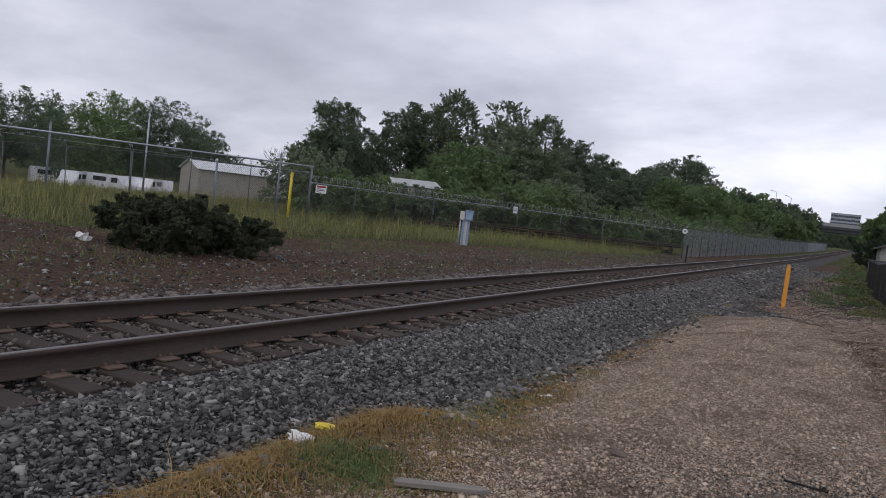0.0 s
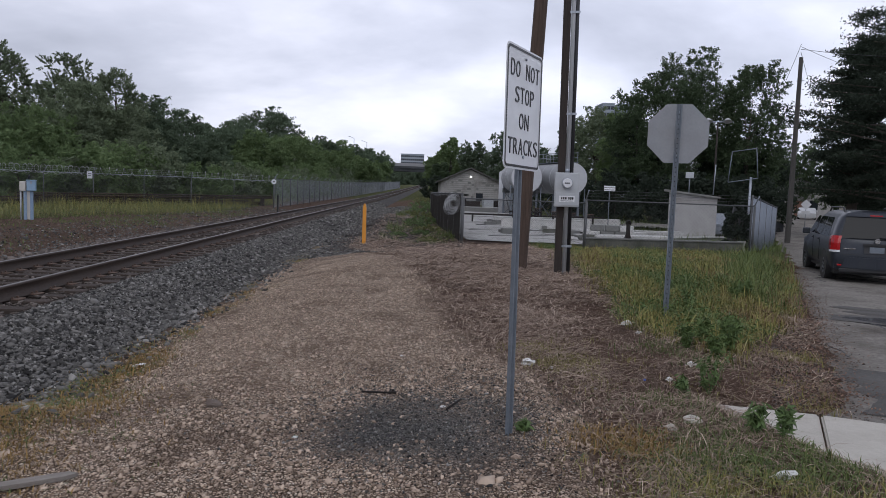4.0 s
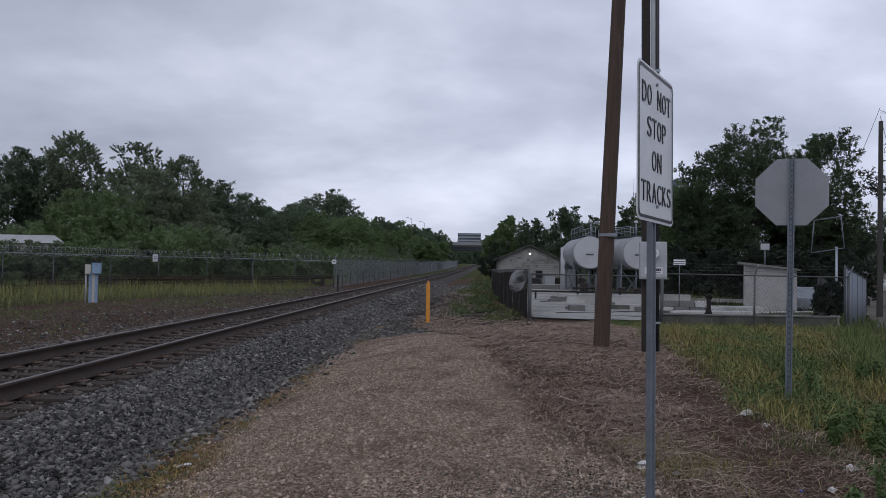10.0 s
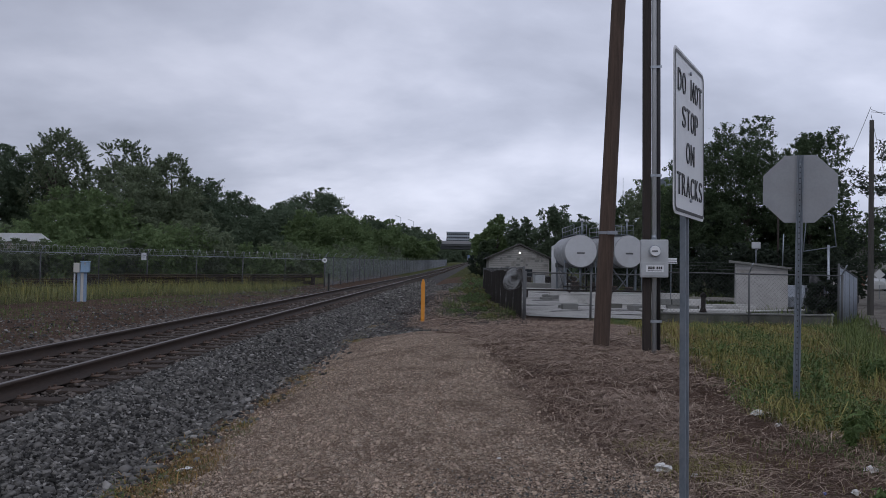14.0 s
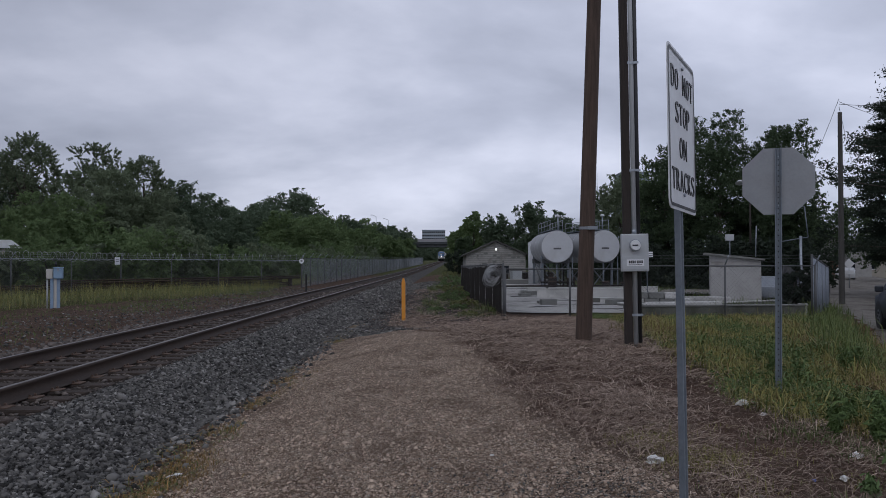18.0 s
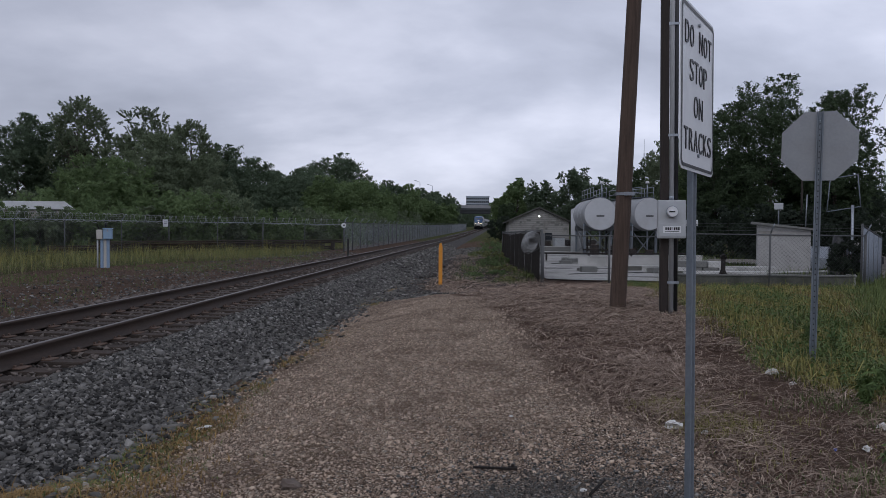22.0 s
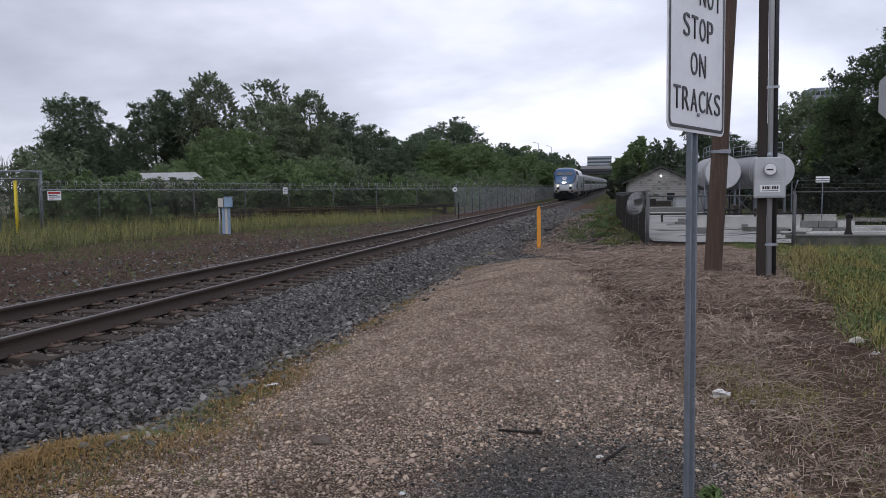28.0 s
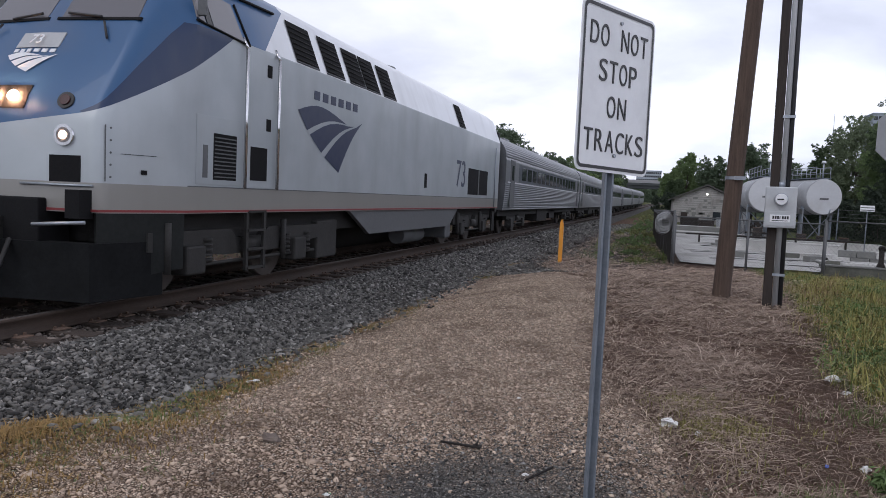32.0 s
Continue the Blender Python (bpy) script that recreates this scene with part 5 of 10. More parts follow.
# direction, distance, top, width, leaf, label, openness, leaf count
WEST_WOOD = [
    (-66, 95, 5.5, 9, "leaf_a", OAK, 0.0, 3000), (-60.5, 100, 4.4, 8, "leaf_a", OAK, 0.05, 3000), (-54.6, 108, 4.9, 6.5, "leaf_b", OAK, 0.05, 3500),
    (-50.4, 110, 5.0, 6, "leaf_a", OAK, 0.05, 3500), (-57, 130, 3.6, 9, "leaf_a", OAK, 0.0, 2500), (-47.6, 125, 3.2, 4.5, "leaf_a", OAK, 0.0, 2200),
    (-38.7, 62, 6.7, 6.0, "leaf_a", OAK, 0.0, 5200), (-36.0, 70, 4.9, 4.5, "leaf_a", OAK, 0.0, 3200),
    (-33.3, 64, 7.4, 4.6, "leaf_a", OAK, 0.05, 4000), (-29.6, 62, 9.0, 4.4, "leaf_c", ELM, 0.5, 2400), (-30.5, 66, 7.0, 6.0, "leaf_a", OAK, 0.05, 4000),
    (-25.2, 62, 8.5, 4.6, "leaf_c", ELM, 0.5, 2400),
]
FENCE_WOOD = [
    (-22.2, 63, 7.7, 4.0, "leaf_c", ELM, 0.45, 2200), (-25.5, 60, 6.6, 8.0, "leaf_c", MAPLE, 0.0, 6000), (-28.0, 54, 4.8, 7.0, "leaf_b", MAPLE, 0.0, 4500),
    (-22.4, 58, 5.2, 6.0, "leaf_c", MAPLE, 0.0, 4500), (-18.2, 72, 5.2, 5.0, "leaf_a", OAK, 0.05, 4200), (-15.4, 86, 4.2, 4.2, "leaf_a", OAK, 0.05, 3600),
    (-16.8, 64, 3.6, 5.2, "leaf_a", OAK, 0.0, 3600), (-11.7, 120, 5.7, 5.0, "leaf_a", OAK, 0.05, 5000), (-14.0, 115, 4.5, 3.0, "leaf_a", OAK, 0.05, 2400),
    (-12.3, 84, 3.9, 4.8, "leaf_b", MAPLE, 0.0, 4600), (-9.4, 110, 3.7, 4.0, "leaf_b", MAPLE, 0.0, 3600), (-8.0, 140, 3.7, 3.4, "leaf_a", OAK, 0.0, 3200),
    (-6.4, 165, 3.4, 3.4, "leaf_b", OAK, 0.0, 3200), (-20.2, 66, 6.0, 4.6, "leaf_a", OAK, 0.0, 4000), (-13.4, 100, 4.4, 4.4, "leaf_a", OAK, 0.0, 3400),
]
LINE_WOOD = [
    (-6.9, 125, 2.6, 3.6, "leaf_b", MAPLE, 0.0, 3000), (-4.9, 195, 3.15, 2.8, "leaf_a", OAK, 0.0, 2800), (-3.7, 225, 2.85, 2.4, "leaf_a", OAK, 0.0, 2400),
    (-4.6, 150, 2.1, 2.8, "leaf_b", MAPLE, 0.0, 2600), (-3.3, 200, 2.0, 1.9, "leaf_b", MAPLE, 0.0, 2000), (-2.75, 255, 2.4, 1.4, "leaf_a", OAK, 0.0, 1600),
    (-2.4, 430, 1.25, 1.8, "leaf_a", OAK, 0.0, 900), (-1.7, 640, 1.45, 1.4, "leaf_a", OAK, 0.0, 900), (-1.0, 660, 1.4, 1.4, "leaf_a", OAK, 0.0, 900), (-0.2, 690, 1.4, 1.4, "leaf_a", OAK, 0.0, 900), (0.5, 700, 1.4, 1.5, "leaf_a", OAK, 0.0, 900),
    (1.1, 720, 1.2, 1.2, "leaf_a", OAK, 0.0, 700),
]
for k, (az, d, top, w, leaf, label, gap, count) in enumerate(WEST_WOOD + FENCE_WOOD + LINE_WOOD):
    tree_toward(az, d, top, w * 1.22, leaf, label, k, gap=gap, count=int(count * (9.0 if gap < 0.3 else 19)), base=d * math.tan(radians(top)) * (0.42 if gap > 0.3 else 0.06), shape=0.4 if gap < 0.3 else 1.5, clumps=240 if gap < 0.3 else 130)
YARD_WOOD = [
    (1.35, 235, 2.6, 1.9, "leaf_b", OAK, 0.0, 2200), (2.4, 170, 3.95, 2.6, "leaf_b", OAK, 0.0, 3000), (4.4, 165, 3.7, 2.9, "leaf_a", OAK, 0.0, 3000),
    (1.75, 150, 2.0, 1.7, "leaf_d", OAK, 0.0, 2200), (6.9, 140, 4.7, 3.4, "leaf_a", OAK, 0.08, 3600), (8.9, 135, 4.0, 3.2, "leaf_a", OAK, 0.05, 3000),
    (11.5, 120, 3.6, 4.0, "leaf_d", OAK, 0.0, 3200), (13.8, 95, 6.5, 5.4, "leaf_c", OAK, 0.0, 4200), (15.6, 88, 6.6, 4.6, "leaf_b", OAK, 0.0, 3600), (11.9, 100, 5.3, 3.4, "leaf_d", OAK, 0.05, 2400),
]
STREET_WOOD = [
    (17.0, 76, 8.9, 5.6, "leaf_d", "broad dark oak behind the fuel yard", 0.05, 4200), (20.4, 72, 10.5, 8.6, "leaf_d", "broad dark oak behind the fuel yard", 0.05, 8000), (24.6, 70, 9.5, 5.8, "leaf_d", "broad dark oak behind the fuel yard", 0.05, 4600),
    # the two low oaks wear the pine colour as painted under-canopy shade
    (18.5, 76, 5.2, 9.0, "leaf_pine_and_shade", OAK, 0.0, 5000), (24.2, 74, 4.6, 7.0, "leaf_pine_and_shade", OAK, 0.0, 4400), (28.2, 105, 4.2, 5.0, "leaf_d", OAK, 0.0, 2600),
    (44.0, 50, 9.0, 9.0, "leaf_d", OAK, 0.0, 3600), (40.0, 68, 6.0, 9.0, "leaf_d", OAK, 0.0, 3600), (33.0, 85, 4.4, 9.0, "leaf_d", OAK, 0.0, 3600),
]
for k, (az, d, top, w, leaf, label, gap, count) in enumerate(YARD_WOOD + STREET_WOOD):
    tree_toward(az, d, top, w, leaf, label, 200 + k, gap=gap, count=int(count * 9.0), base=d * math.tan(radians(top)) * 0.08, group="trees behind the yard", clumps=250, shape=0.1)


def bare_tree(x, y, H, seed):
    """A dead tree of forking bare limbs."""
    rng = np.random.default_rng(seed)
    t = thing("bare_tree", pose(x, y, gz(x, y)), "leafless grey dead tree at the edge of the wood", "tree")
    bm = bmesh.new()

    def fork(p, d, length, r, depth):
        q = p + d * length
        rod(bm, p, q, r, r * 0.62, 5, False)
        if depth:
            for _ in range(3):
                e = (d + Vector(rng.normal(size=3)) * 0.42 + Vector((0, 0, 0.12))).normalized()
                fork(p.lerp(q, rng.uniform(0.6, 1.0)), e, length * rng.uniform(0.5, 0.78), r * 0.55, depth - 1)

    fork(Vector((0, 0, -0.2)), Vector((0.04, 0, 1)), H * 0.42, 0.13, 4)
    part("limbs", bm, M["bark"], t)
    return t


bare_tree(*by_bearing(-42.6, 60), 5.6, 77)
bare_tree(*by_bearing(-41.7, 63), 4.6, 78)


def pine(x, y, H, seed, r=5.0):
    rng = np.random.default_rng(seed)
    t = thing("pine_tree", pose(x, y, gz(x, y)), "tall dark spreading pine beside the street", "tree", "pines beside the street")
    bm = bmesh.new()
    rod(bm, (0, 0, -0.3), (0.1, 0.05, H * 0.55), 0.34, 0.24, 10, False)
    rod(bm, (0.1, 0.05, H * 0.55), (0.1, 0.1, H * 0.97), 0.24, 0.05, 8, False)
    P, B = [], []
    for k in range(72):
        f = 0.18 + 0.80 * k / 72
        a = k * 2.4 + rng.normal() * 0.3
        reach = r * (1.02 - f ** 2.4 * 0.72) * rng.uniform(0.5, 1.1) * (0.75 if f < 0.3 else 1)
        p = Vector((0.1, 0.05, H * f))
        q = p + Vector((math.cos(a) * reach, math.sin(a) * reach, reach * rng.uniform(-0.02, 0.3)))
        rod(bm, p, q, 0.07 * (1.2 - f), 0.02, 5, False)
        for j in range(6):
            g = 0.28 + 0.72 * (j + 1) / 6
            c = np.array(p.lerp(q, g)) + rng.normal(size=3) * [0.35, 0.35, 0.12]
            m = 130
            e = rng.normal(size=(m, 3)) * [0.42, 0.42, 0.13] * (0.45 + 0.07 * r)
            P.append(c + e)
            B.append(e * 0.5 + [0, 0, 0.35])
    P = np.concatenate(P)
    V, F = sprays(P, np.concatenate(B), np.full(len(P), 0.085), rng, 0.2)
    part("trunk", bm, M["bark"], t, "straight brown trunk with bare lower limbs")
    part("crown", np_mesh("crown", V, F, M["leaf_pine_and_shade"]), M["leaf_pine_and_shade"], t, "dark layered needle crown")
    return t


x, y = by_bearing(34.6, 44)
pine(x, y, 44 * math.tan(radians(13.5)) + 1.6, 31, 6.0)
x, y = by_bearing(31.6, 50)
pine(x, y, 50 * math.tan(radians(11.6)) + 1.6, 32, 3.0)
x, y = by_bearing(38.6, 43)
pine(x, y, 43 * math.tan(radians(13.2)) + 1.6, 33, 4.6)


def shrub(x, y, H, R, mat, label, seed, count=900, size=0.12, group="", clumps=18, squash=1.0):
    rng = np.random.default_rng(seed)
    t = thing("shrub", pose(x, y, gz(x, y)), label, "shrub", group)
    p, bias, tips = crown_points(count, R, H, -0.1 * H, clumps, rng, 0.0, 0.6)
    p[:, 1] *= squash
    p[:, 2] = np.abs(p[:, 2])
    V, F = sprays(p, bias, np.full(count, size), rng, 0.5)
    bm = bmesh.new()
    for k in range(7):
        q = Vector(tips[k]) * 0.8
        rod(bm, (0.1 * math.cos(k), 0.1 * math.sin(k), -0.1), (q.x, q.y * squash, max(q.z, 0.1)), 0.025, 0.008, 5, False)
    part("stem", bm, M["bark"], t)
    part("foliage", np_mesh("foliage", V, F, mat), mat, t)
    return t


# undergrowth behind the left fence, seen through the wire
rng = np.random.default_rng(5)
HEDGE = [(-40.5, 40), (-38, 40), (-35.5, 41), (-33.5, 51), (-30.5, 50), (-28, 44), (-26, 46), (-24, 48), (-22, 50), (-20, 51), (-18, 53), (-16, 56), (-14.2, 58), (-12.6, 62), (-11, 68), (-9.6, 76), (-8.3, 86), (-7.2, 98), (-6.2, 112)]
for k, (az, d) in enumerate(HEDGE):
    x, y = by_bearing(az, d + rng.uniform(0, 3))
    shrub(x, y, 2.6 + rng.uniform(0, 1.6), 2.5 + rng.uniform(0, 0.8), M["leaf_b" if k % 3 else "leaf_c"], "green undergrowth shrub behind the chain-link fence", 300 + k, 5200, 0.12, "undergrowth behind the fence")
for k, (az, d) in enumerate([(10.5, 78), (13, 74), (15.5, 66), (18, 62), (20.5, 60), (23, 60), (25.5, 62), (33.5, 66), (35.5, 62), (37.5, 60), (39.5, 58), (42, 56), (44.5, 54), (3.2, 122), (1.2, 126)]):
    x, y = by_bearing(az, d)
    # shade beneath the yard trees is put into the shrubs' leaf colour
    shrub(x, y, 4.2, 3.0, M["leaf_pine_and_shade"], "overgrown shrub at the yard's edge, canopy shade in its colour", 340 + k, 5200, 0.16, "shrubs behind the yard")

for k, (az, d) in enumerate(((-31.0, 45.5), (-32.4, 45), (-33.8, 45.5))):
    x, y = by_bearing(az, d)
    shrub(x, y, 2.5, 1.7, M["leaf_c"], "low green shrub before the white-roofed shed", 380 + k, 6500, 0.09, "shrubs before the shed")

# the large dusty bush across the track
for k, (x, y, h, r) in enumerate([(-12.0, 5.0, 1.0, 1.15), (-12.0, 7.0, 0.8, 1.05), (-12.6, 6.0, 1.1, 1.2)]):
    shrub(x, y, h, r, M["leaf_bush"], "low dusty dark green bush across the track", 360 + k, 20000, 0.045, "dusty bush clump", 26)

# ---- the far wooded ridge ----
def ridge(name, az0, az1, dist, h0, seed):
    V, F = [], []
    n = 120
    for i in range(n + 1):
        az = az0 + (az1 - az0) * i / n
        x, y = by_bearing(az, dist)
        h = h0 * (0.8 + 0.35 * noise.noise((az * 0.35, seed, 0)) + 0.12 * noise.noise((az * 2.3, seed, 3)))
        x2, y2 = by_bearing(az, dist + 60)
        V += [(x, y, -2), (x, y, h * 0.7), (x2, y2, h), (x2, y2, -2)]
    for i in range(n):
        for j in range(3):
            F.append((4 * i + j, 4 * i + 4 + j, 4 * i + 5 + j, 4 * i + 1 + j))
    return tagged(new(name, np_mesh(name, V, F, M["hill"])), "far wooded ridge on the skyline", "ridge", kind="structure")


ridge("backdrop_ridge_west", -130, -30, 420, 15, 1)
ridge("backdrop_ridge_north", -32, 20, 900, 20, 2)
ridge("backdrop_ridge_east", 18, 120, 300, 10, 3)
ridge("backdrop_ridge_south", 118, 232, 300, 12, 4)

shrub(10.5, 20.8, 1.65, 0.52, M["leaf_pine_and_shade"], "narrow dark evergreen shrub in the yard corner", 395, 9000, 0.055, "", 40)

# ---- chain-link fences ----
def wire_panel(length, height, pitch, r):
    """Arrays for diamond mesh in the x-z plane, from x = 0 to length."""
    lines = []
    for k in range(int((length + height) / pitch) + 1):
        a = k * pitch
        x0, z0 = (a, 0.0) if a <= length else (length, a - length)
        x1, z1 = (a - height, height) if a - height >= 0 else (0.0, a)
        if abs(x0 - x1) > 1e-3:
            lines.append([(x0, 0.0, z0), (x1, 0.0, z1)])
            lines.append([(length - x0, 0.004, z0), (length - x1, 0.004, z1)])
    return tubes(lines, r, 3)


def coil(length, r, pitch, z, n=12):
    m = int(length / pitch * n)
    s = np.arange(m + 1) / n
    p = np.stack([s * pitch, r * np.sin(2 * np.pi * s), z + r * np.cos(2 * np.pi * s)], -1)
    return p


def fence_run(p, q, height, label, spacing=3.0, pitch=0.09, wire=0.004, mat="chain", razor=True, slats=None, gap=0.1, arms=True, top_rail=True, post_r=0.024, group=""):
    p, q = np.array(p, float), np.array(q, float)
    L = float(np.linalg.norm(q - p))
    ang = math.degrees(math.atan2(q[1] - p[1], q[0] - p[0]))
    za, zb = gz(*p), gz(*q)
    tilt = math.degrees(math.asin((zb - za) / L))
    t = thing("chain_link_fence", pose(p[0], p[1], za, 0, 0, ang) @ pose(0, 0, 0, 0, -tilt, 0), label, "fence", group)
    n = max(1, round(L / spacing))
    for i in range(n + 1):
        x = L * i / n
        post = part("post", rodded((x, 0, -0.3), (x, 0, height + 0.04), post_r * (1.3 if i in (0, n) else 1), n=8), M["frame_steel"], t)
        if arms:
            part("arm", rodded((x, 0, height + 0.03), (x + 0.02, -0.24, height + 0.33), 0.02, n=5), M["galv"], post)
    if top_rail:
        part("top_rail", rodded((0, 0, height), (L, 0, height), 0.02, n=8), M["galv" if razor else "frame_steel"], t, "galvanised top rail")
    V, F = wire_panel(L, height - gap, pitch, wire)
    V[:, 2] += gap
    m = part("wire_mesh", np_mesh("wire_mesh", V, F, M[mat]), M[mat], t, "diamond wire mesh")
    m["kind"] = "stuff"
    if arms:
        lines = [[(0, -0.08 - 0.07 * k, height + 0.12 + 0.1 * k), (L, -0.08 - 0.07 * k, height + 0.12 + 0.1 * k)] for k in range(3)]
        V, F = tubes(lines, 0.004, 3)
        strand = M["razor" if razor else "frame_steel"]
        b = part("barbed_wire", np_mesh("barbed_wire", V, F, strand), strand, t, "strands of barbed wire")
        b["kind"] = "stuff"
    if razor:
        V, F = tubes([coil(L, 0.23, 0.42, height + 0.14) + 0.035 * np.sin(np.arange(int(L / 0.42 * 12) + 1)[:, None] * [0.37, 0.23, 0.31])], 0.0125, 3)
        part("razor_coil", np_mesh("razor_coil", V, F, M["razor"]), M["razor"], t, "looping coil of razor wire")
    if slats:
        k = int(L / 0.085)
        xs = np.arange(k) * L / k
        V = np.stack([np.stack([xs, 0 * xs - 0.008, 0 * xs + gap], -1), np.stack([xs + 0.066, 0 * xs - 0.008, 0 * xs + gap], -1), np.stack([xs + 0.066, 0 * xs - 0.008, 0 * xs + height - 0.05], -1), np.stack([xs, 0 * xs - 0.008, 0 * xs + height - 0.05], -1)], 1)
        B = V.copy()
        B[:, :, 1] += 0.006
        V = np.concatenate([V, B], 1).reshape(-1, 3)
        F = np.concatenate([np.arange(k)[:, None] * 8 + f for f in ([0, 1, 2, 3], [5, 4, 7, 6], [0, 4, 5, 1], [3, 2, 6, 7], [0, 3, 7, 4], [1, 5, 6, 2])])
        s = part("slats", np_mesh("slats", V, F, M[slats]), M[slats], t, "woven upright privacy slats")
        s["kind"] = "stuff"
    return t


FENCE_LABEL = "tall chain-link fence topped with razor wire along the line"
FENCE = [(-46.0, 12.5), (-31.0, 19.0), (-23.3, 22.8), (-21.2, 31.0), (-19.3, 38.4), (-14.7, 41.5), (-10.2, 44.5)]
for k, (a, b) in enumerate(zip(FENCE, FENCE[1:])):
    fence_run(a, b, 1.78 if k > 1 else 2.2, FENCE_LABEL, 3.2, 0.10, 0.004, razor=k >= 2, arms=True, group="fence along the line")
LINE = [(-10.2, 44.5), (-10.0, 75.0), (-9.5, 110.0), (-8.3, 160.0), (-6.7, 230.0)]
for k, (a, b) in enumerate(zip(LINE, LINE[1:])):
    fence_run(a, b, 1.95, "chain-link fence with fine grey mesh along the line", 3.0 if k < 2 else 6.0, (0.06, 0.09, 0.14, 0.25)[k], (0.0017, 0.0027, 0.0045, 0.0085)[k], "chain_blue", razor=False, arms=True, gap=0.05, post_r=0.034, group="grey mesh fence along the line")

# old rails lying behind the fence
for k, (a, b, z) in enumerate((((-24.0, 31.5), (-11.5, 47.0), 0.2), ((-23.0, 32.5), (-12.0, 46.8), 0.42), ((-21.5, 34.5), (-10.9, 47.5), 0.62), ((-22.0, 36.0), (-13.0, 47.0), 0.3))):
    zz = gz(*a) + z
    t = thing("old_rail", pose(a[0], a[1], zz), "rust-brown old rail stacked behind the fence", "steel rail", "old rails behind the fence")
    dx, dy = b[0] - a[0], b[1] - a[1]
    part("head", rodded((0, 0, 0), (dx, dy, 0), 0.04, n=6), M["rail_side"], t)
    part("foot", rodded((0, 0, -0.12), (dx, dy, -0.12), 0.06, n=4), M["rail_side"], t)
    for f in (0.05, 0.35, 0.65, 0.95):
        part("support", boxed(dx * f - 0.12, dx * f + 0.12, dy * f - 0.12, dy * f + 0.12, -z - 0.1, -0.15), M["wood_dark"], t)


def board(x, y, z, w, h, rz, name, label, mat="sign_white", bars=(), cat="sign", thick=0.006):
    t = thing(name, pose(x, y, z, 0, 0, rz), label, cat)
    part("panel", boxed(-w / 2, w / 2, -thick, 0, -h / 2, h / 2, 0.002), M[mat], t)
    for x0, x1, z0, z1, m in bars:
        part("print_bar", boxed(x0, x1, -thick - 0.003, -thick - 0.0005, z0, z1), M[m], t)
    return t


rw = (-0.22, 0.22, 0.07, 0.16, "red")
board(-22.75, 23.0, 1.46, 0.5, 0.38, 44, "warning_sign", "white warning sign with a red heading on the fence", bars=(rw, (-0.2, 0.1, 0.0, 0.03, "sign_black"), (-0.2, 0.2, -0.07, -0.04, "sign_black"), (-0.2, 0.0, -0.15, -0.12, "red")))
board(-19.25, 37.83, 1.62, 0.42, 0.42, 75, "fence_sign", "small square white notice on the fence", bars=((-0.14, 0.14, 0.05, 0.08, "frame_steel"), (-0.14, 0.1, -0.05, -0.02, "frame_steel")))
t = thing("round_sign", pose(-10.18, 44.3, 1.58, 0, 0, 20), "small round white plate on the fence post", "sign")
part("disc", rodded((0, -0.06, 0), (0, -0.075, 0), 0.16, n=20), M["sign_white"], t)
part("mark", boxed(-0.06, 0.06, -0.08, -0.0765, -0.03, 0.05), M["frame_steel"], t)
mk = thing("marker_post", pose(-9.15, 40.4, gz(-9.15, 40.4)), "thin dark trackside marker stake", "marker post")
part("stake", boxed(-0.05, 0.05, -0.04, 0.04, -0.3, 1.05, 0.01), M["black_plastic"], mk)

# yellow gate post, gate pipes and a light pole by the far yard
yx, yy = by_bearing(-41.9, 35)
t = thing("bollard", pose(yx, yy, gz(yx, yy)), "tall yellow painted steel gate post", "bollard")
part("pipe", rodded((0, 0, -0.3), (0, 0, 2.12), 0.07, n=14), M["yellow"], t)
part("cap", rodded((0, 0, 2.12), (0, 0, 2.15), 0.08, 0.03, 14), M["yellow"], t)
for az, d, h in ((-40.4, 36, 2.6), (-42.9, 33.5, 2.9), (-58.7, 34.0, 2.9), (-47.5, 34.0, 2.2)):
    x, y = by_bearing(az, d)
    t = thing("gate_post", pose(x, y, gz(x, y)), "plain galvanised pipe gate post", "gate post", "gate posts of the far yard")
    part("pipe", rodded((0, 0, -0.3), (0, 0, h), 0.045, n=10), M["galv_dull"], t)
    part("cap", rodded((0, 0, h), (0, 0, h + 0.03), 0.05, 0.02, 10), M["galv_dull"], t)
xa, ya = by_bearing(-62.0, 34.0)
xb, yb = by_bearing(-40.3, 36)
t = thing("overhead_rail", pose(0, 0, 0), "long galvanised pipe rail over the gateway", "gate rail")
part("pipe", rodded((xa, ya, 2.45), (xb, yb, 2.5), 0.04, n=8), M["galv"], t)
part("lower_wire", rodded((xa, ya, 2.2), (xb, yb, 2.2), 0.006, n=4), M["razor"], t)
lx, ly = by_bearing(-52.2, 46)
t = thing("lamp_pole", pose(lx, ly, gz(lx, ly)), "slender pale steel yard light pole", "lamp pole")
part("shaft", rodded((0, 0, -0.3), (0, 0, 4.9), 0.06, 0.045, 10), M["galv"], t)
part("lamp_arm", rodded((0, 0, 4.8), (0.12, 0, 4.98), 0.05, n=8), M["galv"], t)

# signal case on blue posts across the track
bc = thing("signal_case", pose(-14.5, 22.17, gz(-14.5, 22.17), 0, 0, 20), "pale blue trackside cable cases on twin posts", "signal case")
for sx in (-0.10, 0.10):
    part("post", boxed(sx - 0.05, sx + 0.05, -0.05, 0.05, -0.3, 1.12, 0.01), M["post_blue"], bc, "pale blue steel post")
part("gap_plate", boxed(-0.05, 0.05, -0.02, 0.02, 0.0, 1.1), M["box_cream"], bc)
part("case", boxed(-0.04, 0.25, -0.17, 0.06, 1.02, 1.38, 0.03), M["box_blue"], bc, "pale blue cast case")
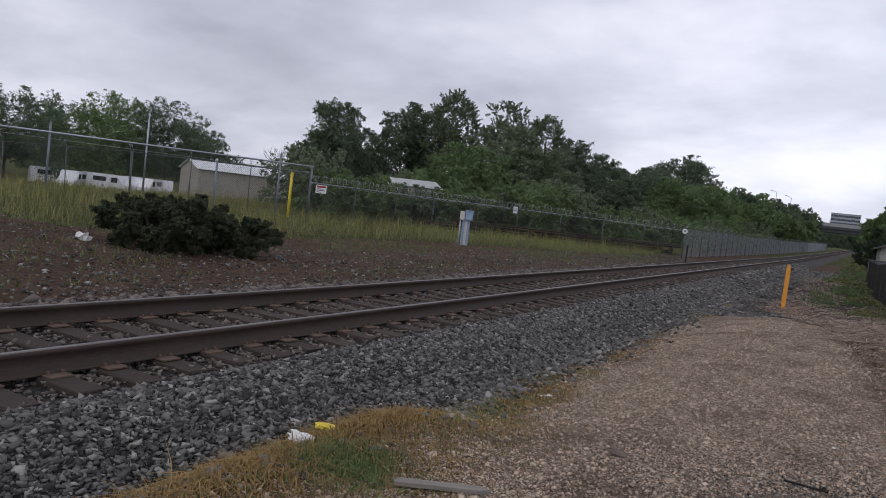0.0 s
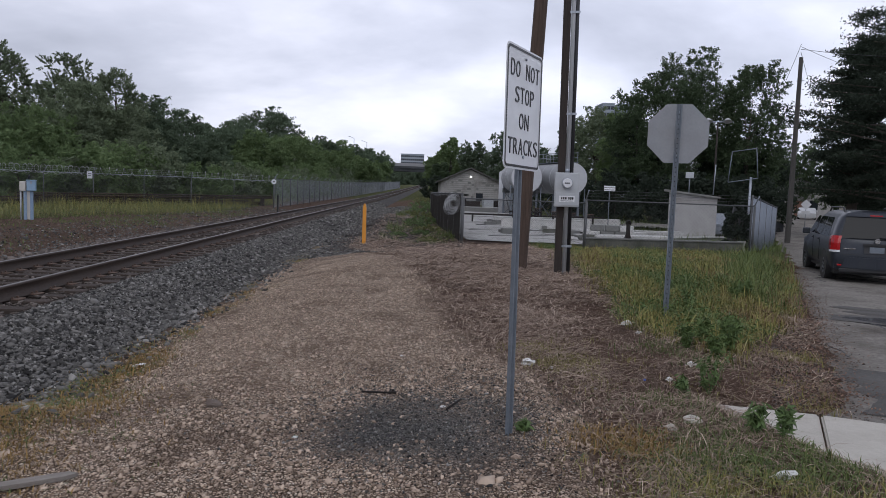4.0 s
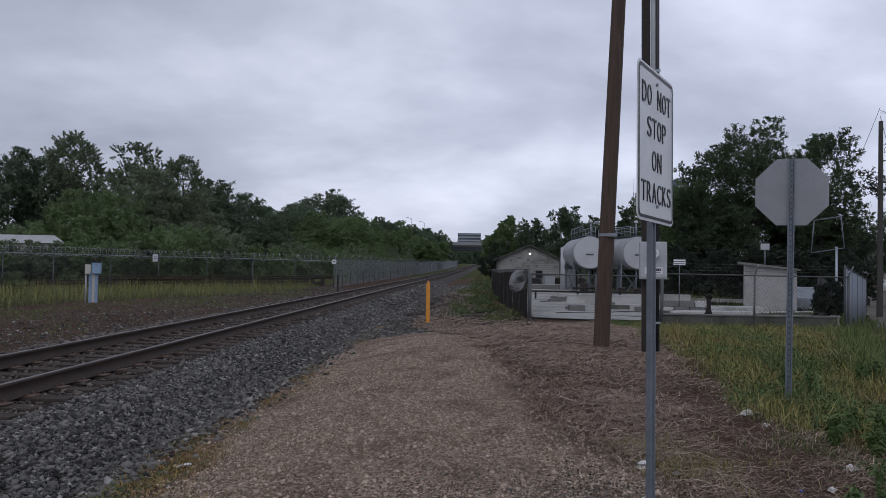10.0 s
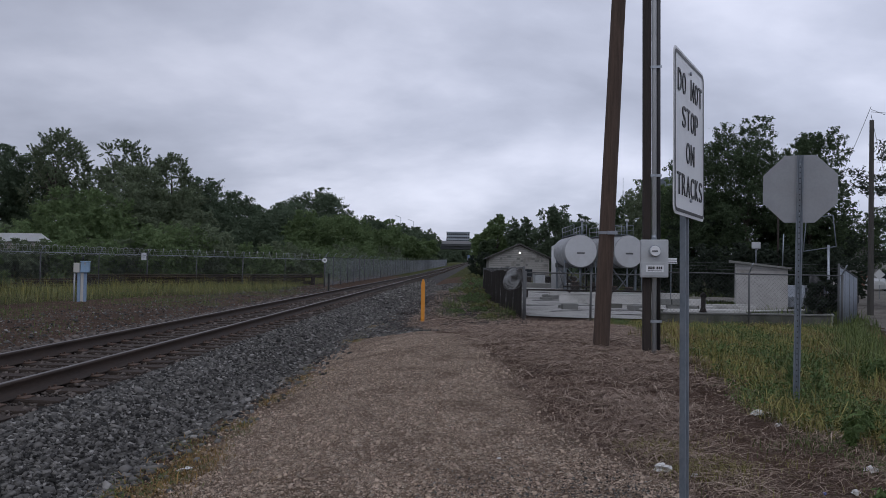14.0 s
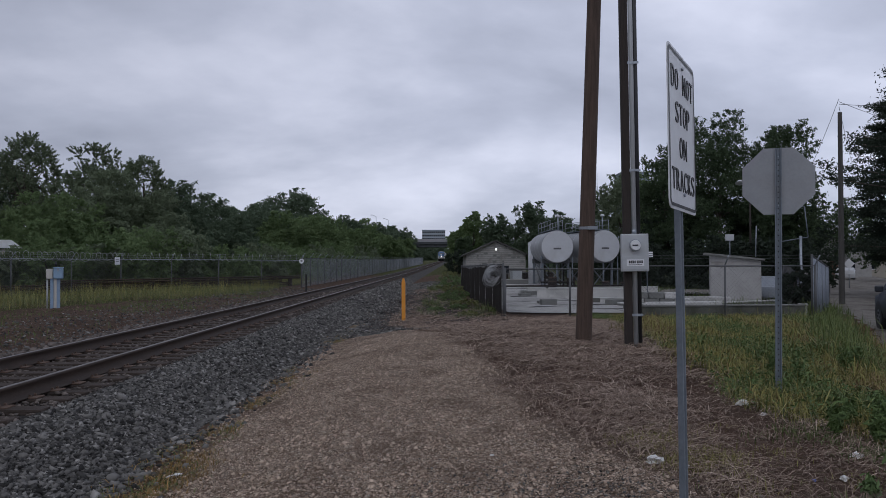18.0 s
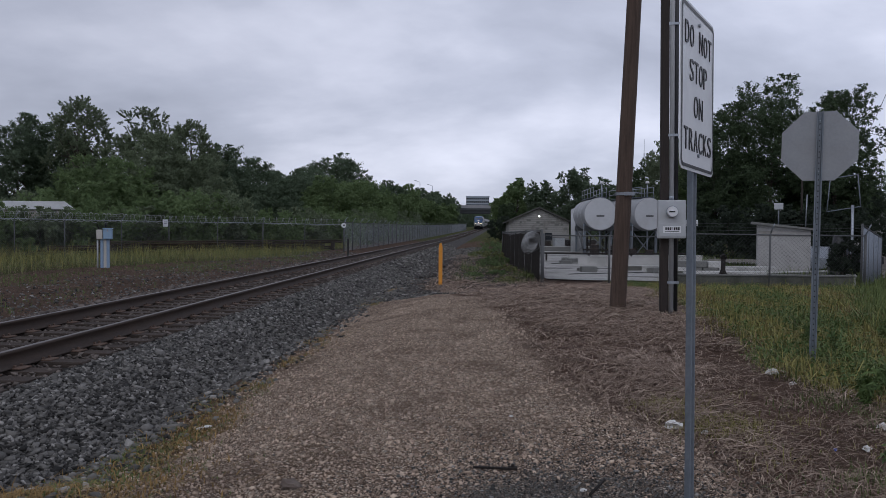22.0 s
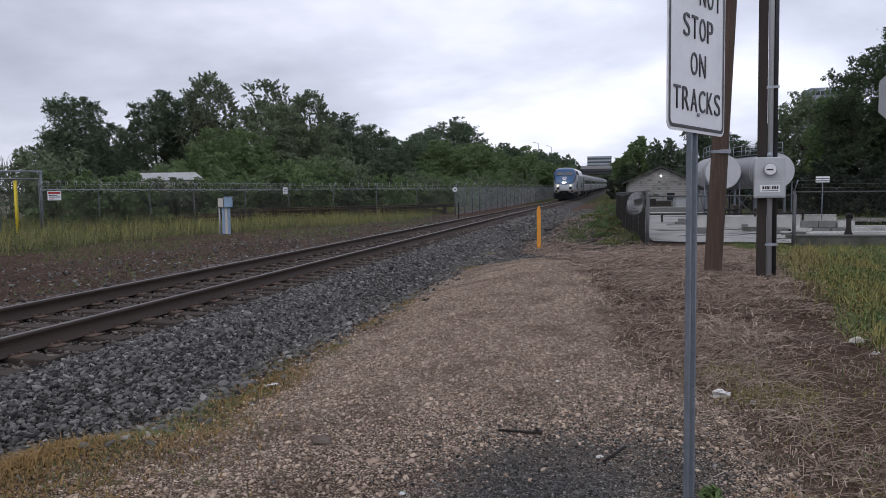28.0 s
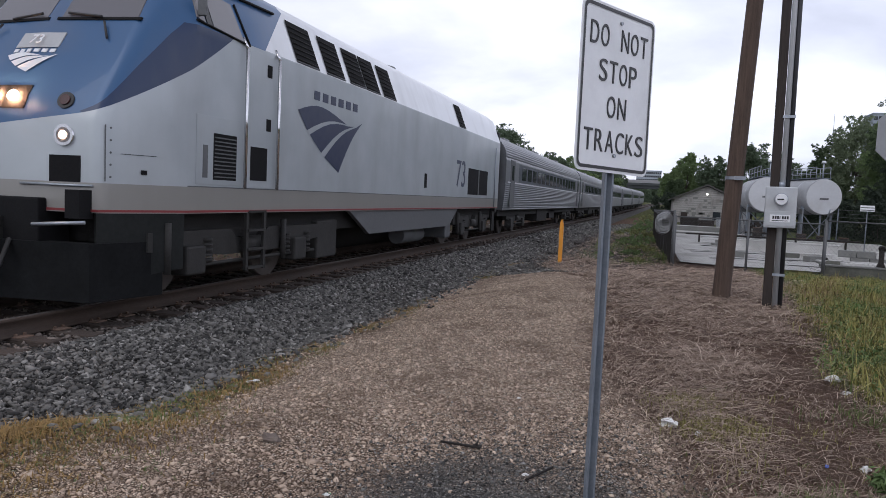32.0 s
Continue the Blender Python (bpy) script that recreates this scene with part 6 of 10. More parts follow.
part("lid", boxed(-0.055, 0.265, -0.185, 0.075, 1.38, 1.42, 0.015), M["box_blue"], bc)
part("latch", boxed(0.08, 0.13, -0.19, -0.172, 1.28, 1.38, 0.006), M["galv"], bc)
part("side_box", boxed(-0.27, -0.07, -0.12, 0.06, 1.02, 1.36, 0.02), M["box_cream"], bc, "cream side box")
part("aerial", rodded((0.02, 0, 1.45), (0.02, 0, 1.6), 0.03, n=8), M["black_plastic"], bc)
part("cable", rodded((-0.24, -0.03, 0), (-0.24, -0.03, 1.0), 0.03, n=6), M["conduit"], bc)

# ---- across the field: metal barn, vans, white shed roof ----
bx, by = by_bearing(-45.6, 88)
barn = thing("barn", pose(bx, by, gz(bx, by), 0, 0, 61), "tan metal-sided barn with a white roof", "barn")
L2, W2, hw, hp = 5.0, 4.4, 3.35, 4.3
b = boxed(-L2, L2, -W2, W2, -0.6, hw)
part("wall", b, M["barn_wall"], barn, "tan ribbed metal siding")
bm = bmesh.new()
prism(bm, [(-W2, hw), (W2, hw), (0, hp)], "x", -L2, L2)
part("gable", bm, M["barn_wall"], barn)
for s in (-1, 1):
    bm = bmesh.new()
    prism(bm, [(s * (W2 + 0.25), hw - 0.04), (s * (W2 + 0.25), hw + 0.03), (0, hp + 0.1), (0, hp + 0.03)], "x", -L2 - 0.25, L2 + 0.25)
    part("roof_sheet", bm, M["white_roof"], barn, "white metal roof sheet")
for k in range(24):
    x = -L2 + (k + 0.5) * 2 * L2 / 24
    part("siding_rib", boxed(x - 0.02, x + 0.02, -W2 - 0.03, -W2, -0.4, hw - 0.05), M["barn_wall"], barn)
part("door", boxed(-L2 - 0.03, -L2 - 0.002, -1.2, -0.2, -0.5, 1.4), M["frame_steel"], barn, "grey walk-in door")
part("trim", boxed(L2 - 0.1, L2 + 0.02, -W2 - 0.04, -W2 - 0.005, -0.5, hw), M["white_roof"], barn)


def van(az, d, rz, long):
    x, y = by_bearing(az, d)
    t = thing("van", pose(x, y, gz(x, y), 0, 0, rz), "white delivery van parked across the field", "van", "parked white vans")
    side = [(-long, 0.35), (-long, 1.9), (-long + 0.1, 2.15), (long * 0.35, 2.15), (long * 0.62, 1.25), (long - 0.1, 1.05), (long, 0.7), (long, 0.35)]
    bm = prismed(side, "y", -0.95, 0.95)
    bmesh.ops.bevel(bm, geom=list(bm.edges), offset=0.06, segments=2, affect="EDGES")
    part("body", bm, M["van_white"], t)
    for s in (-1, 1):
        part("cab_window", boxed(long * 0.12, long * 0.42, s * 0.95 - 0.012, s * 0.95 + 0.012, 1.3, 1.85), M["window_dark"], t, "dark cab window")
        part("side_window", boxed(-long * 0.7, -long * 0.1, s * 0.95 - 0.012, s * 0.95 + 0.012, 1.35, 1.85), M["window_dark"], t)
        for xx in (-long * 0.62, long * 0.62):
            w = part("wheel", rodded((xx, s * 0.75, 0.35), (xx, s * 0.98, 0.35), 0.35, n=16), M["rubber"], t)
            part("rim", rodded((xx, s * 0.97, 0.35), (xx, s * 0.99, 0.35), 0.2, n=12), M["galv"], w)
    return t


for k, (az, d, rz, long) in enumerate(((-56.4, 92, -50, 2.6), (-55.1, 97, -58, 2.6), (-53.8, 91, 20, 2.7), (-52.5, 97, -45, 2.3), (-51.5, 92, -60, 2.4), (-50.4, 95, -35, 2.4), (-57.6, 96, 65, 2.4))):
    van(az, d, rz, long)
sx_, sy_ = by_bearing(-32.4, 49)
ws = thing("shed", pose(sx_, sy_, gz(sx_, sy_), 0, 0, 30), "low white-roofed shed among the trees", "shed")
part("wall", boxed(-1.9, 1.9, -1.4, 1.4, -0.2, 2.35), M["barn_wall"], ws)
part("roof", prismed([(-2.15, 2.35), (-1.5, 2.82), (1.6, 2.86), (2.15, 2.42)], "y", -1.6, 1.6), M["white_roof"], ws, "pale hipped sheet roof")
for k in range(9):
    x = -1.7 + 0.42 * k
    part("roof_seam", boxed(x - 0.015, x + 0.015, -1.62, -1.601, 2.4, 2.62), M["white_roof"], ws)

# ---- the fuel yard ----
YARD_LABEL = "chain-link fence of the fuel yard"
fence_run((0.82, 19.35), (4.85, 19.35), 1.52, "chain-link yard gate and fence panels", 2.0, 0.075, 0.002, "chain_pale", razor=False, arms=False, gap=0.05, post_r=0.035)
fence_run((4.85, 19.42), (10.5, 19.5), 1.62, YARD_LABEL, 2.8, 0.12, 0.0022, "chain", razor=False, arms=True, gap=0.3, post_r=0.03)
fence_run((10.45, 19.6), (15.95, 29.0), 1.95, "pale blue slatted fence of the yard beside the street", 2.6, 0.2, 0.004, "chain", razor=False, arms=False, slats="slat_pale", gap=0.08)
fence_run((0.80, 19.5), (0.2, 44.0), 1.66, "screened yard fence beside the railway bank", 3.0, 0.2, 0.004, "chain", razor=False, arms=False, gap=0.05)
for k in range(8):
    y0, y1 = 19.7 + 3.0 * k, 19.7 + 3.0 * (k + 1) - 0.06
    x0, x1 = 0.82 - 0.0245 * (y0 - 19.5), 0.82 - 0.0245 * (y1 - 19.5)
    t = thing("fence_screen", pose(0, 0, gz(0.7, y0)), "weathered dark screen hung on the yard fence", "fence screen", "screens on the yard fence")
    V, F = [], []
    for i in range(9):
        for j in range(5):
            f, g = i / 8, j / 4
            V.append((x0 + (x1 - x0) * f - 0.06 + 0.05 * noise.noise((f * 3 + k * 5, g * 2, 1)), y0 + (y1 - y0) * f, 0.05 + (1.55 + 0.08 * noise.noise((f * 2 + k, 3, 0))) * g))
    for i in range(8):
        for j in range(4):
            F.append((i * 5 + j, (i + 1) * 5 + j, (i + 1) * 5 + j + 1, i * 5 + j + 1))
    part("cloth", np_mesh("cloth", V, F, M["tarp"], smooth=True), M["tarp"], t)
# a heap of old razor wire on the fence corner
t = thing("razor_wire_heap", pose(0.55, 20.4, gz(0.6, 20.4) + 1.12), "tangled heap of old razor wire on the fence corner", "razor wire")
for k in range(4):
    p = coil(2.1, 0.30 - 0.03 * k, 0.26, 0.0, 14)
    q = np.stack([p[:, 1] * 0.8 + 0.03 * k - 0.05, p[:, 0] - 0.9 + 0.1 * k, p[:, 2] * 0.85 + 0.10 + 0.06 * k + 0.12 * np.sin(p[:, 0] * 2 + k)], -1)
    V, F = tubes([q], 0.005, 3)
    part("coil", np_mesh("coil", V, F, M["razor"]), M["razor"], t)

slab = thing("yard_slab", pose(0, 0, 0), "pale concrete yard floor", "concrete slab", kind="structure")
V = []
xs, ys = np.linspace(1.1, 19, 22), np.linspace(21.0, 62, 24)
X, Y = np.meshgrid(xs, ys, indexing="ij")
keep_n = X * STREET_N[0] + Y * STREET_N[1]
Xc = np.where(keep_n > 0.4, X - (keep_n - 0.4) / STREET_N[0], X)
V = np.stack([Xc, Y, ground_z(Xc, Y) + 0.05], -1).reshape(-1, 3)
i, j = np.meshgrid(np.arange(21), np.arange(23), indexing="ij")
F = np.stack([i * 24 + j, (i + 1) * 24 + j, (i + 1) * 24 + j + 1, i * 24 + j + 1], -1).reshape(-1, 4)
part("slab_surface", np_mesh("slab_surface", V, F, M["yard_floor"]), M["yard_floor"], slab)

for k in range(9):
    y = 23.5 + 4.2 * k
    xa, xb = 1.6, min(7.4, (0.35 + STREET_D[0] / STREET_D[1] * y))
    part("joint", boxed(xa, xb, y - 0.02, y + 0.02, gz(4, y) + 0.03, gz(4, y) + 0.057), M["asphalt_dark"], slab)
for x in (5.2, 9.4):
    yy0 = max(21.2, (x - 0.2) * STREET_D[1] / STREET_D[0])
    V = np.array([(x + d, y, gz(x, y) + 0.056) for y in np.linspace(yy0, 61, 20) for d in (-0.03, 0.03)])
    part("joint", np_mesh("joint", V, [(2 * i, 2 * i + 1, 2 * i + 3, 2 * i + 2) for i in range(19)], M["asphalt_dark"]), M["asphalt_dark"], slab)


def low_wall(p, q, h, w, mat, label, cap=True, z=None):
    p, q = Vector((*p, 0)), Vector((*q, 0))
    L = (q - p).length
    ang = math.degrees(math.atan2(q.y - p.y, q.x - p.x))
    t = thing("low_wall", pose(p.x, p.y, gz(p.x, p.y) if z is None else z, 0, 0, ang), label, "wall", "low walls of the yard")
    part("wall_body", boxed(0, L, -w / 2, w / 2, -0.5, h, 0.015), M[mat], t)
    if cap:
        part("coping", boxed(-0.02, L + 0.02, -w / 2 - 0.03, w / 2 + 0.03, h, h + 0.05, 0.012), M["concrete_grey" if mat == "kerb" else "concrete_white"], t, "worn coping")
    return t


low_wall((4.9, 19.75), (10.3, 19.85), 0.34, 0.22, "kerb", "low mossy concrete kerb wall with a pale worn top")
low_wall((10.3, 19.85), (11.9, 23.4), 0.34, 0.22, "concrete_white", "low whitewashed wall returning into the yard")
low_wall((6.2, 27.0), (10.4, 27.5), 0.13, 0.3, "concrete_grey", "whitewashed bund wall in the yard")
low_wall((6.0, 31.0), (12.5, 31.5), 0.2, 0.3, "concrete_white", "whitewashed bund wall in the yard")
low_wall((11.0, 28.6), (14.6, 30.5), 0.3, 0.3, "concrete_grey", "whitewashed bund wall in the yard")
low_wall((4.2, 42.0), (12.5, 43.0), 0.3, 0.3, "concrete_white", "long whitewashed tank bund wall")
low_wall((3.9, 35.2), (8.6, 34.6), 0.48, 0.3, "concrete_white", "long whitewashed tank bund wall")
low_wall((1.6, 60.0), (8.6, 60.0), 0.4, 0.4, "concrete_grey", "low grey loading bank wall")
low_wall((1.7, 52.5), (8.0, 52.5), 0.16, 0.4, "concrete_grey", "low grey loading bank wall")

# two courses of loose concrete blocks
stack = thing("block_stack", pose(7.0, 28.5, gz(7.9, 28.4) + 0.04, 0, 0, -10), "two stacked courses of stained concrete blocks in the yard", "block stack")
for course in range(2):
    for k in range(4 - course):
        part("block", boxed(0.64 * k + 0.2 * course, 0.64 * k + 0.2 * course + 0.6, -0.22, 0.22, 0.27 * course, 0.27 * course + 0.262, 0.02), M["concrete_grey" if (k + course) % 3 else "concrete_white"], stack)

# white block shed
sh = thing("shed", pose(14.85, 36.6, -0.95, 0, 0, -18), "small white painted block shed with a sloping flat roof", "shed")
part("wall", prismed([(-1.25, -0.1), (1.25, -0.1), (1.25, 2.40), (-1.25, 2.68)], "y", -1.0, 1.0), M["shed_wall"], sh, "white painted block wall")
part("roof", prismed([(-1.55, 2.72), (1.4, 2.40), (1.4, 2.50), (-1.55, 2.84)], "y", -1.25, 1.25), M["concrete_grey"], sh, "sloping overhanging roof")
part("fascia", boxed(-1.22, 1.22, -1.03, -1.005, 2.1, 2.36), M["house_white"], sh)
part("vent_pipe", rodded((-0.22, 0, 2.55), (-0.22, 0, 3.55), 0.035, n=8), M["galv_dull"], sh)
part("vent_hood", boxed(-0.44, 0.0, -0.08, 0.08, 3.5, 3.84, 0.02), M["box_grey"], sh, "grey floodlight box on a mast")
part("lamp_mast", rodded((1.1, 0.2, 2.6), (1.15, 0.2, 4.3), 0.03, n=6), M["galv"], sh)


def fuel_tank(x, y, z, r, length, rz, label):
    t = thing("fuel_tank", pose(x, y, z, 0, 0, rz), label, "tank", "fuel tanks on steel stands")
    bm = bmesh.new()
    n = 40
    stations = [(0, 0.0), (0.0, 0.965), (0.05, 0.99), (0.09, 1.0), (length - 0.09, 1.0), (length, 0.96), (length, 0.0)]
    rings = []
    for yy, f in stations:
        if f == 0:
            rings.append([bm.verts.new((0, yy - (0.06 if yy == 0 else -0.06), 0))])
        else:
            rings.append([bm.verts.new((r * f * math.cos(2 * math.pi * k / n), yy, r * f * math.sin(2 * math.pi * k / n))) for k in range(n)])
    for a, b in zip(rings, rings[1:]):
        for k in range(n):
            k2 = (k + 1) % n
            if len(a) == 1:
                bm.faces.new((a[0], b[k], b[k2]))
            elif len(b) == 1:
                bm.faces.new((a[k], b[0], a[k2]))
            else:
                bm.faces.new((a[k], b[k], b[k2], a[k2])).smooth = True
    bmesh.ops.recalc_face_normals(bm, faces=bm.faces)
    # the shell's colour holds the trees' shade, the end cap stays plain white
    part("shell", bm, M["tank_side_shaded"], t, "weathered pale cylindrical shell with tree shade in its colour")
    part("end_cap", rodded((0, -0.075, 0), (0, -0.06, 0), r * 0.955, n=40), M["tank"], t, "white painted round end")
    part("product_mark", boxed(-0.28, 0.28, -0.085, -0.07, -0.2, -0.08), M["frame_steel"], t)
    for yy in (1.6, length - 1.6, length * 0.5):
        part("weld_band", rodded((0, yy - 0.03, 0), (0, yy + 0.03, 0), r * 1.008, n=40), M["tank"], t)
    low = gz(x, y) - z
    for yy in (0.9, length - 0.9):
        for sx in (-0.8, 0.8):
            part("leg", boxed(sx * r - 0.07, sx * r + 0.07, yy - 0.08, yy + 0.08, low, -r * 0.5), M["galv_dull"], t, "pale grey steel leg")
        part("cradle", boxed(-r * 0.9, r * 0.9, yy - 0.12, yy + 0.12, -r * 1.02, -r * 0.72), M["frame_steel"], t)
        for s in (-1, 1):
            part("brace", rodded((s * 0.8 * r, yy, low + 0.1), (-s * 0.8 * r, yy, -r * 0.95), 0.035, n=6), M["galv_dull"], t, "diagonal brace")
    for k in range(7):
        px, py = r * (-0.95 + 0.32 * k), 0.3 + 0.8 * (k % 3)
        part("down_pipe", rodded((px, py, low), (px, py, -r * 0.6), 0.04 + 0.02 * (k % 2), n=8), M["iron" if k % 3 else "galv_dull"], t, "thin fuel pipe")
    part("manifold", rodded((-r, 0.2, low + 0.5), (r, 0.2, low + 0.5), 0.06, n=8), M["iron"], t)
    for s in (-1, 1):
        part("side_brace", rodded((s * 0.8 * r, 0.9, low + 0.1), (s * 0.8 * r, length - 0.9, -r * 0.8), 0.03, n=6), M["frame_steel"], t)
    for sx in (-0.45, 0.45):
        part("walkway_rail", rodded((sx, 0.3, r + 0.75), (sx, length - 0.3, r + 0.75), 0.022, n=6), M["galv"], t)
        part("walkway_rail", rodded((sx, 0.3, r + 0.4), (sx, length - 0.3, r + 0.4), 0.018, n=6), M["galv"], t)
        for k in range(5):
            yy = 0.3 + k * (length - 0.6) / 4
            part("walkway_post", rodded((sx, yy, r - 0.1), (sx, yy, r + 0.76), 0.02, n=6), M["galv"], t)
    part("walkway", boxed(-0.5, 0.5, 0.2, length - 0.2, r + 0.02, r + 0.06), M["galv_dull"], t)
    part("vent", rodded((0.2, 0.8, r), (0.2, 0.8, r + 1.05), 0.05, n=8), M["galv"], t)
    part("vent_cap", rodded((0.2, 0.8, r + 1.05), (0.2, 0.8, r + 1.2), 0.16, 0.1, 10), M["white_roof"], t)
    return t


for az, d, r, rz in ((9.0, 54, 1.19, 0.5), (12.6, 54, 1.17, 13)):
    x, y = -1.1 + d * math.sin(radians(az)), -3.3 + d * math.cos(radians(az))
    fuel_tank(x, y, 1.42 + d * math.tan(radians(1.2)), r, 6.5, rz, "horizontal white fuel tank on a braced steel stand")
# a taller upright white tank behind
x, y = -1.1 + 60 * math.sin(radians(7.35)), -3.3 + 60 * math.cos(radians(7.35))
t = thing("upright_tank", pose(x, y, gz(x, y)), "white upright cylindrical tank behind the others", "tank")
part("shell", rodded((0, 0, 0), (0, 0, 3.55), 0.6, n=32), M["tank"], t)
part("dome", rodded((0, 0, 3.55), (0, 0, 3.7), 0.6, 0.3, 32), M["tank"], t)

# white gabled building
hx, hy = 6.95, 104.0
house = thing("house", pose(hx, hy, gz(hx, hy)), "flaking white block building with a dark gabled roof", "house")
hw_, hh, hp_ = 4.35, 3.35, 5.35
part("wall", boxed(-hw_, hw_, 0, 16, -0.5, hh), M["house_white"], house, "flaking white block wall")
part("gable", prismed([(-hw_, hh), (hw_, hh), (0, hp_ - 0.2)], "y", 0, 0.25), M["house_white"], house)
for s in (-1, 1):
    part("roof", prismed([(s * (hw_ + 0.5), hh - 0.22), (s * (hw_ + 0.5), hh - 0.06), (0, hp_ + 0.1), (0, hp_ - 0.1)], "y", -0.5, 16.4), M["roof_dark"], house, "dark felt roof slope")
part("door", boxed(0.9, 1.9, -0.05, -0.005, 0.6, 1.7), M["window_dark"], house)
part("door", boxed(-3.3, -2.4, -0.05, -0.005, 0.2, 1.5), M["wood_dark"], house, "dark boarded opening")
rng = np.random.default_rng(91)
for k in range(15):
    z = 0.35 + 0.3 * k
    half_w = hw_ - 0.1 if z < hh else (hw_ - 0.3) * (hp_ - 0.3 - z) / (hp_ - hh)
    if half_w > 0.4:
        part("mortar_course", boxed(-half_w, half_w, -0.008, -0.002, z - 0.022, z + 0.022), M["concrete_grey"], house)
for k in range(26):
    x, z, w = rng.uniform(-hw_ + 0.3, hw_ - 0.7), 0.36 + 0.3 * rng.integers(0, 11), rng.uniform(0.2, 0.7)
    if abs(x) + w < (hw_ if z < hh - 0.4 else (hw_ - 0.5) * (hp_ - 0.6 - z) / (hp_ - hh)):
        part("bare_block", boxed(x, x + w, -0.012, -0.003, z, z + 0.26), M["concrete_grey"], house, "bare grey block where paint has flaked")
lamp = part("lamp_bracket", boxed(-0.12, 0.12, -0.35, 0, 4.15, 4.3), M["frame_steel"], house)
part("floodlight", rodded((0, -0.36, 4.12), (0, -0.5, 4.02), 0.12, n=12), glow("lit_floodlight", (1.0, 0.98, 0.92), 3), lamp, "small lit floodlight")

# pipes and hoses that lie across the yard
for k, (xa, ya, xb, yb, z) in enumerate(((2.0, 40.5, 11.0, 41.0, 0.45),)):
    t = thing("fuel_pipe", pose(xa, ya, gz(xa, ya) + 0.03), "dark rusty fuel pipe on short stands", "pipe", "fuel pipes across the yard")
    part("pipe", rodded((0, 0, z), (xb - xa, yb - ya, z), 0.045, n=8), M["iron"], t)
    for f in (0.08, 0.36, 0.64, 0.92):
        part("stand", boxed((xb - xa) * f - 0.05, (xb - xa) * f + 0.05, (yb - ya) * f - 0.05, (yb - ya) * f + 0.05, -0.05, z), M["iron"], t)

# hoses trailing over the yard, broken blocks along the bunds, drums under the tanks
rng = np.random.default_rng(88)
for k, (xa, ya, xb, yb) in enumerate(((2.2, 24.5, 5.6, 27.5), (1.8, 30.0, 6.8, 33.0), (5.8, 23.0, 9.4, 25.5), (2.6, 36.0, 8.4, 38.5), (6.6, 29.0, 11.0, 28.4))):
    f = np.linspace(0, 1, 24)
    px = xa + (xb - xa) * f + 0.35 * np.sin(5 * f + k) * np.sin(math.pi * f)
    py = ya + (yb - ya) * f + 0.5 * np.sin(7 * f + 2 * k) * np.sin(math.pi * f)
    V, F = tubes([np.stack([px, py, ground_z(px, py) + 0.05], -1)], 0.024, 6)
    t = thing("hose", pose(0, 0, 0), "black rubber fuel hose trailing over the yard floor", "hose", "hoses in the yard")
    part("tube", np_mesh("tube", V, F, M["rubber"]), M["rubber"], t)
for k in range(16):
    x, y = rng.uniform(2.2, 11.0), rng.uniform(25.5, 44)
    if x > 0.487 * y - 1.0:
        continue
    t = thing("concrete_block", pose(x, y, gz(x, y) + 0.03, 0, 0, rng.uniform(0, 90)), "broken grey concrete block on the yard floor", "concrete block", "broken blocks in the yard")
    w, h = rng.uniform(0.2, 0.45), rng.uniform(0.12, 0.3)
    part("block", prismed([(-w, -w * 0.5), (w * 0.9, -w * 0.6), (w, w * 0.4), (-w * 0.8, w * 0.5)], "z", -0.05, h), M["concrete_grey"], t)
for k in range(34):
    y = rng.uniform(22.5, 36)
    x = rng.uniform(5.6, 0.487 * y - 1.2)
    t = thing("concrete_block", pose(x, y, gz(x, y) + 0.05, 0, 0, rng.uniform(-20, 20)), "broken stained concrete block on the yard floor", "concrete block", "broken blocks in the yard")
    w, h = rng.uniform(0.12, 0.5), rng.uniform(0.06, 0.2)
    part("block", prismed([(-w, -0.12), (w * 0.9, -0.14), (w, 0.1), (-w * 0.8, 0.12)], "z", -0.05, h), M[("concrete_grey", "kerb", "iron")[k % 3]], t)
for k, (xa, ya, xb, yb) in enumerate(((6.4, 24.2, 9.6, 24.9), (7.8, 29.6, 12.2, 30.6))):
    t = thing("concrete_beam", pose(xa, ya, gz(xa, ya) + 0.05, 0, 0, math.degrees(math.atan2(yb - ya, xb - xa))), "long pale concrete beam lying in the yard", "concrete beam", "beams in the yard")
    L = math.hypot(xb - xa, yb - ya)
    part("beam", boxed(0, L, -0.12, 0.12, -0.1, 0.2, 0.02), M["concrete_white"], t)
for k, (az, d) in enumerate(((8.2, 52), (9.6, 55), (11.0, 52.5), (12.2, 54), (13.6, 52))):
    x, y = by_bearing(az, d)
    t = thing("steel_drum", pose(x, y, gz(x, y) + 0.03), "dark rusty steel drum in the fuel yard", "drum", "drums in the yard")
    part("shell", rodded((0, 0, 0), (0, 0, 0.88), 0.29, n=18), M["iron"], t)
    for z in (0.28, 0.6, 0.87):
        part("hoop", rodded((0, 0, z - 0.015), (0, 0, z + 0.015), 0.3, n=18), M["steel_plate"], t)

# dark parked things and clutter behind the wire
for k, (az, d) in enumerate(((17.0, 24.5),)):
    x, y = by_bearing(az, d)
    t = thing("valve_stand", pose(x, y, gz(x, y)), "small dark valve stand in the yard", "valve stand", "valve stands in the yard")
    part("pipe", rodded((0, 0, 0), (0, 0, 0.85), 0.07, n=8), M["iron"], t)
    part("handwheel", rodded((0, -0.05, 0.88), (0, 0.05, 0.92), 0.09, n=12), M["iron"], t)
    for s in (-1, 1):
        part("strut", rodded((0, 0, 0.6), (s * 0.25, 0.05, 0), 0.035, n=6), M["iron"], t)
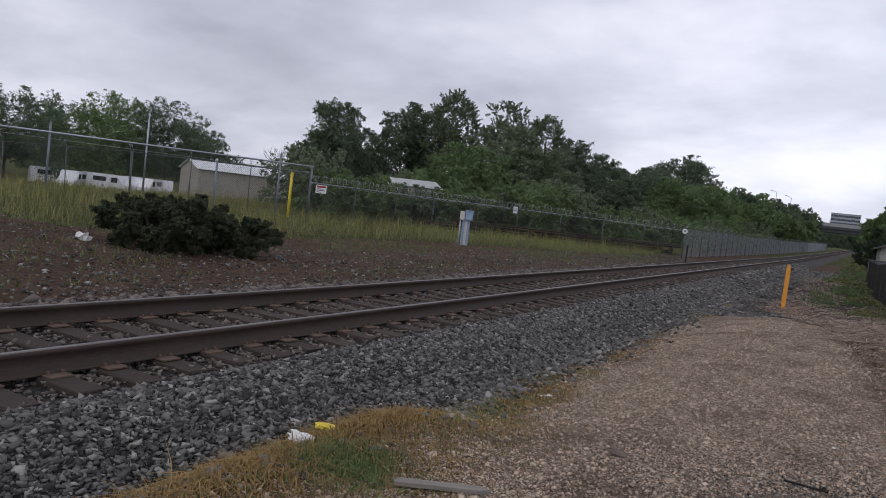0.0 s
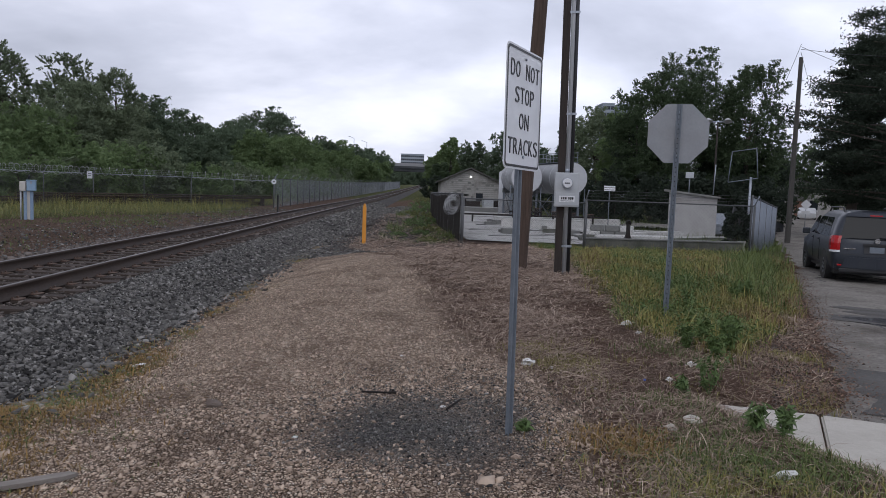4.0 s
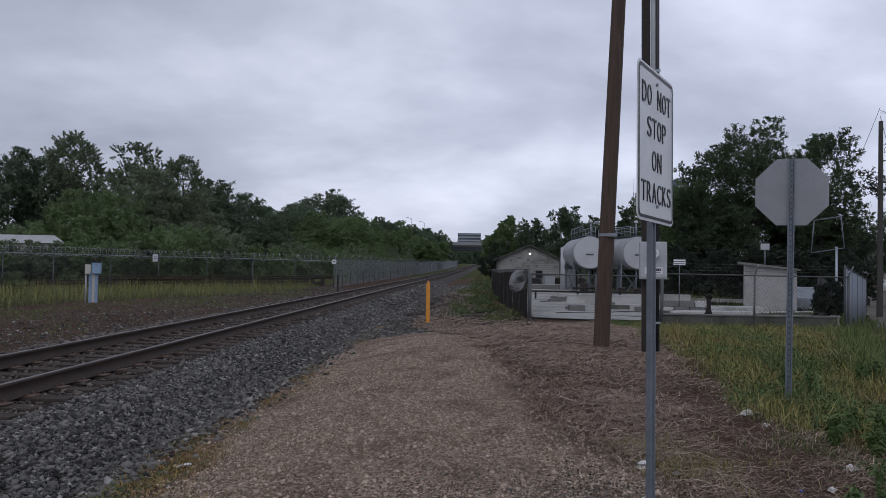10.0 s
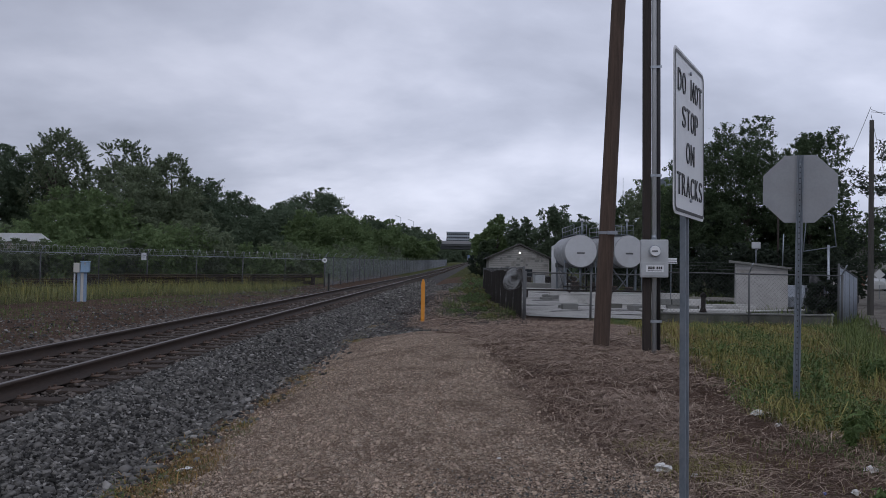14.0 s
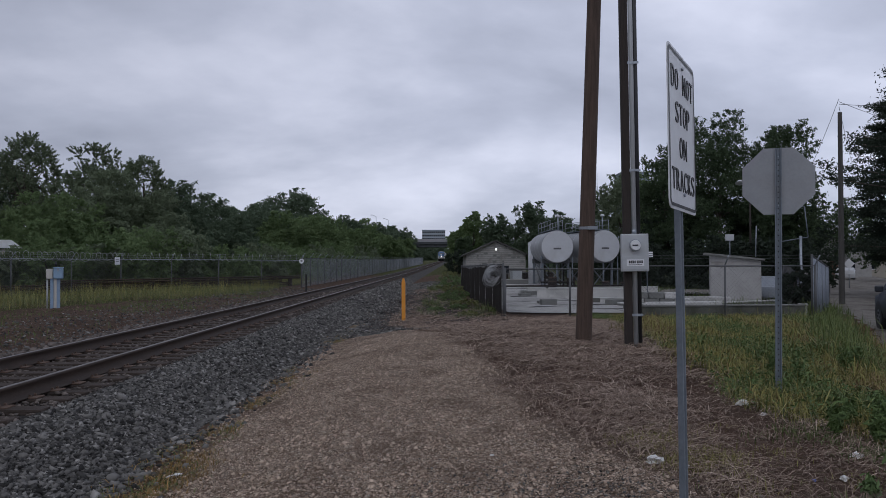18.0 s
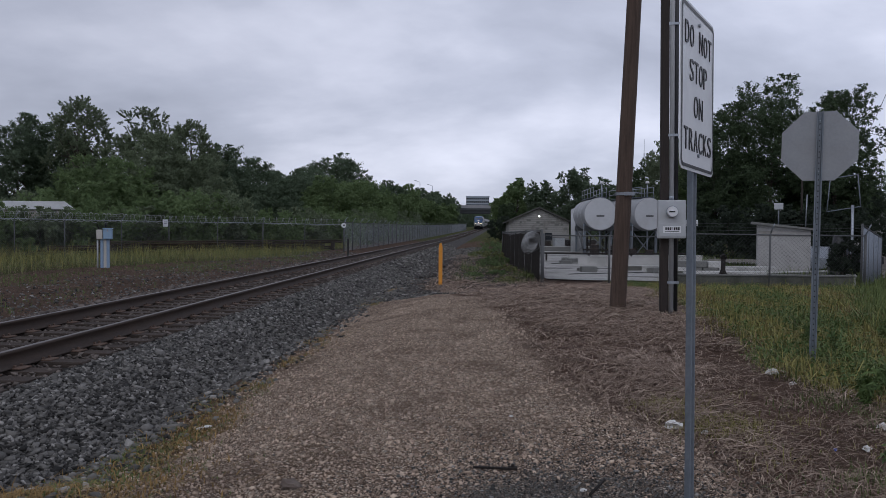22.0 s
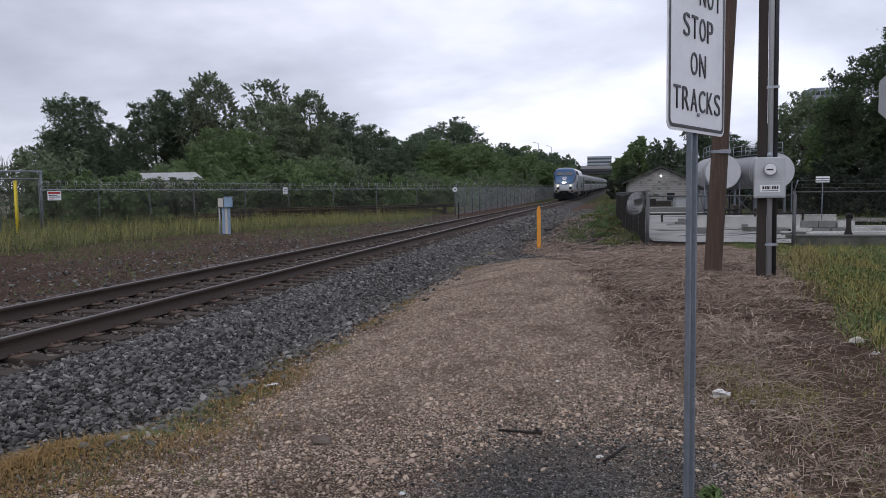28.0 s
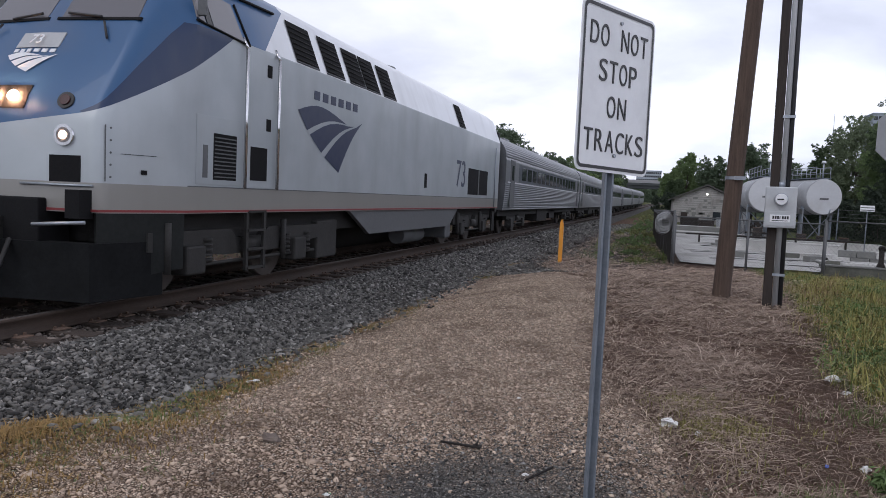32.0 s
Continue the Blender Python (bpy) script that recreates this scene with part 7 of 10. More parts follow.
x, y = by_bearing(24.6, 35)
t = thing("covered_stack", pose(x, y, gz(x, y)), "black tarpaulin wrapped upright stack", "covered stack")
bm = bmesh.new()
rings = []
for i in range(7):
    f = i / 6
    rings.append([bm.verts.new(((0.5 - 0.3 * f) * (1 + 0.2 * noise.noise((k * 0.9, f * 3, 4))) * math.cos(k * math.pi / 7), (0.45 - 0.25 * f) * math.sin(k * math.pi / 7), f * 1.9)) for k in range(14)])
for a, b in zip(rings, rings[1:]):
    for k in range(14):
        bm.faces.new((a[k], a[(k + 1) % 14], b[(k + 1) % 14], b[k])).smooth = True
bm.faces.new(rings[-1])
part("cover", bm, M["black_plastic"], t)
# leaning empty frame on a mast
x, y = by_bearing(24.75, 33)
t = thing("sign_frame", pose(x, y, gz(x, y), 0, 0, -22), "bare tilted steel frame on a pipe mast", "sign frame")
part("mast", rodded((0.35, 0, 0), (0.35, 0, 3.0), 0.05, n=8), M["galv"], t)
for p, q in (((-0.55, 0, 2.75), (-0.45, 0, 4.05)), ((-0.45, 0, 4.05), (0.5, 0, 4.2)), ((0.5, 0, 4.2), (0.62, 0, 2.95)), ((0.62, 0, 2.95), (-0.55, 0, 2.75))):
    part("frame_bar", rodded(p, q, 0.02, n=6), M["galv_dull"], t)
board(*by_bearing(15.1, 42), 1.82, 0.62, 0.3, -15, "notice_board", "small white notice above the fence line", bars=((-0.3, 0.3, 0.02, 0.06, "frame_steel"), (-0.3, 0.3, -0.1, -0.06, "frame_steel")))
x, y = by_bearing(15.1, 42.1)
t = thing("notice_post", pose(x, y, gz(x, y)), "thin post of the yard notice", "post")
part("pipe", rodded((0, 0, 0), (0, 0, 2.7), 0.025, n=6), M["galv_dull"], t)

# twin-headed yard light behind the fuel yard
x, y = by_bearing(22.5, 60)
t = thing("yard_light", pose(x, y, gz(x, y), 0, 0, -20), "twin-headed white floodlight on a dark mast", "floodlight")
part("mast", rodded((0, 0, -0.3), (0, 0, 8.2), 0.09, 0.06, 8), M["wood_dark"], t)
part("crossbar", rodded((-0.7, 0, 8.2), (0.7, 0, 8.2), 0.04, n=6), M["galv"], t)
for s in (-0.7, 0.7):
    part("lamp_head", rodded((s, 0, 8.42), (s, -0.08, 8.22), 0.14, 0.34, 14), M["white_roof"], t, "white bowl-shaped lamp head")
# low dark stores along the foot of the white building
for k, (x, w, h, mat) in enumerate(((3.4, 0.8, 1.0, "iron"), (5.0, 0.7, 0.8, "wood_dark"), (6.4, 0.5, 1.1, "box_grey"), (7.6, 0.9, 0.9, "iron"), (9.3, 0.7, 1.2, "wood_dark"))):
    t = thing("storage_box", pose(x, 70.0 + 1.5 * (k % 2), gz(x, 70) + 0.02, 0, 0, 4 * k), "low dark storage box in the yard", "storage box", "storage boxes in the yard")
    part("body", boxed(-w, w, -0.5, 0.5, 0, h, 0.03), M[mat], t)
    part("lid", boxed(-w - 0.03, w + 0.03, -0.53, 0.53, h, h + 0.06, 0.01), M["frame_steel"], t)

# ---- along the street ----
pr_ = utility_pole(*by_bearing(27.95, 38), 9.3, 0.135, 0.09, 0.004, 0.0, "dark weathered utility pole beside the street", "wood_grey")
part("crossarm_bolt", rodded((-0.1, 0, 8.2), (0.25, 0, 8.25), 0.02, n=5), M["galv"], pr_)
wx, wy = by_bearing(27.95, 38)
wires = thing("overhead_wires", pose(0, 0, 0), "thin overhead wires hung from the pole", "wires")
for k, (az, d, z) in enumerate(((25.3, 50, 5.2), (40, 60, 8.8), (52, 36, 8.0), (30.0, 110, 8.0))):
    ex, ey = by_bearing(az, d)
    s = np.linspace(0, 1, 16)[:, None]
    p = np.array([[wx, wy, 8.8 - 0.12 * k]]) * (1 - s) + np.array([[ex, ey, z]]) * s
    p[:, 2] -= 0.8 * 4 * (s * (1 - s))[:, 0] * (0.3 if k == 0 else 1)
    V, F = tubes([p], 0.012, 3)
    part("wire", np_mesh("wire", V, F, M["conduit_dark"]), M["conduit_dark"], wires)


def cottage(az, d, rz, w, h, label, mat="shed_wall"):
    x, y = by_bearing(az, d)
    t = thing("house", pose(x, y, gz(x, y), 0, 0, rz), label, "house", "houses along the street")
    part("wall", boxed(-w, w, -3, 3, -0.5, h), M[mat], t)
    part("gable", prismed([(-w, h), (w, h), (0, h + w * 0.5)], "y", -3, 3), M[mat], t)
    for s in (-1, 1):
        part("roof", prismed([(s * (w + 0.35), h - 0.2), (s * (w + 0.35), h - 0.05), (0, h + w * 0.5 + 0.12), (0, h + w * 0.5 - 0.03)], "y", -3.3, 3.3), M["roof_dark"], t)
    for xx in (-w * 0.5, w * 0.45):
        win = part("window", boxed(xx - 0.45, xx + 0.45, -3.05, -3.002, h * 0.35, h * 0.75), M["window_dark"], t)
        part("sill", boxed(xx - 0.52, xx + 0.52, -3.1, -3.002, h * 0.31, h * 0.35), M["white_roof"], win)
    part("door", boxed(-0.4, 0.45, -3.04, -3.003, -0.2, h * 0.72), M["brick"], t)
    return t


cottage(27.9, 105, -25, 4.0, 3.0, "small white clapboard house down the street")
cottage(29.3, 118, -25, 4.0, 3.0, "small pale house down the street", "barn_wall")
cottage(26.9, 135, -25, 3.6, 2.8, "small brick house down the street", "brick")
ribbon("road_cross", -8.0, 30.0, 46.0, 51.0, lambda n, s: street_z(n, s) + 0.02, M["asphalt"], "cross street in the distance", "road", 10, 6, 12, 0.1)
x, y = by_bearing(28.7, 62)
t = thing("warning_sign", pose(x, y, gz(x, y), 0, 0, -26), "pale diamond warning sign with its back turned", "traffic sign")
part("post", rodded((0, 0, -0.2), (0, 0, 2.0), 0.03, n=6), M["galv"], t)
part("panel", prismed([(0.38, 1.95), (0, 2.33), (-0.38, 1.95), (0, 1.57)], "y", -0.05, -0.04), M["sign_white"], t)
part("lower_panel", boxed(-0.3, 0.3, -0.05, -0.04, 1.2, 1.45), M["sign_white"], t)


def far_car(x, y, rz, mat, label):
    t = thing("car", pose(x, y, gz(x, y), 0, 0, rz), label, "car", "cars parked far off")
    side = [(-2.2, 0.3), (-2.2, 0.85), (-1.7, 0.95), (-1.1, 1.42), (0.5, 1.45), (1.2, 0.98), (2.1, 0.85), (2.2, 0.3)]
    bm = prismed(side, "y", -0.88, 0.88)
    bmesh.ops.bevel(bm, geom=list(bm.edges), offset=0.07, segments=2, affect="EDGES")
    part("body", bm, mat, t)
    for s in (-1, 1):
        part("side_window", boxed(-1.2, 0.6, s * 0.885 - 0.01, s * 0.885 + 0.01, 0.98, 1.34), M["window_dark"], t)
        for xx in (-1.35, 1.35):
            part("wheel", rodded((xx, s * 0.7, 0.31), (xx, s * 0.9, 0.31), 0.31, n=16), M["rubber"], t)
    return t


far_car(*by_bearing(23.2, 47), 60, M["galv"], "silver car parked behind the yard")
far_car(*by_bearing(25.6, 50), 40, M["car_paint"], "dark car parked behind the yard")
far_car(*by_bearing(28.6, 92), 64, M["van_white"], "white car parked down the street")

# ---- the overpass and what rises behind it ----
by_ = 292.0
br = thing("overpass", pose(0, by_, 0), "grey concrete road overpass spanning the railway", "bridge")
part("deck", boxed(-60, 62, -6, 6, 8.9, 9.7), M["bridge_dark"], br, "dark steel and concrete deck")
part("parapet", boxed(-60, 62, -6.2, -5.9, 9.7, 10.9, 0.05), M["bridge"], br, "pale concrete parapet")
part("parapet", boxed(-60, 62, 5.9, 6.2, 9.7, 10.9, 0.05), M["bridge"], br, "pale concrete parapet")
for k in range(5):
    yy = -5 + 2.5 * k
    part("girder", boxed(-60, 62, yy - 0.2, yy + 0.2, 7.7, 8.9), M["bridge_dark"], br, "dark girder")
for x in (-14.5, 14.5):
    part("pier_cap", boxed(x - 0.7, x + 0.7, -6, 6, 6.9, 7.7, 0.05), M["bridge"], br)
    for yy in (-4.5, 0, 4.5):
        part("pier", rodded((x, yy, -1), (x, yy, 6.9), 0.55, n=16), M["bridge"], br, "round concrete pier")
for s in (-1, 1):
    part("abutment", prismed([(s * 60, -1), (s * 17, -1), (s * 27, 7.6), (s * 60, 8.9)], "y", -7, 7), M["hill"], br, "overgrown embankment slope")
for k in range(26):
    x = -60 + 4.7 * k
    part("fence_post", boxed(x - 0.05, x + 0.05, -6.1, -6.0, 10.9, 11.9), M["frame_steel"], br)
for az, d, z in ((-5.2, 286, 20.0), (-4.1, 292, 18.5)):
    x = SURVEY[0] + d * math.sin(radians(az))
    t = thing("street_lamp", pose(x, by_ - 4, 9.2), "tall slender street lamp on the overpass", "street lamp", "lamps on the overpass")
    part("mast", rodded((0, 0, 0), (0, 0, z - 9.2), 0.14, 0.09, 8), M["galv"], t)
    part("arm", rodded((0, 0, z - 9.2), (-1.6, 0, z - 8.6), 0.07, n=6), M["galv"], t)
    part("lamp_head", boxed(-2.2, -1.4, -0.15, 0.15, z - 8.72, z - 8.5), M["galv"], t)


def office(az0, az1, top, dist, floors, label, bays):
    x0, y0 = by_bearing(az0, dist)
    x1, _ = by_bearing(az1, dist)
    H = SURVEY[2] + dist * math.tan(radians(top))
    t = thing("office_building", pose(x0, y0, 0), label, "building", "far office buildings")
    W = x1 - x0
    part("wall", boxed(0, W, 0, 18, -1, H), M["office"], t)
    part("roof_parapet", boxed(-0.3, W + 0.3, -0.3, 18.3, H, H + 0.5), M["office"], t)
    fh = 3.6
    for f in range(floors):
        z = H - 1.2 - fh * f
        for b in range(bays):
            part("window", boxed(W * (b + 0.08) / bays, W * (b + 0.92) / bays, -0.15, -0.02, z - 1.9, z), M["window_dark"], t)
    return t


office(-1.45, 0.35, 2.55, 800, 4, "long grey office block above the overpass", 12)
office(13.9, 14.8, 6.75, 420, 8, "pale grey tower far behind the trees", 3)
office(15.1, 16.0, 6.72, 424, 8, "pale grey tower far behind the trees", 3)
mx, my = by_bearing(11.9, 120)
t = thing("radio_mast", pose(mx, my, gz(mx, my)), "thin grey radio mast above the trees", "mast")
part("mast", rodded((0, 0, 0), (0, 0, 14.5), 0.11, 0.07, 8), M["galv"], t)
part("whip", rodded((0, 0, 14.5), (0, 0, 16.6), 0.03, n=5), M["galv"], t)

# ---- the passenger train ----
def livery():
    """Silver-grey locomotive paint with a blue cab, a darker swoosh and a white upper band, laid out along the body.
    The sill's warmer tone paints in the ground's reflection.
    """
    m = bpy.data.materials.new("locomotive_livery")
    m.use_nodes = True
    nt = m.node_tree
    N, L = nt.nodes.new, nt.links.new
    bsdf = nt.nodes["Principled BSDF"]
    bsdf.inputs["Roughness"].default_value, bsdf.inputs["Metallic"].default_value = 0.38, 0.15
    bsdf.inputs["Coat Weight"].default_value = 0.25
    sep = N("ShaderNodeSeparateXYZ")
    tc = N("ShaderNodeTexCoord")
    L(tc.outputs["Object"], sep.inputs[0])

    def calc(op, a, b, c=None):
        n = N("ShaderNodeMath")
        n.operation = op
        for i, v in enumerate((a, b, c)):
            if v is None:
                continue
            if isinstance(v, (int, float)):
                n.inputs[i].default_value = v
            else:
                L(v, n.inputs[i])
        return n.outputs[0]

    x, y, z = calc("ABSOLUTE", sep.outputs[0], 0.0), sep.outputs[1], sep.outputs[2]
    back = calc("SUBTRACT", y, 1.45)
    past = calc("MAXIMUM", calc("SUBTRACT", back, 0.16), 0.0)
    lift = calc("ADD", calc("MULTIPLY", past, 0.42), calc("MULTIPLY", calc("MULTIPLY", past, past), 0.065))
    edge = calc("MINIMUM", calc("ADD", calc("MULTIPLY_ADD", x, 0.15, 1.97), lift), 3.3)
    limit = calc("MULTIPLY_ADD", calc("MAXIMUM", calc("SUBTRACT", z, 3.3), 0.0), 1.25, 2.95)
    front = calc("LESS_THAN", back, calc("ADD", limit, calc("MULTIPLY", calc("LESS_THAN", z, 3.3), 4.0)))
    blue = calc("MULTIPLY", calc("GREATER_THAN", z, edge), front)
    wedge = calc("MULTIPLY_ADD", past, 1.0, calc("MULTIPLY_ADD", x, 0.15, 1.99))
    dark = calc("MULTIPLY", calc("MULTIPLY", blue, calc("LESS_THAN", z, 3.3)), calc("MULTIPLY", calc("LESS_THAN", z, wedge), calc("GREATER_THAN", past, 0.0)))
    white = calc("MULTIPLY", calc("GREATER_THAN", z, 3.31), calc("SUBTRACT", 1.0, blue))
    # below the seam the silver takes on a painted warm reflection of the ground
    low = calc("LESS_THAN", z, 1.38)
    noise_a = N("ShaderNodeTexNoise")
    noise_a.inputs["Scale"].default_value, noise_a.inputs["Detail"].default_value = 1.3, 6
    L(tc.outputs["Object"], noise_a.inputs["Vector"])
    col = N("ShaderNodeValToRGB")
    e = col.color_ramp.elements
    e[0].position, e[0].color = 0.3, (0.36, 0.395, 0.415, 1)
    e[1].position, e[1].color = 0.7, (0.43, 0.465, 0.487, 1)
    L(noise_a.outputs[0], col.inputs[0])
    c = col.outputs[0]
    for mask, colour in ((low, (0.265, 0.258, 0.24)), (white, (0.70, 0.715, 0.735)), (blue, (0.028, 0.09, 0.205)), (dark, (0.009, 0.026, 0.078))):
        mc = N("ShaderNodeMix")
        mc.data_type = "RGBA"
        mc.inputs[7].default_value = (*colour, 1)
        L(mask, mc.inputs[0])
        L(c, mc.inputs[6])
        c = mc.outputs[2]
    grime = N("ShaderNodeTexNoise")
    grime.inputs["Scale"].default_value, grime.inputs["Detail"].default_value = 0.9, 7
    mp_ = N("ShaderNodeMapping")
    mp_.inputs["Scale"].default_value = (1, 1.6, 0.5)
    L(tc.outputs["Object"], mp_.inputs[0])
    L(mp_.outputs[0], grime.inputs["Vector"])
    mr = N("ShaderNodeMapRange")
    mr.inputs[1].default_value, mr.inputs[2].default_value, mr.inputs[4].default_value = 0.5, 0.8, 0.25
    L(grime.outputs[0], mr.inputs[0])
    mc = N("ShaderNodeMix")
    mc.data_type = "RGBA"
    mc.inputs[7].default_value = (0.16, 0.145, 0.13, 1)
    L(mr.outputs[0], mc.inputs[0])
    L(c, mc.inputs[6])
    L(mc.outputs[2], bsdf.inputs["Base Color"])
    return m


T = {
    "livery": livery(),
    "under": material("grimy_underframe", (0.010, 0.0095, 0.009), (0.02, 0.019, 0.018), 5, 0.8, 0.2, 0.2),
    "truck": material("dusty_grey_truck_frame", (0.019, 0.019, 0.018), (0.042, 0.04, 0.038), 5, 0.75, 0.2, 0.2),
    "pilot": material("dark_grey_pilot", (0.006, 0.0065, 0.007), (0.014, 0.015, 0.016), 3, 0.95, 0.0, 0.1, spec=0.15),
    "corner": material("sooty_grey_skirt", (0.013, 0.0145, 0.0142), (0.024, 0.026, 0.0255), 3, 0.9, 0.0, 0.05, spec=0.2),
    "skirt": material("grey_skirt_paint", (0.095, 0.10, 0.105), (0.13, 0.135, 0.14), 3, 0.6, 0.1, 0.05),
    "navy": material("navy_lettering_paint", (0.010, 0.018, 0.055), (0.014, 0.024, 0.068), 6, 0.4, 0, 0),
    "white": material("white_lettering_paint", (0.75, 0.76, 0.78), (0.7, 0.71, 0.73), 6, 0.4, 0, 0),
    "louvre": material("black_louvre_paint", (0.006, 0.006, 0.007), (0.012, 0.012, 0.013), 6, 0.85, 0, 0.1, spec=0.2),
    "wheel": material("worn_wheel_steel", (0.085, 0.075, 0.068), (0.13, 0.115, 0.105), 6, 0.6, 0.5, 0.1),
    "coach_band": material("dark_blue_grey_window_band", (0.045, 0.056, 0.072), (0.065, 0.078, 0.095), 3, 0.45, 0.2, 0.03),
    "stripe": material("dull_red_stripe_paint", (0.26, 0.035, 0.04), (0.2, 0.03, 0.035), 6, 0.5, 0, 0.03),
    "stainless": material("ribbed_stainless_steel", (0.15, 0.158, 0.168), (0.215, 0.224, 0.235), 1.5, 0.4, 0.6, 0.05, dirt=(0.22, 0.21, 0.2), dirt_amount=0.35, dirt_scale=0.5),
    "head": glow("burning_headlight", (1.0, 0.52, 0.28), 330),
    "ditch": glow("burning_ditch_light", (1.0, 0.62, 0.36), 20),
    "marker": glassy("dull_red_marker_lens", (0.045, 0.01, 0.012), 0.2),
}

# height, and at it: nose centre y; corner x, y; side x, y
NOSE = 1.45
LEVELS = [(z, NOSE + y0, xc, NOSE + yc, xs, NOSE + ys) for z, y0, xc, yc, xs, ys in (
    (1.06, 0.0, 1.2, 0.14, 1.5, 1.25), (2.0, 0.0, 1.2, 0.14, 1.5, 1.25), (2.3, 0.12, 1.2, 0.26, 1.5, 1.27), (2.75, 0.42, 1.19, 0.56, 1.5, 1.3), (3.15, 0.70, 1.16, 0.82, 1.5, 1.35),
    (3.3, 0.80, 1.14, 0.92, 1.5, 1.38), (3.76, 1.12, 1.08, 1.24, 1.32, 1.55), (4.05, 1.5, 0.95, 1.62, 1.205, 1.85), (4.22, 2.1, 0.7, 2.25, 0.97, 2.3), (4.3, 2.9, 0.4, 3.0, 0.72, 3.0))]
LOCO_LEN, MID = 20.4, 4.8


def level_at(z):
    cols = np.array(LEVELS)
    return [float(np.interp(z, cols[:, 0], cols[:, k])) for k in range(1, 6)]


def front_point(side, u, z, out=0.012):
    """On the nose: u from 0 at the centre crease to 1 at the corner, 2 at the side."""
    side, u = (-side, -u) if u < 0 else (side, u)
    y0, xc, yc, xs, ys = level_at(z)
    if u <= 1:
        x, y = xc * u, y0 + (yc - y0) * u
        n = Vector(((yc - y0), -xc, 0)).normalized()
    else:
        x, y = xc + (xs - xc) * (u - 1), yc + (ys - yc) * (u - 1)
        n = Vector((ys - yc, -(xs - xc), 0)).normalized()
    rise = (level_at(z + 0.05)[0] - level_at(z - 0.05)[0]) / 0.1
    n = (n + Vector((0, 0, rise * 0.9))).normalized()
    p = Vector((x, y, z)) + n * out
    return Vector((side * p.x, p.y, p.z)), Vector((side * n.x, n.y, n.z))


def nose_patch(side, u0, u1, z0, z1, out=0.012, thick=0.02, nu=3, nz=3, grow=0.0):
    bm = bmesh.new()
    g = [[bm.verts.new(front_point(side, u0 + (u1 - u0) * i / nu + grow * (j / nz) * (1 if i == nu else 0), z0 + (z1 - z0) * j / nz, out)[0]) for j in range(nz + 1)] for i in range(nu + 1)]
    for i in range(nu):
        for j in range(nz):
            bm.faces.new((g[i][j], g[i + 1][j], g[i + 1][j + 1], g[i][j + 1]))
    r = bmesh.ops.extrude_face_region(bm, geom=list(bm.faces))
    for v in [v for v in r["geom"] if isinstance(v, bmesh.types.BMVert)]:
        v.co.y += thick
    bmesh.ops.recalc_face_normals(bm, faces=bm.faces)
    return bm


def loco_body():
    bm = bmesh.new()
    centre, rows = [], {1: [], -1: []}
    for z, y0, xc, yc, xs, ys in LEVELS:
        centre.append(bm.verts.new((0, y0, z + (0.03 if z > 4.2 else 0))))
        for s in (1, -1):
            rows[s].append([bm.verts.new((s * px, py, z)) for px, py in ((xc, yc), (xs, ys), (xs, MID), (xs, LOCO_LEN))])
    for s in (1, -1):
        for k in range(len(LEVELS) - 1):
            a, b = rows[s][k], rows[s][k + 1]
            bm.faces.new((centre[k], a[0], b[0], centre[k + 1]))
            for i in range(3):
                bm.faces.new((a[i], a[i + 1], b[i + 1], b[i]))
    top, other = rows[1][-1], rows[-1][-1]
    bm.faces.new((centre[-1], top[0], top[1], top[2], other[2], other[1], other[0]))
    bm.faces.new((top[2], top[3], other[3], other[2]))
    bm.faces.new([r[3] for r in rows[1]] + [r[3] for r in rows[-1]][::-1])
    bm.faces.new([centre[0]] + rows[1][0] + rows[-1][0][::-1])
    bmesh.ops.recalc_face_normals(bm, faces=bm.faces)
    corners = [bm.edges.get((rows[s][k][0], rows[s][k + 1][0])) for s in (1, -1) for k in range(len(LEVELS) - 1)]
    bmesh.ops.bevel(bm, geom=corners, offset=0.13, segments=5, profile=0.5, affect="EDGES")
    for f in bm.faces:
        f.smooth = True
    for e in bm.edges:
        a, b = e.verts
        crease = abs(a.co.z - 3.3) < 0.02 and abs(b.co.z - 3.3) < 0.02 and min(a.co.y, b.co.y) > NOSE + 1.3
        e.smooth = not (crease or e.calc_face_angle(0) > 0.62)
    return bm


def band_point(s, y, z):
    """On the leaning upper band of the side."""
    return Vector((s * (1.5 - (z - 3.3) * 0.391), y, z))


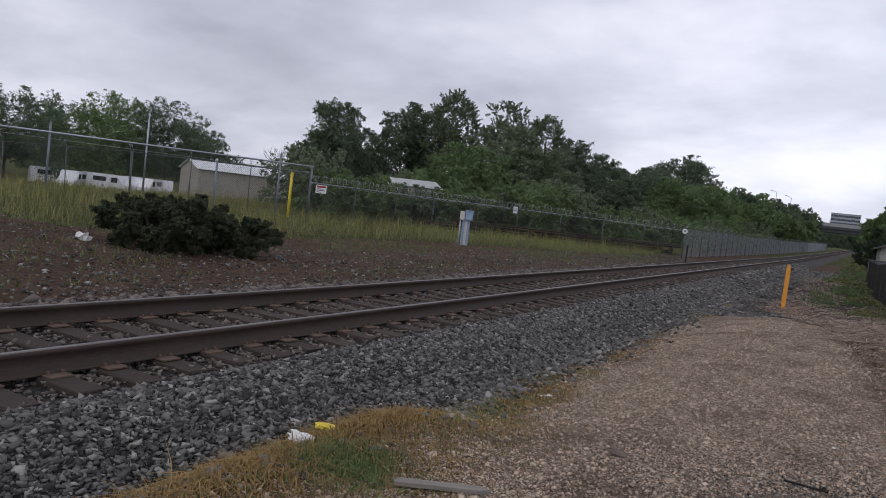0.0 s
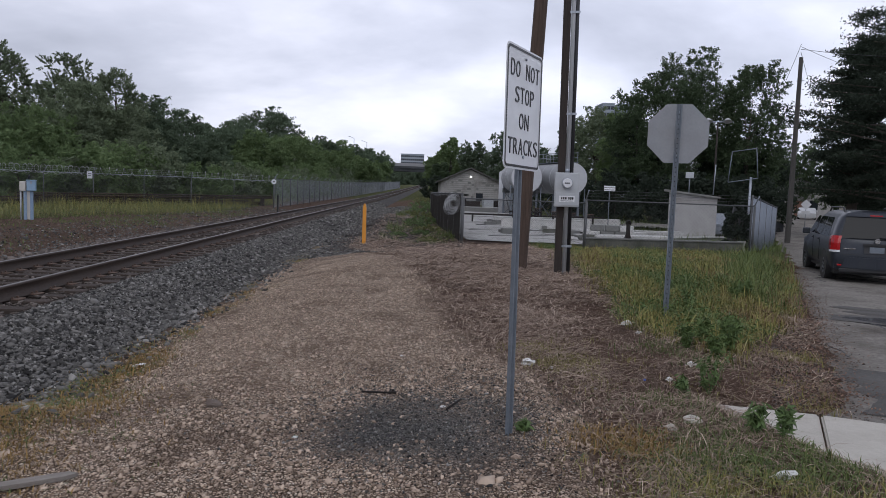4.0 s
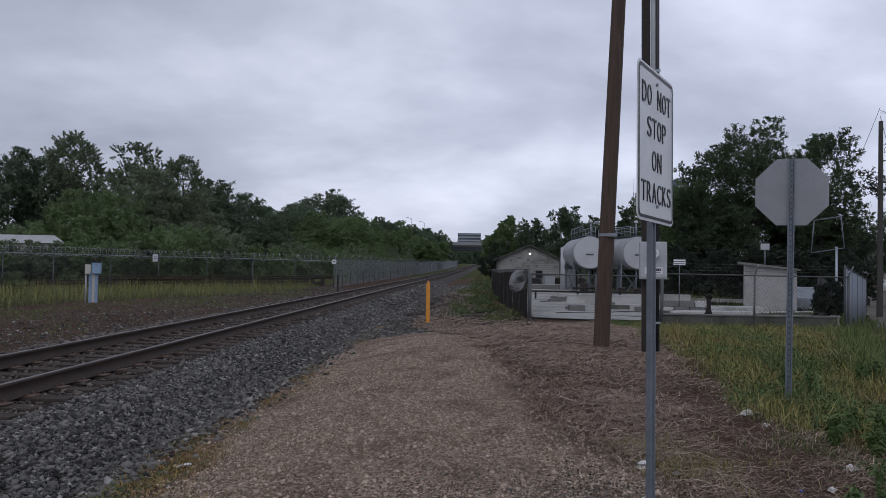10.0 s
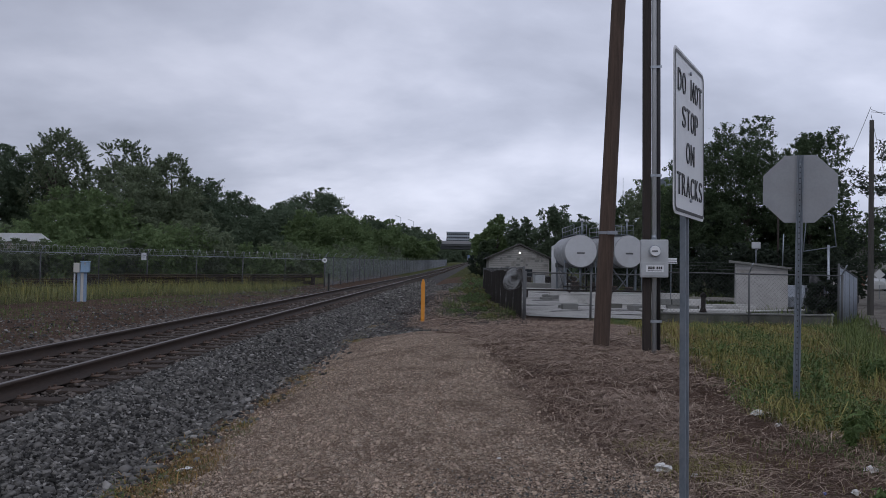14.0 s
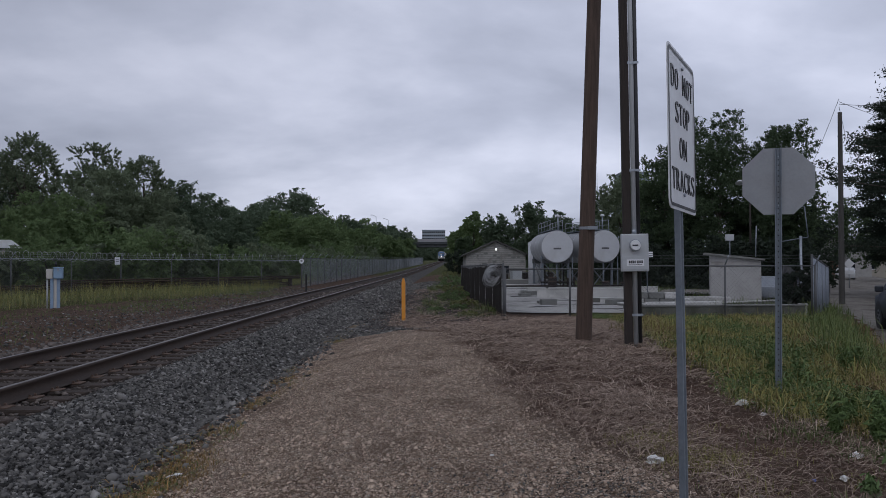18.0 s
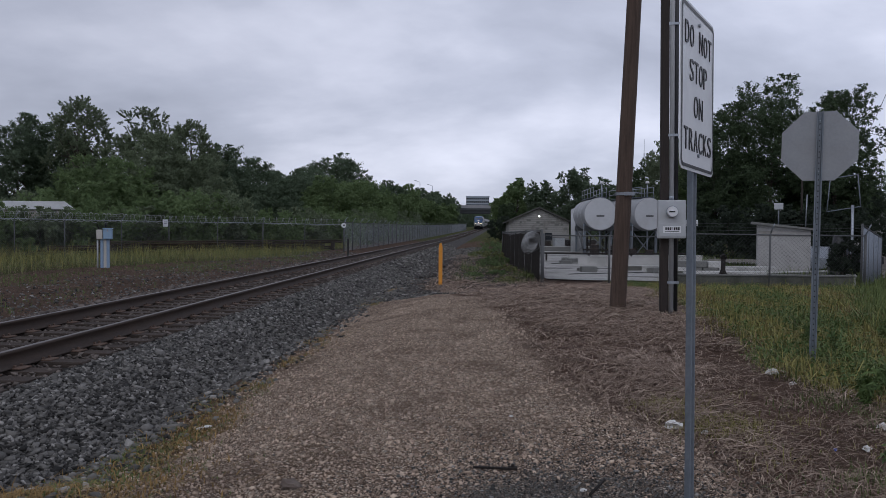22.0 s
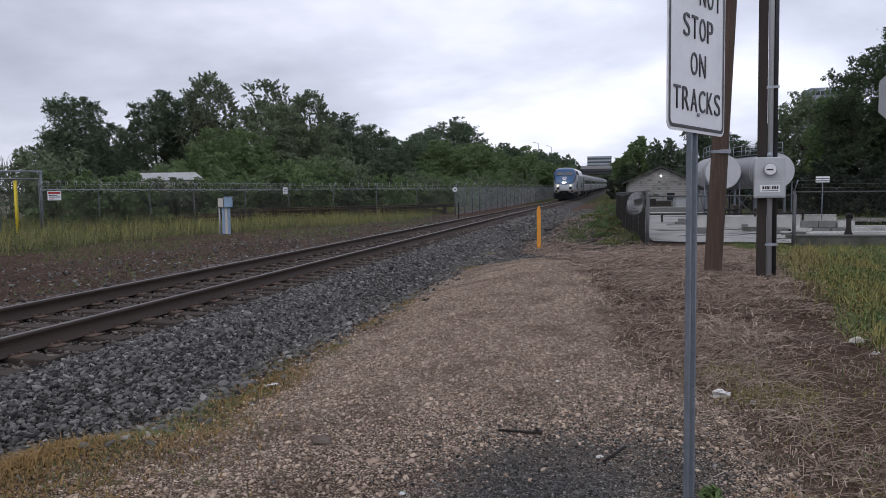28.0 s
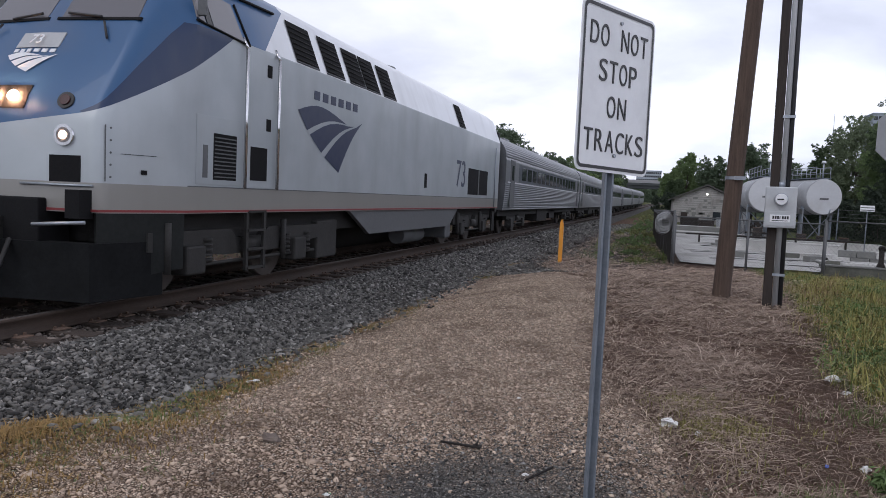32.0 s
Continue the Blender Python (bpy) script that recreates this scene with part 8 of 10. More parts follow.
def truck_unit(parent, yc, base, wheel_r, width=1.32, springs=True):
    t = part("truck_frame", boxed(-1.1, 1.1, yc - base / 2 - 0.75, yc + base / 2 + 0.75, 0.55, 0.72, 0.03), T["under"], parent, "grimy truck frame")
    for s in (1, -1):
        part("side_frame", prismed([(yc - base / 2 - 0.8, 0.62), (yc - base / 2 - 0.8, 0.84), (yc - 0.5, 0.84), (yc - 0.35, 0.72), (yc + 0.35, 0.72), (yc + 0.5, 0.84), (yc + base / 2 + 0.8, 0.84), (yc + base / 2 + 0.8, 0.62), (yc + 0.6, 0.5), (yc - 0.6, 0.5)],
                                   "x", s * (width - 0.1), s * (width + 0.05)), T["truck"], t, "dusty grey side frame")
        for w in (-1, 1):
            y = yc + w * base / 2
            wh = part("wheel", rodded((s * 0.70, y, wheel_r), (s * 0.835, y, wheel_r), wheel_r, n=32), T["wheel"], parent, "steel wheel")
            part("hub", rodded((s * 0.82, y, wheel_r), (s * 0.90, y, wheel_r), wheel_r * 0.45, wheel_r * 0.3, 20), T["truck"], wh)
            part("flange", rodded((s * 0.685, y, wheel_r), (s * 0.70, y, wheel_r), wheel_r + 0.028, n=32), T["wheel"], wh)
            part("journal_box", boxed(s * width - 0.14, s * width + 0.14, y - 0.2, y + 0.2, wheel_r - 0.2, wheel_r + 0.16, 0.03), T["truck"], t)
            if springs:
                for d in (-0.34, 0.34):
                    bm = bmesh.new()
                    for k in range(5):
                        rod(bm, (s * (width + 0.02), y + d, 0.44 + k * 0.065), (s * (width + 0.02), y + d, 0.475 + k * 0.065), 0.095, n=12)
                    part("coil_spring", bm, T["truck"], t)
                part("damper", rodded((s * (width + 0.1), y - 0.52, 0.35), (s * (width + 0.1), y - 0.52, 0.95), 0.045, n=10), T["truck"], t)
        part("brake_rod", rodded((s * (width + 0.06), yc - base / 2 - 0.6, 0.40), (s * (width + 0.06), yc + base / 2 + 0.6, 0.42), 0.025, n=6), T["truck"], t)
        part("brake_cylinder", rodded((s * (width + 0.02), yc - 0.25, 0.62), (s * (width + 0.02), yc + 0.3, 0.62), 0.11, n=14), T["truck"], t)
    return t


# strokes of the emblem: top edge from, to, bottom edge to, from
SWOOSH = (((5.4, 2.62), (6.7, 2.70), (7.25, 2.58), (5.72, 2.34)), ((5.82, 2.28), (7.3, 2.56), (7.6, 2.58), (6.25, 2.02)), ((6.38, 1.96), (7.66, 2.57), (7.95, 2.68), (6.95, 1.72)))


def locomotive():
    t = thing("locomotive", pose(0, 0, 0), "silver and blue streamlined diesel passenger locomotive on the track", "locomotive")
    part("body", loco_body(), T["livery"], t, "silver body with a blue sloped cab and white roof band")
    for s in (1, -1):
        # nose details
        part("windscreen", nose_patch(s, 0.09, 0.93, 3.27, 3.70, 0.006, 0.03), M["windscreen"], t, "cab windscreen with a pale reflection in its colour")
        bm = nose_patch(s, 0.05, 0.97, 3.235, 3.27, 0.012, 0.03)
        part("windscreen_frame", bm, T["louvre"], t)
        p, n = front_point(s, 0.55, 3.26, 0.03)
        q, n = front_point(s, 0.16, 3.31, 0.03)
        part("wiper", rodded(p, q, 0.016, n=6), M["black_plastic"], t)
        p2, n = front_point(s, 0.72, 2.98, 0.03)
        q2, n = front_point(s, 0.62, 3.18, 0.05)
        part("wiper_arm", rodded(p2, q2, 0.014, n=6), M["black_plastic"], t)
        for z, u, r, mat, lab in ((1.87, 0.675, 0.07, "ditch", "lit ditch light"),):
            p, n = front_point(s, u, z, 0.0)
            h = part("ditch_light_ring", rodded(p - n * 0.05, p + n * 0.03, r * 1.6, n=24), M["chrome"], t, "bright ditch light ring")
            part("reflector", rodded(p + n * 0.025, p + n * 0.034, r * 1.15, n=20), M["windscreen"], h)
            part("ditch_light", rodded(p + n * 0.03, p + n * 0.042, r * 0.62, n=20), T[mat], h, lab)
        p, n = front_point(s, 0.62, 2.24, 0.0)
        ring = part("marker_ring", rodded(p - n * 0.05, p + n * 0.02, 0.095, n=20), M["black_plastic"], t)
        part("marker_lens", rodded(p + n * 0.01, p + n * 0.035, 0.06, n=16), T["marker"], ring, "red marker lens")
        part("hatch_seam", nose_patch(s, 1.22, 1.62, 1.70, 1.706, 0.004, 0.006, 2, 1), T["corner"], t)
        part("hatch_latch", nose_patch(s, 1.44, 1.50, 1.49, 1.54, 0.01, 0.015, 1, 1), T["louvre"], t)
        part("corner_seam", nose_patch(s, 1.06, 1.068, 1.4, 2.0, 0.003, 0.006, 1, 2), T["skirt"], t)
        for k in range(5):
            p, n = front_point(s, 1.12, 1.45 + 0.13 * k, 0.0)
            part("rivet", rodded(p - n * 0.01, p + n * 0.008, 0.012, n=6), T["skirt"], t)
        part("air_intake", nose_patch(s, 0.525, 0.83, 1.38, 1.66, 0.004, 0.02), T["louvre"], t, "black square opening in the nose")
        p, n = front_point(s, 0.10, 2.27, 0.0)
        part("headlight", rodded(p + n * 0.028, p + n * 0.045, 0.058, n=20), T["head"], t, "burning round headlight")
        part("nose_step", boxed(s * 1.03 - 0.09, s * 1.03 + 0.09, NOSE - 0.04, NOSE + 0.16, 1.0, 1.3), T["louvre"], t)
        part("grab_iron", rodded((s * 0.7, NOSE - 0.22, 0.93), (s * 1.25, NOSE - 0.1, 0.97), 0.02, n=8), M["galv"], t, "bright steel grab iron")
        part("nose_handrail", rodded((s * 0.3, NOSE + 0.02, 1.345), (s * 1.15, NOSE + 0.12, 1.345), 0.014, n=6), M["galv"], t)
        part("red_stripe", nose_patch(s, 0.0, 1.0, 1.072, 1.098, 0.006, 0.01), T["stripe"], t, "thin red stripe")
        part("red_stripe", nose_patch(s, 1.0, 2.0, 1.072, 1.098, 0.006, 0.01), T["stripe"], t, "thin red stripe")
        # pilot and skirts
        bm = bmesh.new()
        prism(bm, [(0, NOSE - 0.14), (s * 1.2, NOSE + 0.02), (s * 1.4, NOSE + 0.95), (s * 1.32, NOSE + 1.0), (s * 1.1, NOSE + 0.2), (0, NOSE + 0.06)], "z", 0.12, 0.74)
        part("pilot_plate", bm, T["pilot"], t, "dark snow-plough plate")
        bm = bmesh.new()
        prism(bm, [(s * 1.19, NOSE + 0.13), (s * 1.48, NOSE + 1.22), (s * 1.42, NOSE + 1.25), (s * 1.1, NOSE + 0.2)], "z", 0.28, 1.06)
        for v in bm.verts:
            if v.co.z < 0.5:
                v.co.z = 0.26 + 0.13 * (v.co.y - NOSE)
        part("corner_skirt", bm, T["corner"], t, "dark grey skirt behind the plough")
        part("red_stripe", boxed(s * 1.5 - 0.006, s * 1.5 + 0.006, NOSE + 1.25, LOCO_LEN - 0.05, 1.072, 1.098), T["stripe"], t, "thin red stripe")
        part("side_seam", boxed(s * 1.5 - 0.004, s * 1.5 + 0.004, NOSE + 1.25, LOCO_LEN - 0.05, 1.38, 1.393), T["skirt"], t)
        # cab side
        win = [(2.86, 3.39), (3.02, 3.36), (3.02, 3.84), (2.98, 3.85)]
        for outline, mat, lab in ((win, "windscreen", "pale folding cab quarter window"), ([(3.05, 3.35), (3.16, 3.34), (3.16, 3.82), (3.05, 3.83)], "window_car", "open dark cab window"), ([(3.18, 3.33), (3.84, 3.30), (3.78, 3.77), (3.18, 3.81)], "windscreen", "pale cab side window")):
            bm = bmesh.new()
            vs = [bm.verts.new(band_point(s, a, b) + Vector((s * 0.012, 0, 0.005))) for a, b in outline]
            ws = [bm.verts.new(band_point(s, a, b) + Vector((-s * 0.03, 0, -0.01))) for a, b in outline]
            bm.faces.new(vs)
            for i in range(4):
                bm.faces.new((vs[i], vs[(i + 1) % 4], ws[(i + 1) % 4], ws[i]))
            bmesh.ops.recalc_face_normals(bm, faces=bm.faces)
            part("cab_window", bm, M[mat], t, lab)
        part("window_frame", rodded(band_point(s, 2.84, 3.36) + Vector((s * 0.012, 0, 0)), band_point(s, 3.97, 3.28) + Vector((s * 0.012, 0, 0)), 0.016, n=6), T["louvre"], t)
        part("window_frame", rodded(band_point(s, 3.97, 3.28) + Vector((s * 0.012, 0, 0)), band_point(s, 3.87, 3.8) + Vector((s * 0.012, 0, 0)), 0.016, n=6), T["louvre"], t)
        part("rain_gutter", rodded(band_point(s, 3.1, 3.9) + Vector((s * 0.02, 0, 0)), band_point(s, 5.0, 3.96) + Vector((s * 0.02, 0, 0)), 0.02, n=6), T["louvre"], t)
        for yy in (3.86, 4.72):
            part("handrail", rodded((s * 1.56, yy, 1.38), (s * 1.56, yy, 3.22), 0.024, n=8), M["chrome"], t, "bright cab door handrail")
            part("handrail_bend", rodded((s * 1.56, yy, 3.22), (s * 1.47, yy + 0.02, 3.37), 0.024, n=8), M["chrome"], t)
        door = part("cab_door", boxed(s * 1.5 - 0.012, s * 1.5 + 0.012, 3.96, 4.62, 1.4, 3.25, 0.004), T["livery"], t, "silver cab door")
        part("door_pocket", boxed(s * 1.5 - 0.02, s * 1.5 + 0.016, 4.06, 4.5, 1.5, 1.96), T["louvre"], door)
        for zz in (2.2, 2.95):
            part("latch", boxed(s * 1.5 - 0.02, s * 1.5 + 0.02, 4.46, 4.58, zz, zz + 0.17), T["louvre"], door)
        part("access_panel", boxed(s * 1.5 - 0.01, s * 1.5 + 0.008, 2.85, 3.8, 1.42, 2.26, 0.003), T["livery"], t)
        g = part("side_grille", boxed(s * 1.5 - 0.02, s * 1.5 + 0.012, 3.2, 3.72, 1.48, 2.06), T["louvre"], t, "black side louvre")
        for k in range(11):
            part("slat", boxed(s * 1.5 + 0.004, s * 1.5 + 0.024, 3.22, 3.70, 1.51 + k * 0.049, 1.526 + k * 0.049), T["skirt"], g)
        part("small_grille", boxed(s * 1.5 - 0.02, s * 1.5 + 0.012, 2.98, 3.08, 1.5, 1.9), T["skirt"], t)
        for yy, zz in ((11.9, 1.58),):
            part("latch", boxed(s * 1.5 - 0.02, s * 1.5 + 0.02, yy, yy + 0.14, zz, zz + (0.10 if yy < 5 else 0.34)), T["louvre"], t)
        # louvres of the upper band
        for y0, y1 in ((5.35, 6.12), (6.42, 7.15), (7.38, 8.10), (8.14, 8.86), (9.06, 9.78), (14.95, 15.62)):
            outline = [(y0, 3.35), (y1, 3.35), (y1, 3.96), (y0, 3.96)]
            bm = bmesh.new()
            vs = [bm.verts.new(band_point(s, a, b) + Vector((s * 0.01, 0, 0.004))) for a, b in outline]
            bm.faces.new(vs if s > 0 else vs[::-1])
            lv = part("roof_louvre", bm, T["louvre"], t, "black ventilation louvre")
            for k in range(7):
                z0 = 3.38 + k * 0.082
                part("slat", rodded(band_point(s, y0 + 0.03, z0) + Vector((s * 0.018, 0, 0)), band_point(s, y1 - 0.03, z0) + Vector((s * 0.018, 0, 0)), 0.012, n=4), T["under"], lv)
            part("louvre_frame", rodded(band_point(s, y0, 3.34) + Vector((s * 0.01, 0, 0)), band_point(s, y1, 3.34) + Vector((s * 0.01, 0, 0)), 0.014, n=6), T["skirt"], lv)
        part("rear_grille", boxed(s * 1.5 - 0.02, s * 1.5 + 0.012, 16.1, 18.6, 1.48, 2.25), T["louvre"], t, "black rear radiator grille")
        part("grille_bar", boxed(s * 1.5 + 0.01, s * 1.5 + 0.024, 17.3, 17.4, 1.48, 2.25), T["skirt"], t)
        # running number and the swoosh mark
        num = part("running_number", text_mesh("73", 0.74, 0.95, T["navy"]), T["navy"], t, "navy running number 73")
        num.matrix_basis = pose(s * 1.502, 15.25, 2.05, 0, 0, 90 * s)
        for a0, a1, b0, b1 in SWOOSH:
            bm = bmesh.new()
            top = [Vector(a0).lerp(Vector(a1), f) + Vector((0, 0.10 * math.sin(math.pi * f))) for f in np.linspace(0, 1, 7)]
            bot = [Vector(b1).lerp(Vector(b0), f) + Vector((0, 0.10 * math.sin(math.pi * f))) for f in np.linspace(0, 1, 7)]
            for i in range(6):
                q = [top[i], top[i + 1], bot[i + 1], bot[i]]
                bm.faces.new([bm.verts.new((s * 1.506, (v.x if s > 0 else v.x), v.y)) for v in q])
            bmesh.ops.recalc_face_normals(bm, faces=bm.faces)
            part("swoosh", bm, T["navy"], t, "navy curved emblem stroke")
        for k in range(6):
            part("name_bar", boxed(s * 1.5, s * 1.506, 5.95 + k * 0.31, 6.15 + k * 0.31, 2.85, 2.99), T["navy"], t)
        # ladder and running gear trim
        for yy in (4.06, 4.52):
            part("ladder_rail", boxed(s * 1.46, s * 1.50, yy - 0.03, yy + 0.03, 0.26, 1.1), T["truck"], t)
        for k in range(4):
            part("rung", boxed(s * 1.42, s * 1.52, 4.06, 4.52, 0.28 + k * 0.26, 0.31 + k * 0.26), T["truck"], t)
        part("tank_skirt", prismed([(7.6, 1.06), (15.2, 1.06), (14.4, 0.6), (8.6, 0.6)], "x", s * 1.38, s * 1.46), T["skirt"], t, "grey sloping skirt")
        part("battery_box", boxed(s * 1.0, s * 1.36, 6.5, 7.3, 0.25, 0.9, 0.03), T["truck"], t)
        part("rear_ladder", boxed(s * 1.44, s * 1.5, 19.6, 19.95, 0.3, 0.95), T["under"], t)
        part("rear_handrail", rodded((s * 1.54, 19.6, 1.1), (s * 1.54, 19.6, 3.1), 0.02, n=6), M["galv"], t)
        part("roof_edge", rodded((s * 0.72, 4.6, 4.29), (s * 0.72, LOCO_LEN - 0.1, 4.29), 0.025, n=6), T["skirt"], t)
        part("air_horn", rodded((s * 0.5, 5.2, 4.36), (s * 0.5, 4.8, 4.37), 0.02, 0.05, 10), T["under"], t)
        part("cab_mirror", boxed(s * 1.45, s * 1.56, 2.9, 2.94, 3.42, 3.8, 0.01), T["skirt"], t)
    part("headlight_housing", nose_patch(1, -0.23, 0.23, 2.14, 2.40, 0.01, 0.02, 4, 2), T["louvre"], t, "dark twin headlight housing")
    nb = part("number_board", nose_patch(1, -0.25, 0.25, 2.87, 3.06, 0.012, 0.02, 4, 2), M["conduit"], t, "pale number board")
    for a0, a1, b0, b1 in SWOOSH:
        bm = bmesh.new()
        for f0, f1 in zip(np.linspace(0, 1, 7)[:-1], np.linspace(0, 1, 7)[1:]):
            quad = []
            for p, q, f in ((a0, a1, f0), (a0, a1, f1), (b1, b0, f1), (b1, b0, f0)):
                v = Vector(p).lerp(Vector(q), f) + Vector((0, 0.10 * math.sin(math.pi * f)))
                quad.append(bm.verts.new(front_point(1, (v.x - 6.65) / 4.4, 2.56 + (v.y - 1.72) * 0.235, 0.014)[0]))
            bm.faces.new(quad)
        bmesh.ops.recalc_face_normals(bm, faces=bm.faces)
        part("emblem_stroke", bm, T["white"], t, "white curved emblem stroke")
    for k in range(6):
        u = -0.24 + k * 0.085
        part("name_bar", nose_patch(1, u, u + 0.055, 2.81, 2.85, 0.012, 0.01, 1, 1), T["white"], t)
    n73 = part("board_number", text_mesh("73", 0.14, 0.16, T["white"]), T["white"], nb, "white number 73")
    p, n = front_point(1, 0.0, 2.965, 0.02)
    n73.matrix_basis = pose(p.x, p.y - 0.02, p.z, -38, 0, 0)
    part("coupler_pocket", boxed(-0.6, 0.6, NOSE - 0.04, NOSE + 0.4, 0.66, 1.2, 0.02), T["louvre"], t, "dark coupler pocket")
    part("coupler", prismed([(a, NOSE + b) for a, b in ((-0.16, -0.6), (0.05, -0.66), (0.2, -0.5), (0.12, -0.38), (0.14, 0.1), (-0.14, 0.1), (-0.16, -0.35))], "z", 0.70, 0.98), T["under"], t, "black knuckle coupler")
    for s in (-1, 1):
        pts = np.array([(s * 0.3, -0.12, 0.75), (s * 0.42, -0.35, 0.5), (s * 0.2, -0.45, 0.38), (s * 0.08, -0.5, 0.48)]) + [0, NOSE, 0]
        V, F = tubes([pts], 0.028, 6)
        part("brake_hose", np_mesh("brake_hose", V, F, M["rubber"]), M["rubber"], t)
    part("underframe", boxed(-1.25, 1.25, NOSE + 0.5, LOCO_LEN - 0.1, 0.72, 1.06), T["under"], t)
    part("fuel_tank", rodded((0, 8.4, 0.55), (0, 14.3, 0.55), 0.42, n=24), T["under"], t, "dark fuel tank")
    part("air_tank", rodded((0.95, 11.6, 0.42), (0.95, 13.2, 0.42), 0.2, n=16), T["skirt"], t)
    part("tank_end", boxed(-1.3, 1.3, 14.6, 15.1, 0.25, 0.9, 0.03), T["skirt"], t)
    for yy, w, h in ((12.1, 0.55, 0.14), (16.3, 0.5, 0.12), (18.2, 0.5, 0.1)):
        part("roof_fan", rodded((0, yy, 4.28), (0, yy, 4.32 + h), w, n=24), T["skirt"], t)
    part("roof_hatch", boxed(-0.35, 0.35, 9.5, 10.3, 4.28, 4.44, 0.02), T["skirt"], t)
    part("aerial", rodded((0, 4.6, 4.28), (0, 4.6, 4.46), 0.02, n=6), T["under"], t)
    part("rear_diaphragm", boxed(-1.42, 1.42, LOCO_LEN - 0.02, LOCO_LEN + 0.3, 0.9, 3.7, 0.04), M["rubber"], t, "black rear end frame")
    truck_unit(t, 4.35, 2.75, 0.5)
    truck_unit(t, 17.3, 2.75, 0.5)
    return t


COACH_LEN = 25.9


def coach():
    t = thing("passenger_coach", pose(0, 0, 0), "ribbed stainless-steel passenger coach behind the locomotive", "railway coach", "coaches of the train")
    half = []
    z = 0.98
    while z < 1.92:
        w = 1.50 + 0.07 * math.sin((z - 0.98) / 0.94 * 1.4)
        half += [(w, z), (w + 0.016, z + 0.02), (w + 0.016, z + 0.045), (w, z + 0.065)]
        z += 0.075
    half += [(1.575, 1.97), (1.58, 2.02), (1.58, 2.80), (1.565, 2.88)]
    a = 0.0
    while a < 86:
        for d, e in ((0, 0.0), (1.6, 0.014), (3.6, 0.014), (5.2, 0.0)):
            q = radians(a + d)
            half.append((1.55 * math.cos(q) ** 0.75 * (1 + e * 0.7), 2.9 + 0.92 * math.sin(q) + e))
        a += 6.2
    prof = half + [(0.0, 3.84)] + [(-x, zz) for x, zz in half[::-1]]
    n = len(prof)
    ys = [0.0, COACH_LEN]
    V = [(x, y, zz) for y in ys for x, zz in prof]
    bm = bmesh.new()
    vs = [bm.verts.new(v) for v in V]
    for k in range(n - 1):
        bm.faces.new((vs[k], vs[k + 1], vs[n + k + 1], vs[n + k]))
    bm.faces.new((vs[n - 1], vs[0], vs[n], vs[2 * n - 1]))
    bm.faces.new(vs[:n][::-1])
    bm.faces.new(vs[n:])
    bmesh.ops.recalc_face_normals(bm, faces=bm.faces)
    part("body", bm, T["stainless"], t, "ribbed stainless-steel shell")
    for s in (1, -1):
        band = part("window_band", boxed(s * 1.58 - 0.004, s * 1.58 + 0.004, 2.6, COACH_LEN - 2.6, 2.06, 2.76), T["coach_band"], t, "blue-grey window band")
        for k in range(15):
            y = 3.25 + k * 1.31
            part("window", boxed(s * 1.584 - 0.004, s * 1.584 + 0.006, y, y + 0.98, 2.16, 2.66, 0.0), M["window_dark"], band, "dark coach window")
        part("stripe", boxed(s * 1.58 - 0.003, s * 1.58 + 0.006, 0.4, COACH_LEN - 0.4, 1.99, 2.04), M["white_roof"], t, "pale waist stripe")
        for y0 in (0.9, COACH_LEN - 1.75):
            d = part("door", boxed(s * 1.575 - 0.01, s * 1.575 + 0.012, y0, y0 + 0.85, 1.1, 2.85, 0.003), T["skirt"], t, "grey vestibule door")
            part("door_window", boxed(s * 1.585 - 0.004, s * 1.585 + 0.008, y0 + 0.22, y0 + 0.63, 2.1, 2.65), M["window_dark"], d)
        part("underfloor_box", boxed(s * 0.6, s * 1.35, 9.0, 12.2, 0.4, 0.95, 0.03), T["under"], t)
        part("underfloor_box", boxed(s * 0.6, s * 1.3, 13.5, 15.4, 0.45, 0.95, 0.03), T["under"], t)
    for y in (-0.34, COACH_LEN + 0.02):
        part("end_frame", boxed(-1.35, 1.35, y + 0.14, y + 0.2, 1.0, 3.3, 0.02), M["rubber"], t, "black end frame round the bellows")
    for y in (-0.32, COACH_LEN):
        part("diaphragm", boxed(-0.7, 0.7, y, y + 0.32, 1.0, 3.4, 0.03), M["rubber"], t, "black corridor bellows")
    part("underframe", boxed(-1.3, 1.3, 0.2, COACH_LEN - 0.2, 0.75, 0.98), T["under"], t)
    truck_unit(t, 4.2, 2.6, 0.46, 1.2, False)
    truck_unit(t, COACH_LEN - 4.2, 2.6, 0.46, 1.2, False)
    for k in range(3):
        part("roof_unit", boxed(-0.6, 0.6, 4 + 8 * k, 5.2 + 8 * k, 3.82, 3.92, 0.03), T["stainless"], t)
    return t


loco = locomotive()
first = coach()
coaches = [first] + [copy_thing(first, pose(0, 0, 0)) for _ in range(5)]
TRAIN = [(loco, 0.0, LOCO_LEN)] + [(c, LOCO_LEN + 0.85 + k * (COACH_LEN + 0.66), COACH_LEN) for k, c in enumerate(coaches)]

